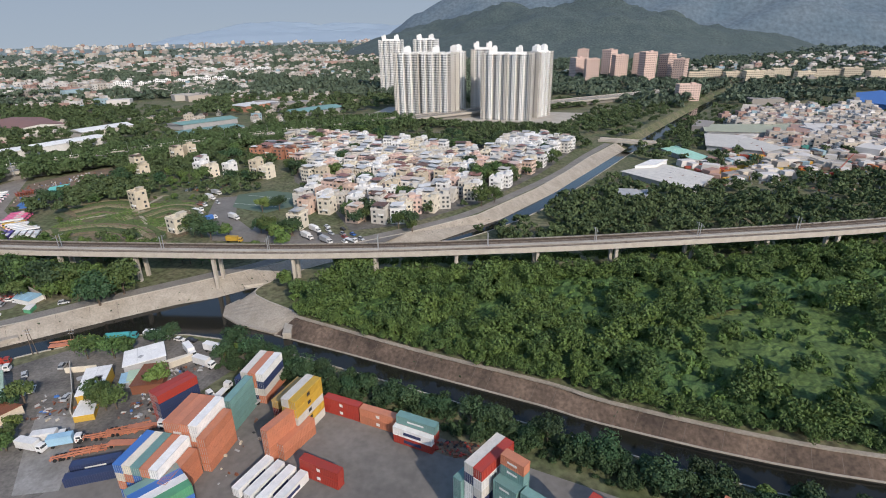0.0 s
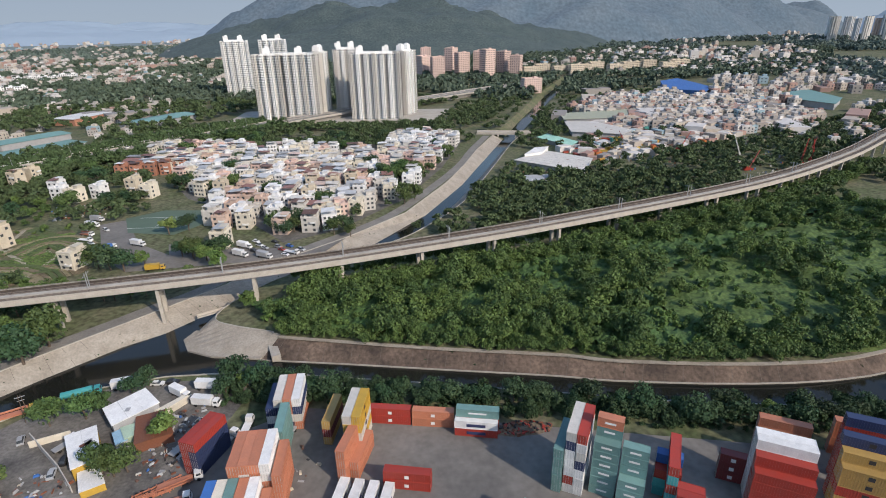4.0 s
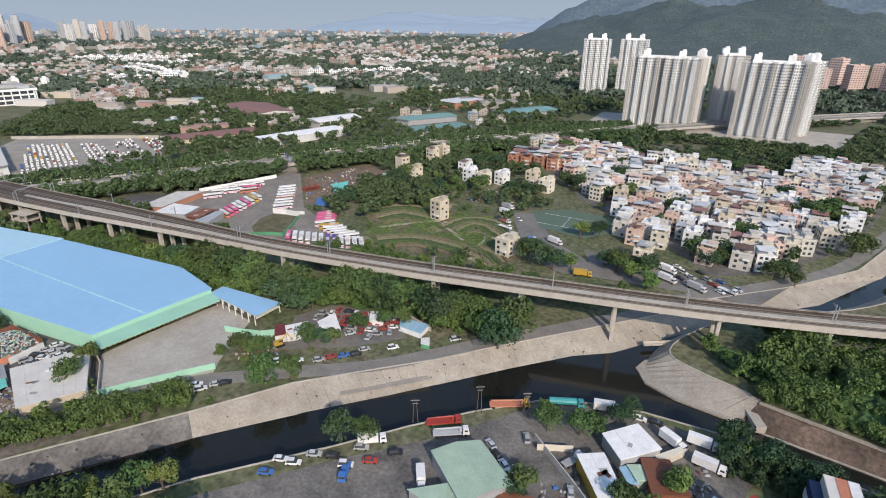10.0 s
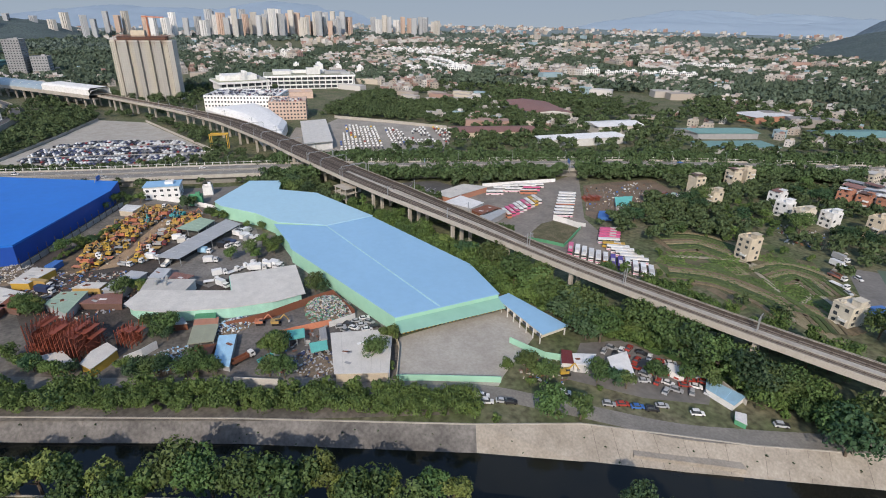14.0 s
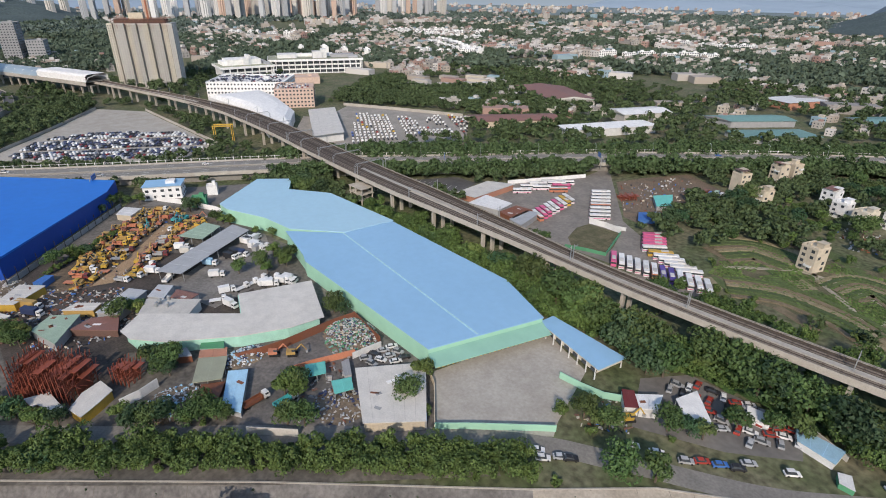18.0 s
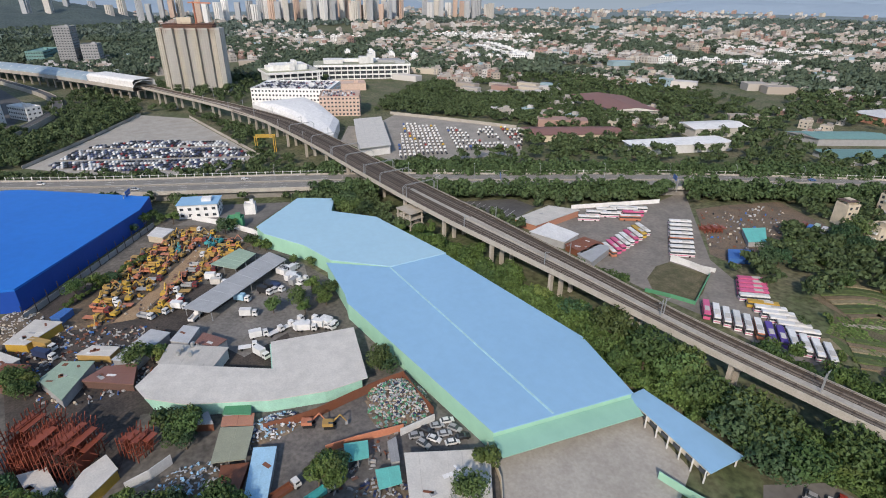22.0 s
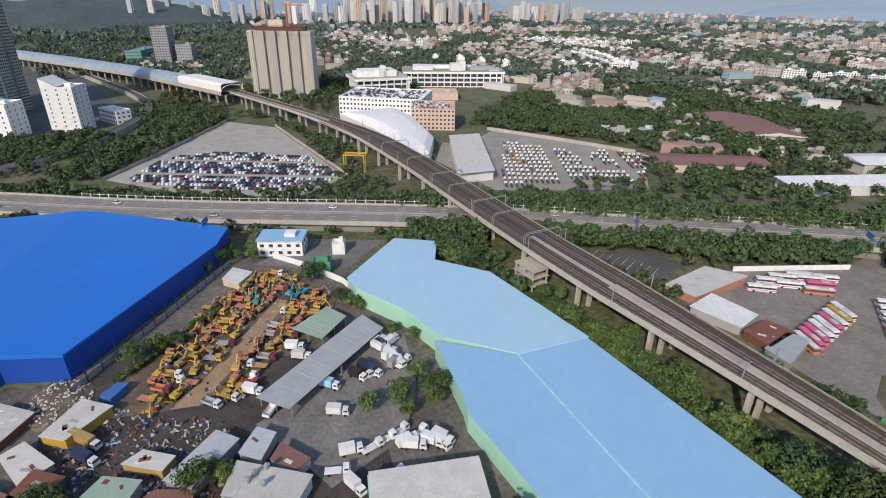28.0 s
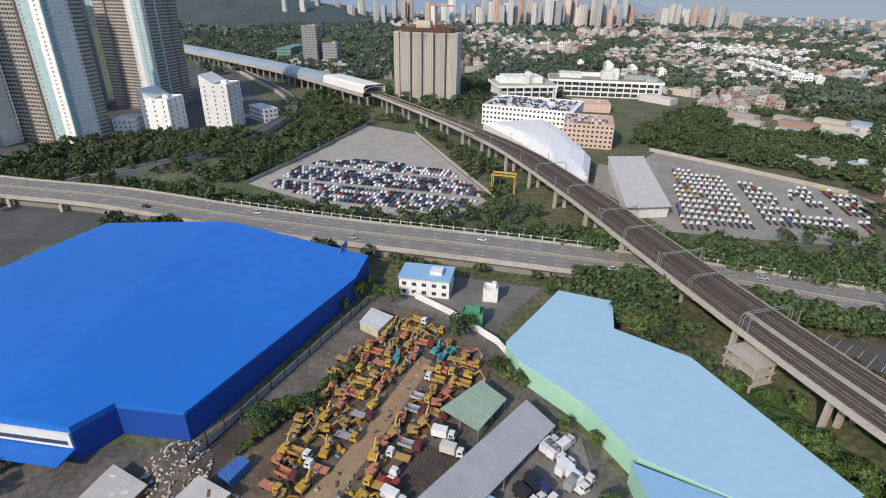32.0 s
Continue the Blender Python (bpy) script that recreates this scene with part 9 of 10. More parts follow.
wood("island_wood", [p for p in scatter(island, 6.6, 0.9, 0.045) if not inside(p[0], p[1], glade) or random.random() < 0.42], near_t, wood_leaf, "dense dark green wood on the river island", 0.75, 1.3)
edge = []
for o, st_ in ((1.2, 3.6), (4.0, 4.2)):
    for x, y, h in along([p[0] for p in EAST[16:24]], st_):
        edge.append((x - math.sin(radians(h)) * o + random.uniform(-0.8, 0.8), y + math.cos(radians(h)) * o + random.uniform(-0.8, 0.8), GZ - 0.8))
wood("bank_edge_wood", edge, near_t, wood_leaf, "bushy green trees along the top of the island bank", 0.45, 0.8)
rise = []
for o, st_ in ((-10.5, 4.6), (-7.0, 4.4), (9.5, 5.2)):
    for x, y, h in along([p for p in VIA if 22 < p[0] < 430], st_):
        rise.append((x - math.sin(radians(h)) * o + random.uniform(-1.2, 1.2), y + math.cos(radians(h)) * o + random.uniform(-1.5, 1.5), GZ - 0.3))
wood("viaduct_edge_wood", [p for p in rise if not inside(p[0], p[1], outline)], near_t, wood_leaf, "tall green trees crowding the foot of the viaduct", 0.8, 1.25)
shrub_t = [crown_arrays(2.6, 3.4, 6, 26, 0.5, 0.3) for _ in range(3)]
shade_trees = []
under = [(-299.5, 140.8), (-260.8, 153.4), (-215.0, 154.5), (-192.3, 151.8), (-156.2, 154.2), (-144.4, 148.6), (-136.3, 163.2), (-102.8, 166.4), (-78.9, 164.7), (-68.1, 167.4), (-61.9, 183.4), (-92.7, 184.3), (-133.8, 175.2), (-175.6, 175.5), (-230.3, 167.8), (-297.3, 158.9)]
for line, wd, st_ in (([(-340, 150), (-280, 155), (-220, 158), (-170, 160), (-120, 166), (-80, 172), (-56, 178)], 9, 3.8), ([(-330, 158), (-220, 162), (-130, 166), (-70, 176)], 5, 7)):
    for x, y, h in along(line, st_):
        y += random.uniform(-wd, wd)
        if free(x, y):
            shade_trees.append((x, y, GZ - 0.3))
strip = [(-358.2, 171.0), (-327.3, 173.7), (-286.6, 176.4), (-247.1, 178.2), (-222.8, 179.0), (-231.2, 195.9), (-259.6, 197.6), (-299.0, 190.4), (-333.1, 188.1)]
strip2 = [(-187.0, 156.5), (-159.4, 161.4), (-141.0, 164.0), (-115.9, 170.8), (-96.4, 183.4), (-100.5, 196.9), (-132.6, 187.5), (-163.7, 183.1)]
wood("viaduct_wood", shade_trees + scatter(strip, 5.0, 0.9) + scatter(strip2, 5.0, 0.85) + scatter(under, 5.0, 0.9) + scatter([(-178, 190), (-100, 200), (-62, 205), (-52, 214), (-120, 216), (-180, 208)], 6.5, 0.8), near_t, wood_leaf, "tangle of green trees beneath the viaduct", 0.65, 1.2)
wood("island_shrubs", [p for p in scatter(island, 5.5, 0.75) if not inside(p[0], p[1], glade) or random.random() < 0.5] + scatter(glade, 6.0, 0.1) + scatter(under, 5, 0.6), shrub_t, mat("shrub_leaves", (0.095, 0.165, 0.04), 0.7, other=(0.068, 0.102, 0.031), scale=0.1, amount=0.8, fine=0.3, isl=0.3), "bright green undergrowth between the island trees", 0.8, 1.5)
weeds = []
for run, n in ((NORTH[:14], 70), (EAST[16:], 40)):
    for (a, b), (c, d) in zip(run, run[1:]):
        for _ in range(int(math.dist(a, c) / 420 * n) + 1):
            t, u = random.random(), random.uniform(0.15, 0.9)
            p, q = [(a[k] + (c[k] - a[k]) * t) for k in (0, 1)], [(b[k] + (d[k] - b[k]) * t) for k in (0, 1)]
            weeds.append((p[0] + (q[0] - p[0]) * u, p[1] + (q[1] - p[1]) * u, GZ + (-0.4 - GZ) * u - 0.1))
wood("bank_weeds", weeds, [crown_arrays(1.0, 1.0, 3, 12, 0.3, 0.0) for _ in range(3)], leaf_b, "dark tufts of weeds in the joints of the bank", 0.25, 0.7)
low_hedge = []
for o, st_ in ((-7.0, 3.6), (-4.0, 3.4), (-1.0, 3.2), (1.5, 3.6)):
    for x, y, h in along(south_line, st_):
        low_hedge.append((x - math.sin(radians(h)) * o + random.uniform(-1, 1), y + math.cos(radians(h)) * o + random.uniform(-1, 1), GZ - 0.8))
wood("yard_hedge", low_hedge, near_t[:1] + near_t[4:5] + shrub_t, mat("hedge_dark_leaves", (0.045, 0.078, 0.032), 0.7, other=(0.026, 0.048, 0.021), scale=0.2, amount=0.9, fine=0.3, isl=0.3, spec=0.2), "dark green hedge between container yard and river", 0.5, 0.85)
verge = []
for o in (17, 20.5, 24, -17, -20.5):
    for x, y, h in along(HWY, 5):
        x2, y2 = x - math.sin(radians(h)) * o + random.uniform(-1.5, 1.5), y + math.cos(radians(h)) * o + random.uniform(-1.5, 1.5)
        if -425 < x < -60 and free(x2, y2):
            verge.append((x2, y2, GZ - 0.3))
wood("highway_wood", verge, verge_t, mat("verge_leaves", (0.078, 0.12, 0.048), 0.7, other=(0.05, 0.082, 0.034), scale=0.1, amount=0.9, fine=0.3, isl=0.3, spec=0.2), "tall green trees screening the highway", 1.15, 1.75)
hedge_line = [(-300, -110), (-262, -62), (-233, -25), (-202, 15), (-169, 56), (-150.5, 77.5), (-139, 89)]
hedge = []
for o, st_ in ((1.0, 2.8), (4.5, 3.0), (7.5, 3.4)):
    for x, y, h in along(hedge_line, st_):
        hedge.append((x - math.sin(radians(h)) * o + random.uniform(-1, 1), y + math.cos(radians(h)) * o + random.uniform(-1, 1), GZ - 0.6))
hedge += [(x, y, GZ - 0.5) for x, y in [(-255.9, -16.9), (-262.2, -19.7), (-251.6, -14.0), (-216.4, 25.8), (-213.1, 28.6), (-229.1, -6.9), (-176.4, 82.0), (-135.4, 92.9), (-124.6, 110.7), (-119.4, 115.2), (-151.3, 114.0), (-140.5, 115.2), (-124.4, 130.9)]]
wood("riverside_hedge", hedge, near_t + shrub_t, mat("hedge_leaves", (0.098, 0.142, 0.038), 0.65, other=(0.055, 0.093, 0.028), scale=0.2, amount=0.9, fine=0.3, isl=0.3, spec=0.25), "dense bright green hedge of trees along the river bank", 0.6, 0.95)
wood("field_trees", scatter(fields, 13, 0.4) + scatter([(-224.8, 314.7), (-213.5, 343.7), (-165.4, 367.1), (-133.6, 329.4), (-156.7, 295.3), (-186.4, 276.3)], 7, 0.6), near_t, wood_leaf, "small trees scattered between the plots", 0.4, 0.85)
wood("field_bushes", scatter(fields, 5.0, 0.55) + scatter([(-178.3, 250.9), (-165.4, 268.2), (-138.0, 232.1), (-136.6, 207.0), (-156.1, 216.7)], 5, 0.7) + [(x, y, GZ) for x, y, h in along([(-346.1, 1.1), (-355.9, 12.7), (-365.1, 22.7), (-375.6, 35.1)], 2.6)], shrub_t, leaf_c, "low green bushes between plots and machines", 0.6, 1.1)
mid_t = [crown_arrays(4.4, 6.0, 7, 18, 0.95, 1.6) for _ in range(4)]
sub_t = [crown_arrays(5.2, 6.5, 5, 7, 2.1, 1.2) for _ in range(4)]
far_t = [crown_arrays(7.5, 7.0, 5, 6, 3.1, 0.8) for _ in range(4)]
hwy_area = [(-420, 120), (-330, 262), (-200, 410), (-60, 560), (120, 600), (150, 500), (-30, 470), (-180, 370), (-260, 270), (-300, 190), (-380, 100)]
mid_leaf = mat("mid_leaves", (0.076, 0.108, 0.045), 0.7, other=(0.048, 0.072, 0.032), scale=0.06, amount=0.9, fine=0.25, isl=0.3, spec=0.2)
clear([(-721, 463), (-656, 587), (-588, 507), (-648, 406)], 0)
clear([(505, 345), (565, 405), (700, 430), (800, 420), (760, 335), (545, 322)], 0)
mids = scatter(hwy_area, 6.5, 0.8, 0.02)
for o in (19, 25, 31, -19, -25):
    for x, y, h in along(HWY, 6):
        x2, y2 = x - math.sin(radians(h)) * o + random.uniform(-3, 3), y + math.cos(radians(h)) * o + random.uniform(-3, 3)
        if -620 < x < 150 and random.random() < 0.75 and free(x2, y2):
            mids.append((x2, y2, GZ - 0.2))
mids += scatter([(70, 262), (190, 255), (300, 300), (420, 380), (430, 470), (330, 440), (240, 400), (160, 400), (130, 340)], 7.5, 0.8, 0.03)
mids += scatter([(307.9, 281.7), (425.7, 352.9), (559.7, 441.7), (651.5, 401.9), (376.0, 205.2), (369.4, 231.1)], 8, 0.75, 0.02)
mids += scatter([(122.9, 346.4), (191.1, 375.9), (320.6, 352.6), (308.0, 329.5), (239.6, 308.3), (121.9, 270.3), (116.3, 315.9)], 6.5, 0.9)
mids += scatter([(437.2, 494.8), (514.2, 521.7), (729.5, 648.3), (733.1, 611.5), (493.7, 419.0), (374.2, 362.5)], 8, 0.8)
mids += scatter([(236.2, 645.0), (277.2, 675.2), (230.8, 499.2), (188.0, 462.2), (188.7, 516.8)], 8, 0.8)
mids += scatter([(-130, 240), (-30, 300), (-110, 380), (-200, 420), (-280, 330), (-180, 215)], 6.5, 0.45, 0.05)
mids += scatter([(-170.8, 221.6), (-173.5, 261.1), (-172.9, 287.9), (-118.1, 304.5), (-93.9, 272.0), (-66.0, 237.0), (-80.4, 228.0)], 8, 0.3)
mids += scatter([(-582.5, -50.4), (-616.6, -37.7), (-689.2, -2.7), (-796.2, 48.8), (-777.0, 81.2), (-733.7, 81.8), (-651.1, 32.5), (-584.4, -13.0)], 6.0, 0.95)
mids += scatter([(-643.1, -177.9), (-685.4, -173.4), (-717.1, -107.2), (-721.7, -18.1), (-668.3, -6.3), (-622.3, -67.8), (-609.8, -132.6)], 6.5, 0.8)
mids += scatter([(-504.7, 93.4), (-545.9, 137.1), (-460.7, 152.6), (-450.4, 135.5)], 6, 0.5)
mids += scatter([(-457.1, 170.1), (-442.3, 206.9), (-429.1, 236.8), (-399.3, 287.7), (-385.9, 271.5), (-422.0, 224.1)], 6, 0.9)
mids += scatter([(-628.7, 284.9), (-762.9, 457.7), (-543.1, 428.4), (-495.7, 394.5), (-559.6, 339.9)], 8, 0.9)
mids += scatter([(-690, -130), (-640, -160), (-600, -60), (-700, -20)], 7.5, 0.7)
mids += scatter([(-420, -130), (-360, -160), (-280, -90), (-340, -40)], 8, 0.4)
mids += scatter([(130, 470), (260, 440), (420, 500), (520, 620), (480, 820), (260, 760)], 9, 0.42, 0.02)
mids += scatter([(-110, 590), (120, 570), (140, 600), (-130, 612)], 6.5, 0.9)
mids += scatter([(20, 270), (90, 330), (130, 460), (110, 560), (-120, 560), (-160, 520), (-60, 330)], 17, 0.8)
mids += scatter([(-211.4, 282.9), (-202.2, 349.9), (-162.2, 314.7), (-169.9, 276.3)], 5.5, 0.6)
mids += scatter([(-196.9, 247.2), (-197.6, 290.7), (-174.7, 350.2), (-115.3, 342.3), (-87.5, 357.6), (-119.3, 416.4), (-237.8, 373.4), (-238.4, 297.4)], 7, 0.55, 0.03)
mids += scatter([(104.7, 619.2), (163.1, 721.6), (258.5, 831.3), (329.7, 899.1), (246.6, 728.8), (171.9, 592.7), (118.4, 545.2)], 8, 0.7)
mids += scatter([(-758.8, 79.3), (-719.9, 122.1), (-546.6, 133.5), (-527.4, 147.8), (-580.5, 152.6), (-740.7, 142.9)], 6.5, 0.6)
mids += scatter([(-636.6, 295.0), (-726.3, 395.9), (-722.4, 513.2), (-628.3, 523.9), (-526.0, 440.9), (-587.5, 363.3)], 8, 0.8)
mids += scatter([(-660.6, 325.6), (-751.9, 482.6), (-586.1, 683.5), (-427.7, 687.6), (-410.3, 570.6), (-561.2, 350.7)], 9, 0.7)
mids += scatter([(-821.2, 1.3), (-945.5, 60.6), (-806.3, 108.9), (-683.6, 20.9)], 9, 0.8)
mids += scatter([(440, 278), (470, 374), (595, 489), (965, 617), (1000, 450), (720, 260), (500, 230)], 9, 0.75, 0.015)
mids += scatter([(-592, 296), (-560, 345), (-470, 385), (-400, 330), (-385, 300), (-395, 420), (-480, 470), (-600, 430)], 7.5, 0.9)
mids += scatter([(-210, 409), (-330, 335), (-315, 368), (-240, 520), (-176, 632), (-120, 610), (-170, 520)], 8.5, 0.75, 0.02)
wood("belt_wood", mids, mid_t, mid_leaf, "belts of green trees along the highway and gardens", 0.7, 1.3)

# Distance ------------------------------------------------------------------------------------------------------------------
suburb = [(-1500, -250), (-950, -60), (-640, 300), (-430, 250), (-240, 480), (-100, 760), (160, 730), (480, 860), (900, 1000), (1500, 1700), (500, 2000), (-700, 2000), (-1600, 1300)]
town_spots = []
random.seed(8)


def cluster(cx, cy, r, n, tall=1.0):
    for _ in range(n):
        a, d = random.uniform(0, 6.283), r * math.sqrt(random.random())
        town_spots.append((cx + d * math.cos(a), cy + d * 0.8 * math.sin(a), tall))


for cx, cy, r, n, tall in ((-930, 600, 130, 90, 1), (-760, 520, 80, 45, 1), (-1250, 350, 150, 110, 1), (-1150, 700, 160, 120, 1.2), (-900, 900, 190, 150, 1.1), (-640, 700, 80, 55, 1), (-560, 900, 130, 90, 1),
                           (-1350, 950, 220, 160, 1.2), (-1050, 1300, 260, 190, 1.2), (-620, 1250, 210, 150, 1.2), (-300, 1150, 130, 60, 1), (-330, 800, 90, 35, 0.8), (-480, 480, 70, 22, 0.7), (-300, 620, 90, 26, 0.7), (-240, 760, 70, 18, 0.7),
                           (-1500, 550, 200, 110, 1.2), (-900, 1700, 330, 180, 1.2), (-400, 1700, 260, 120, 1.2), (-1600, 1400, 300, 150, 1.3), (-520, 420, 50, 14, 0.8), (-900, 160, 60, 18, 0.8), (-1100, 100, 120, 45, 1),
                           (560, 720, 120, 80, 1), (760, 860, 150, 90, 1), (420, 620, 60, 30, 0.8), (950, 1100, 200, 100, 1.1), (620, 1300, 300, 150, 1.1), (1000, 1600, 330, 150, 1.2), (700, 560, 90, 40, 0.8), (900, 640, 110, 40, 0.8), (500, 480, 60, 22, 0.7), (250, 1300, 150, 40, 1.1)):
    cluster(cx, cy, r, n, tall)
far_box = Shape().box(0, 0, -0.5, 9, 9, 8.5).box(1.5, 1.2, 8, 4.2, 3.8, 2.2)
town_m = bpy.data.materials.new("far_town_walls")
town_m.use_nodes = True
tn, tl = town_m.node_tree.nodes, town_m.node_tree.links
tg, tr_ = tn.new("ShaderNodeNewGeometry"), tn.new("ShaderNodeValToRGB")
tr_.color_ramp.interpolation = "CONSTANT"
tr_.color_ramp.elements[0].color = (0.42, 0.385, 0.345, 1)
for p_, c_ in ((0.25, (0.56, 0.53, 0.50, 1)), (0.5, (0.38, 0.33, 0.28, 1)), (0.66, (0.26, 0.24, 0.22, 1)), (0.76, (0.34, 0.22, 0.18, 1)), (0.89, (0.28, 0.38, 0.42, 1)), (0.92, (0.5, 0.44, 0.36, 1))):
    tr_.color_ramp.elements.new(p_).color = c_
tl.new(tg.outputs["Random Per Island"], tr_.inputs[0])
tl.new(tr_.outputs[0], tn["Principled BSDF"].inputs["Base Color"])
tn["Principled BSDF"].inputs["Roughness"].default_value = 0.8
right_bank = [(297.5, 666.1), (388.0, 775.7), (539.8, 703.5), (556.0, 549.5), (437.2, 494.8), (332.8, 521.5), (304.5, 592.7)]
for _ in range(900):
    x, y = random.uniform(min(p[0] for p in right_bank), max(p[0] for p in right_bank)), random.uniform(min(p[1] for p in right_bank), max(p[1] for p in right_bank))
    if inside(x, y, right_bank):
        town_spots.append((x, y, 0.85))
hs = [(x, y, GZ, random.uniform(-20, 20), random.uniform(0.7, 1.5) * t) for x, y, t in town_spots if free(x, y)]
bands = Shape()
for zz in (1.6, 4.8):
    for a in (-2.3, 1.9):
        for sg in (-1, 1):
            e = 4.54 * sg
            bands.quad((a - 0.75, e, zz), (a + 0.75, e, zz), (a + 0.75, e, zz + 1.3), (a - 0.75, e, zz + 1.3))
            bands.quad((e, a - 0.75, zz), (e, a + 0.75, zz), (e, a + 0.75, zz + 1.3), (e, a - 0.75, zz + 1.3))
many("far_town_windows", hs, bands, glass_dark, "dark windows of the distant houses", "windows")
many("far_town", hs, far_box, town_m, "pale houses of the distant town among trees", "houses")
flat_ = Shape().box(0, 0, -0.5, 30, 11, 15.5).box(-8, 0, 15, 5, 5, 2.5).box(9, 0, 15, 5, 5, 2.5)
flat_w = Shape()
for q in range(5):
    for e in (-5.53, 5.53):
        for u in range(8):
            x0 = -14 + u * 3.7
            flat_w.quad((x0, e, 1 + q * 3), (x0 + 2, e, 1 + q * 3), (x0 + 2, e, 2.6 + q * 3), (x0, e, 2.6 + q * 3))
terr = []
for (x0, y0), (x1, y1), n, hd in (((-1052, 761), (-850, 702), 7, -16), ((-1060, 800), (-870, 730), 7, -16), ((-924, 643), (-850, 690), 3, 32), ((-1374, 916), (-1210, 1063), 8, 42), ((-1340, 860), (-1180, 1000), 7, 42), ((-1250, 880), (-1060, 900), 6, 6), ((-960, 540), (-1080, 480), 4, -26), ((-700, 900), (-560, 1010), 6, 38), ((-1500, 500), (-1380, 640), 5, 50), ((-760, 1200), (-560, 1240), 7, 12)):
    for k in range(n):
        terr.append((x0 + (x1 - x0) * k / (n - 1) + random.uniform(-4, 4), y0 + (y1 - y0) * k / (n - 1) + random.uniform(-4, 4), GZ, hd + random.uniform(-4, 4), random.uniform(0.8, 1.1)))
many("terrace_windows", terr, flat_w, glass_dark, "dark windows of the distant terraces", "windows")
many("far_terraces", terr, flat_, paint("bright", "wall"), "long white apartment terraces in the distant town", "houses")
east = [(205, 440), (240, 395), (330, 440), (430, 500), (440, 560), (335, 530), (300, 600), (262, 500)]
bits = []
for _ in range(1400):
    x, y = random.uniform(200, 445), random.uniform(390, 605)
    if inside(x, y, east) and free(x, y):
        bits.append((x, y, GZ, random.choice((20, 110, 35, -20)) + random.uniform(-8, 8), random.uniform(0.4, 1.2)))
far_east = [(500, 345), (565, 412), (700, 440), (830, 430), (780, 330), (545, 315)]
homes = []
for _ in range(700):
    x, y = random.uniform(min(p[0] for p in far_east), max(p[0] for p in far_east)), random.uniform(min(p[1] for p in far_east), max(p[1] for p in far_east))
    if len(homes) < 130 and inside(x, y, far_east) and all(abs(x - h[0]) + abs(y - h[1]) > 13 for h in homes):
        homes.append((x, y, GZ, random.choice((-25, 65, -20)), random.uniform(0.8, 1.25)))
many("east_town_windows", homes, bands, glass_dark, "dark windows of the houses east of the river", "windows")
many("east_town", homes, far_box, town_m, "pale houses east of the river bend", "houses")
works = [(-700, 470), (-680, 505), (-660, 540), (-645, 565), (-675, 455), (-655, 490), (-635, 520), (-618, 545), (-650, 430), (-632, 462), (-612, 492), (-598, 512)]
many("low_works", [(x + random.uniform(-3, 3), y + random.uniform(-3, 3), GZ, 20 + random.uniform(-6, 6), random.uniform(0.7, 1.0)) for x, y in works], Shape().box(0, 0, -0.5, 34, 13, 6.5), town_m, "long low grey sheds of the works in the wood", "sheds")
many("yard_huts", bits[::2], Shape().box(0, 0, -0.2, 11, 6.5, 4.6, 0, 0, 0.94), town_m, "low huts and sheds in the eastern yards", "sheds")
many("yard_stores", bits[1::2], Shape().box(0, 0, -0.2, 7, 2.4, 3.0), PLANT, "red, rusty and grey stores between the eastern sheds", "stores")
slab = Shape().box(0, 0, -0.5, 34, 13, 6.5)
many("far_sheds", [(x + random.uniform(-60, 60), y + random.uniform(-60, 60), GZ, random.uniform(0, 90), random.uniform(0.7, 1.6)) for x, y, t in town_spots[::17]], slab, town_m, "long pale roofs of distant sheds", "sheds")
far_spots = scatter(suburb, 14.0, 0.92, 0.007)
near_town = [p for p in far_spots if math.hypot(p[0] + 200, p[1] - 100) < 720]
far_spots = [p for p in far_spots if math.hypot(p[0] + 200, p[1] - 100) >= 720]
wood("garden_wood", near_town, mid_t, mid_leaf, "green garden trees between sheds and houses", 1.1, 1.8)
far_spots += scatter([(-1706, -211), (-2386, -6), (-2200, 330), (-1500, 300), (-1087, 150), (-905, 46), (-1138, -90)], 15, 0.85, 0.006)
# Leaves paler and greyer than mid_leaf: distance haze put into the colour
wood("suburb_wood", far_spots, sub_t, mat("suburb_leaves_hazed", (0.09, 0.122, 0.08), 0.7, other=(0.06, 0.086, 0.06), scale=0.03, amount=0.9, isl=0.3), "wide green belt of trees between suburb houses", 1.15, 1.95)
outer = [(-2600, -500), (-1500, -250), (-1600, 1300), (-700, 2000), (500, 2000), (1500, 1700), (900, 1000), (700, 450), (1600, 700), (2500, 2400), (300, 2900), (-1200, 2900), (-2800, 1400)]
# Bluer and paler again, for the haze over far woods
wood("distant_wood", scatter(outer, 27, 0.92, 0.003), far_t, mat("distant_leaves_hazed", (0.11, 0.145, 0.12), 0.8, other=(0.085, 0.115, 0.10), scale=0.02, amount=0.8, isl=0.25), "distant woodland with haze painted into its leaves", 1.2, 2.3)
random.seed(77)
far2 = []
for _ in range(2600):
    b, d = radians(random.uniform(-88, 40)), random.uniform(1700, 4250)
    if noise.noise(Vector((d * math.sin(b) * 0.003, d * math.cos(b) * 0.003, 7))) > -0.05 and not (-600 < d * math.sin(b) < 1300 and d * math.cos(b) > 1750):
        far2.append((d * math.sin(b), d * math.cos(b), GZ, random.uniform(-20, 20), random.uniform(1.0, 2.4)))
many("distant_town", far2, far_box, town_m, "hazy distant town on the plain", "houses")


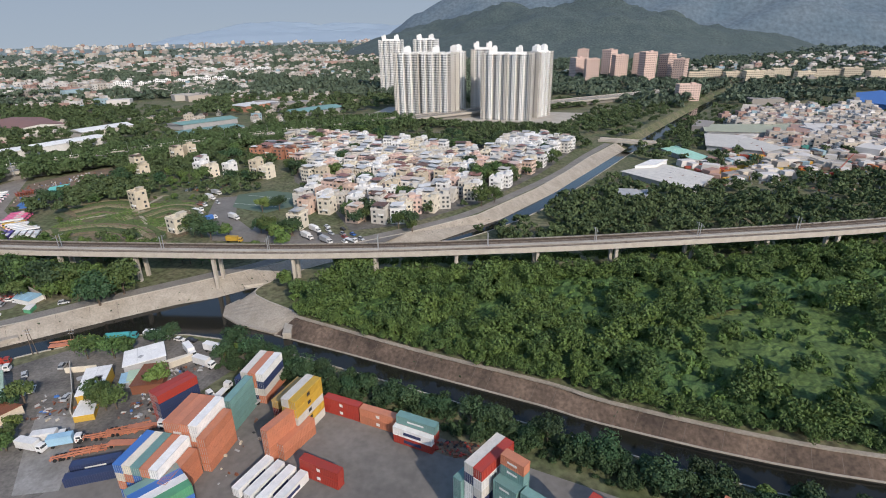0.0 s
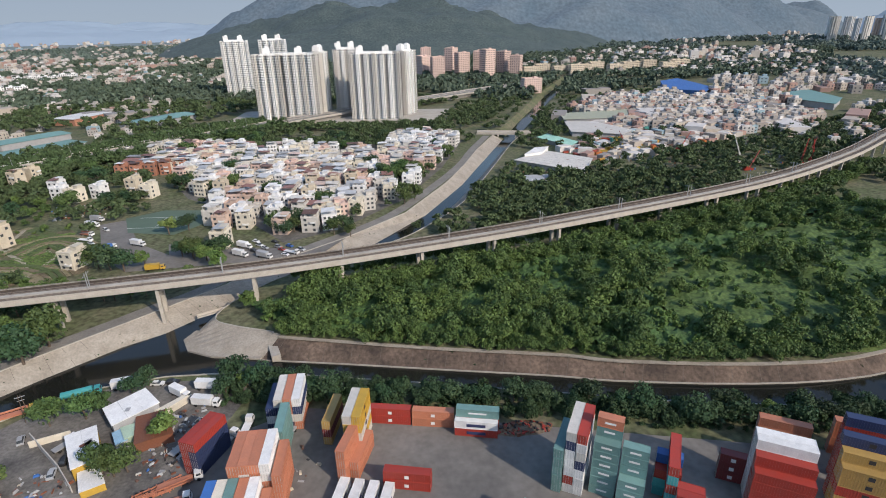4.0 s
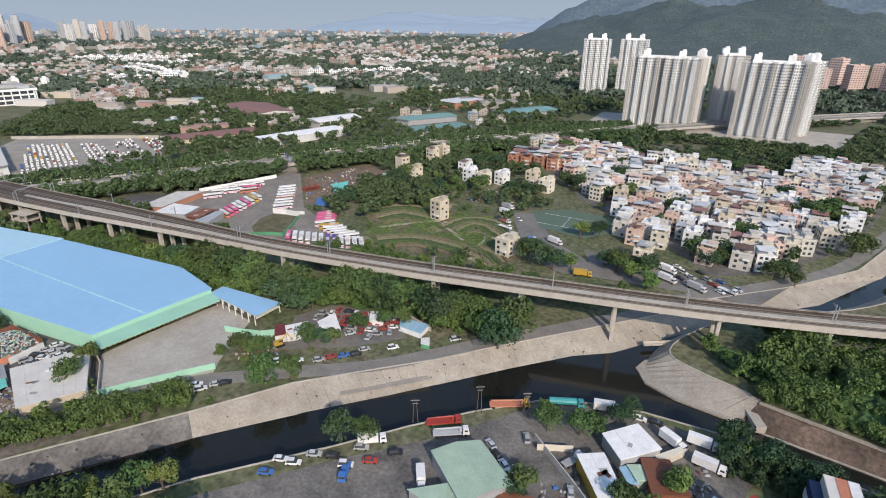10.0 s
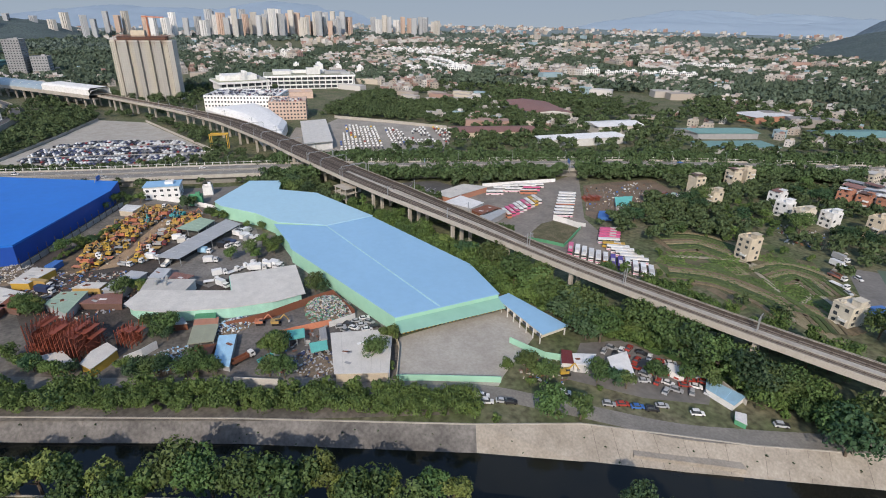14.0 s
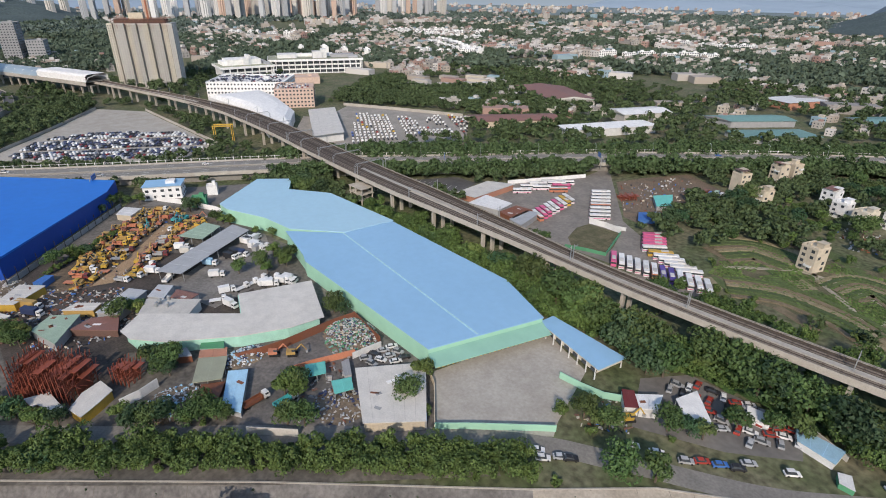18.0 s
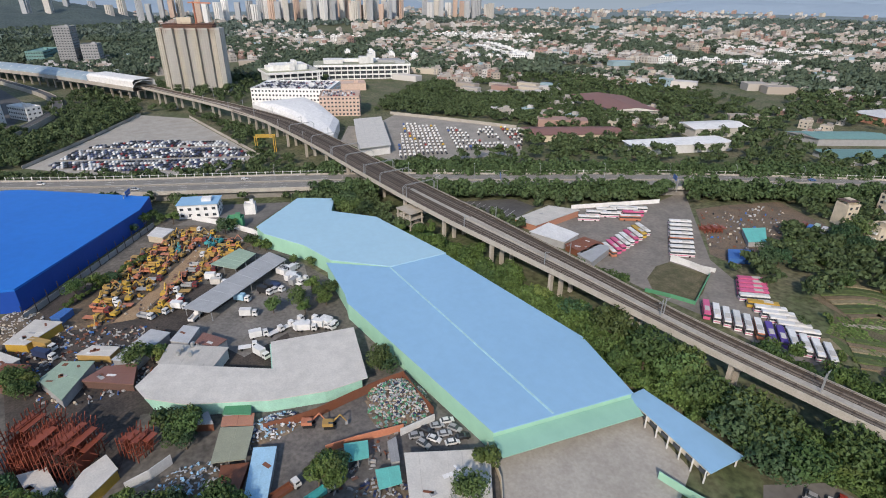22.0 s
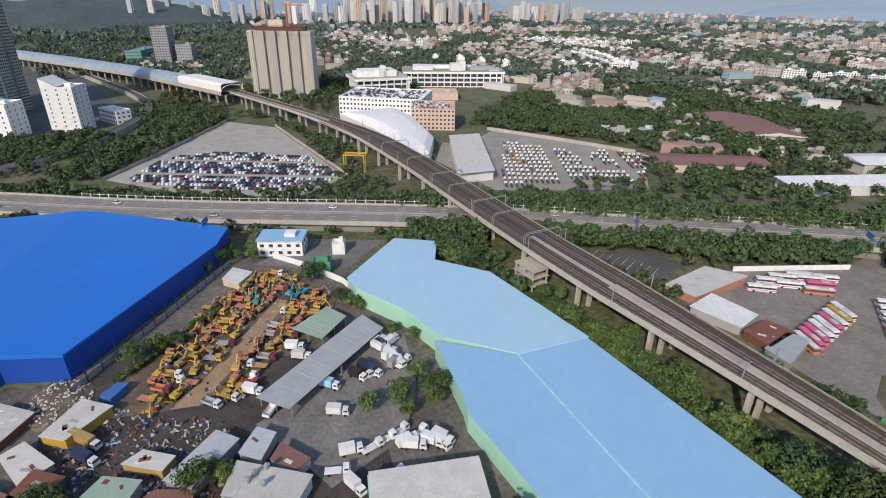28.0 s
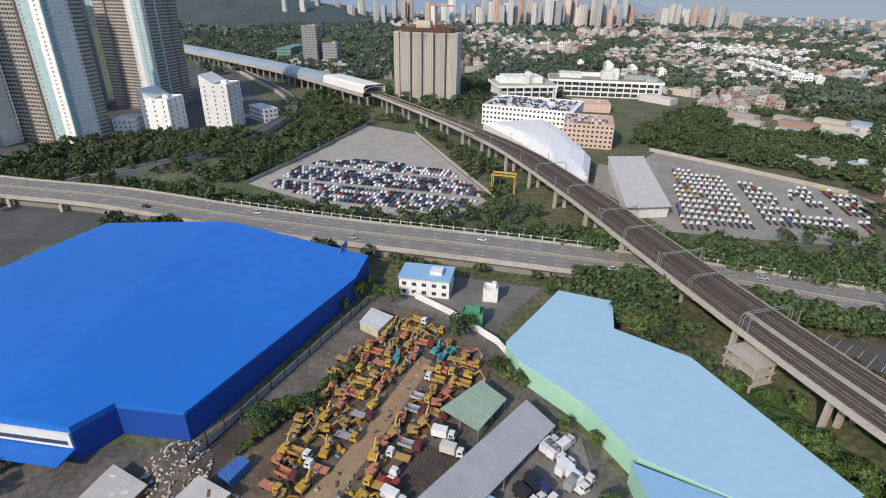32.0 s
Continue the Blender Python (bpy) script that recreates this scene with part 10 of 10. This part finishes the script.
def sky_tower(x, y, w, h, c, k):
    lab = (f"distant {WORDS.get(c, c)} residential tower on the skyline")
    plan, n = [], 0
    for x0, x1, d in ((-0.5, -0.36, 0.2), (-0.36, -0.3, 0.13), (-0.3, -0.14, 0.3), (-0.14, -0.06, 0.2), (-0.06, 0.1, 0.36), (0.1, 0.16, 0.2), (0.16, 0.34, 0.3), (0.34, 0.4, 0.13), (0.4, 0.5, 0.2)):
        plan += [(x0 * w, -d * w), (x1 * w, -d * w)]
    plan += [(x_, -y_) for x_, y_ in reversed(plan)]
    sh = Shape().prism(plan, 0, h)
    thing("distant_tower", lab, "tower block", pose(x, y, GZ - 1, 0, 0, random.uniform(-30, 30)), "skyline towers", "", sh.mesh("distant_tower", paint(c, "wall")))


for b0, b1, n, d0, h0, h1 in ((-90.5, -84.5, 5, 2500, 62, 84), (-84, -73.5, 12, 2400, 66, 95), (-73.5, -60.5, 40, 2350, 62, 112), (-58.5, -51.5, 12, 2600, 62, 86), (40, 44.5, 9, 3000, 80, 98), (46, 56, 12, 3300, 55, 92), (-112, -92, 10, 3000, 45, 72)):
    for k in range(n):
        b = radians(b0 + (b1 - b0) * (k + random.uniform(0.1, 0.9)) / n)
        d = d0 + random.uniform(-120, 160)
        sky_tower(d * math.sin(b), d * math.cos(b), random.uniform(26, 36), random.uniform(h0, h1), random.choice(("pale", "peach", "silver", "pale", "white", "silver")), k)

# Emission on far land, standing in for haze in the air
def haze_glow(m, colour, strength):
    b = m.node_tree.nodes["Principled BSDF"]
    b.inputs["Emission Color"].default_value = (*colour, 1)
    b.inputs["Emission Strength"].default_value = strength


# Blue tint and glow of the far hills are haze painted in
hill_m = mat("hill_painted_haze", (0.07, 0.10, 0.125), 0.95, other=(0.10, 0.125, 0.145), scale=0.008, amount=0.8, fine=0.3)
haze_m = mat("ridge_painted_haze", (0.14, 0.18, 0.23), 0.95, other=(0.16, 0.2, 0.25), scale=0.003, amount=0.6)


haze_glow(hill_m, (0.10, 0.135, 0.18), 0.35)
haze_glow(haze_m, (0.2, 0.26, 0.35), 0.6)


def hill(name, cx, cy, rx, ry, h, rz, seed, material, power=0.75):
    s = Shape()
    n = 72
    c, sn = math.cos(radians(rz)), math.sin(radians(rz))
    for j in range(n + 1):
        for i in range(n + 1):
            u, v = i / n * 2 - 1, j / n * 2 - 1
            e = max(0.0, 1 - (u * u + v * v)) ** power
            rough = noise.fractal(Vector((u * 2.6 + seed, v * 2.6, seed)), 0.8, 2.0, 6)
            s.v.append((cx + u * rx * c - v * ry * sn, cy + u * rx * sn + v * ry * c, GZ - 8 + h * e * (1 + 0.5 * rough)))
    for j in range(n):
        for i in range(n):
            a = j * (n + 1) + i
            s.f.append((a, a + 1, a + n + 2, a + n + 1))
    ob = new(name, s.mesh(name, material, smooth=True))
    return tagged(ob, "wooded hillside with bare patches and painted blue haze", "hill", kind="structure")


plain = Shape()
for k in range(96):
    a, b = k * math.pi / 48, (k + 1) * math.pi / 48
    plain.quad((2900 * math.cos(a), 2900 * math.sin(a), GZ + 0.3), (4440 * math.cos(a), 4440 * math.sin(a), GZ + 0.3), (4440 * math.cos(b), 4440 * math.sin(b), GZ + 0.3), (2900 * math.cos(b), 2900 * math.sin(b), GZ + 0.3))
# Haze is painted into the plain: blue-grey base and faint glow
plain_m = mat("plain_painted_haze", (0.10, 0.135, 0.13), 0.95, other=(0.16, 0.19, 0.20), scale=0.006, amount=0.9, fine=0.35)
haze_glow(plain_m, (0.12, 0.155, 0.19), 0.3)
tagged(new("backdrop_plain", plain.mesh("backdrop_plain", plain_m)), "plain at the horizon with blue haze painted into its colour", "plain", kind="structure")
# The spur's bluish glow is painted haze as well
spur_m = mat("spur_painted_haze", (0.036, 0.052, 0.047), 0.95, other=(0.06, 0.077, 0.068), scale=0.02, amount=0.9, fine=0.5, bump=0.6)
haze_glow(spur_m, (0.075, 0.10, 0.13), 0.35)
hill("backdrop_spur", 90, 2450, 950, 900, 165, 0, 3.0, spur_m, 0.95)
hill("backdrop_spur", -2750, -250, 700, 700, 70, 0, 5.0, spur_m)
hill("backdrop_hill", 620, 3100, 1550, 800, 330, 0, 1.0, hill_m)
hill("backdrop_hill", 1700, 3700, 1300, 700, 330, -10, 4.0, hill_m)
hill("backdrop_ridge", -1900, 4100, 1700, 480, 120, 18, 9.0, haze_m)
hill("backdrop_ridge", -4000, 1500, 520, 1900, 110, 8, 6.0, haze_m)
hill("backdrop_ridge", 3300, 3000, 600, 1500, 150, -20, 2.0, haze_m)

# The hazy sky above the horizon: an added glowing band, haze painted by height
haze = bpy.data.materials.new("horizon_haze_glow")
haze.use_nodes = True
hn, hl = haze.node_tree.nodes, haze.node_tree.links
hn.remove(hn["Principled BSDF"])
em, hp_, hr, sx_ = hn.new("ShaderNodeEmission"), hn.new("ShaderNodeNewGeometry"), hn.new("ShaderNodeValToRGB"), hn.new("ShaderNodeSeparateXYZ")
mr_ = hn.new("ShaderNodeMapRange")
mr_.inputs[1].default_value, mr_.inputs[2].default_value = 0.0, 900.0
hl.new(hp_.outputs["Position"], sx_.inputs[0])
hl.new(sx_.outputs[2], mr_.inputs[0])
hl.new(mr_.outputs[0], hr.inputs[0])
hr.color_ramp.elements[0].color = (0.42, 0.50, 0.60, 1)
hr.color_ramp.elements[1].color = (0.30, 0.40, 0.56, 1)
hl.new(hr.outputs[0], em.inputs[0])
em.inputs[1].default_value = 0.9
hl.new(em.outputs[0], hn["Material Output"].inputs[0])
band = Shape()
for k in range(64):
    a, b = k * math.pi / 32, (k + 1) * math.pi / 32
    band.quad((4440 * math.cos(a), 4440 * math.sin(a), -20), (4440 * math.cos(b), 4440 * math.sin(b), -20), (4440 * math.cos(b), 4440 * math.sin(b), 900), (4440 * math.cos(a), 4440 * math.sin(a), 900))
tagged(new("backdrop_sky", band.mesh("backdrop_sky", haze)), "glowing backdrop band painted as pale blue hazy sky", "sky", kind="structure")
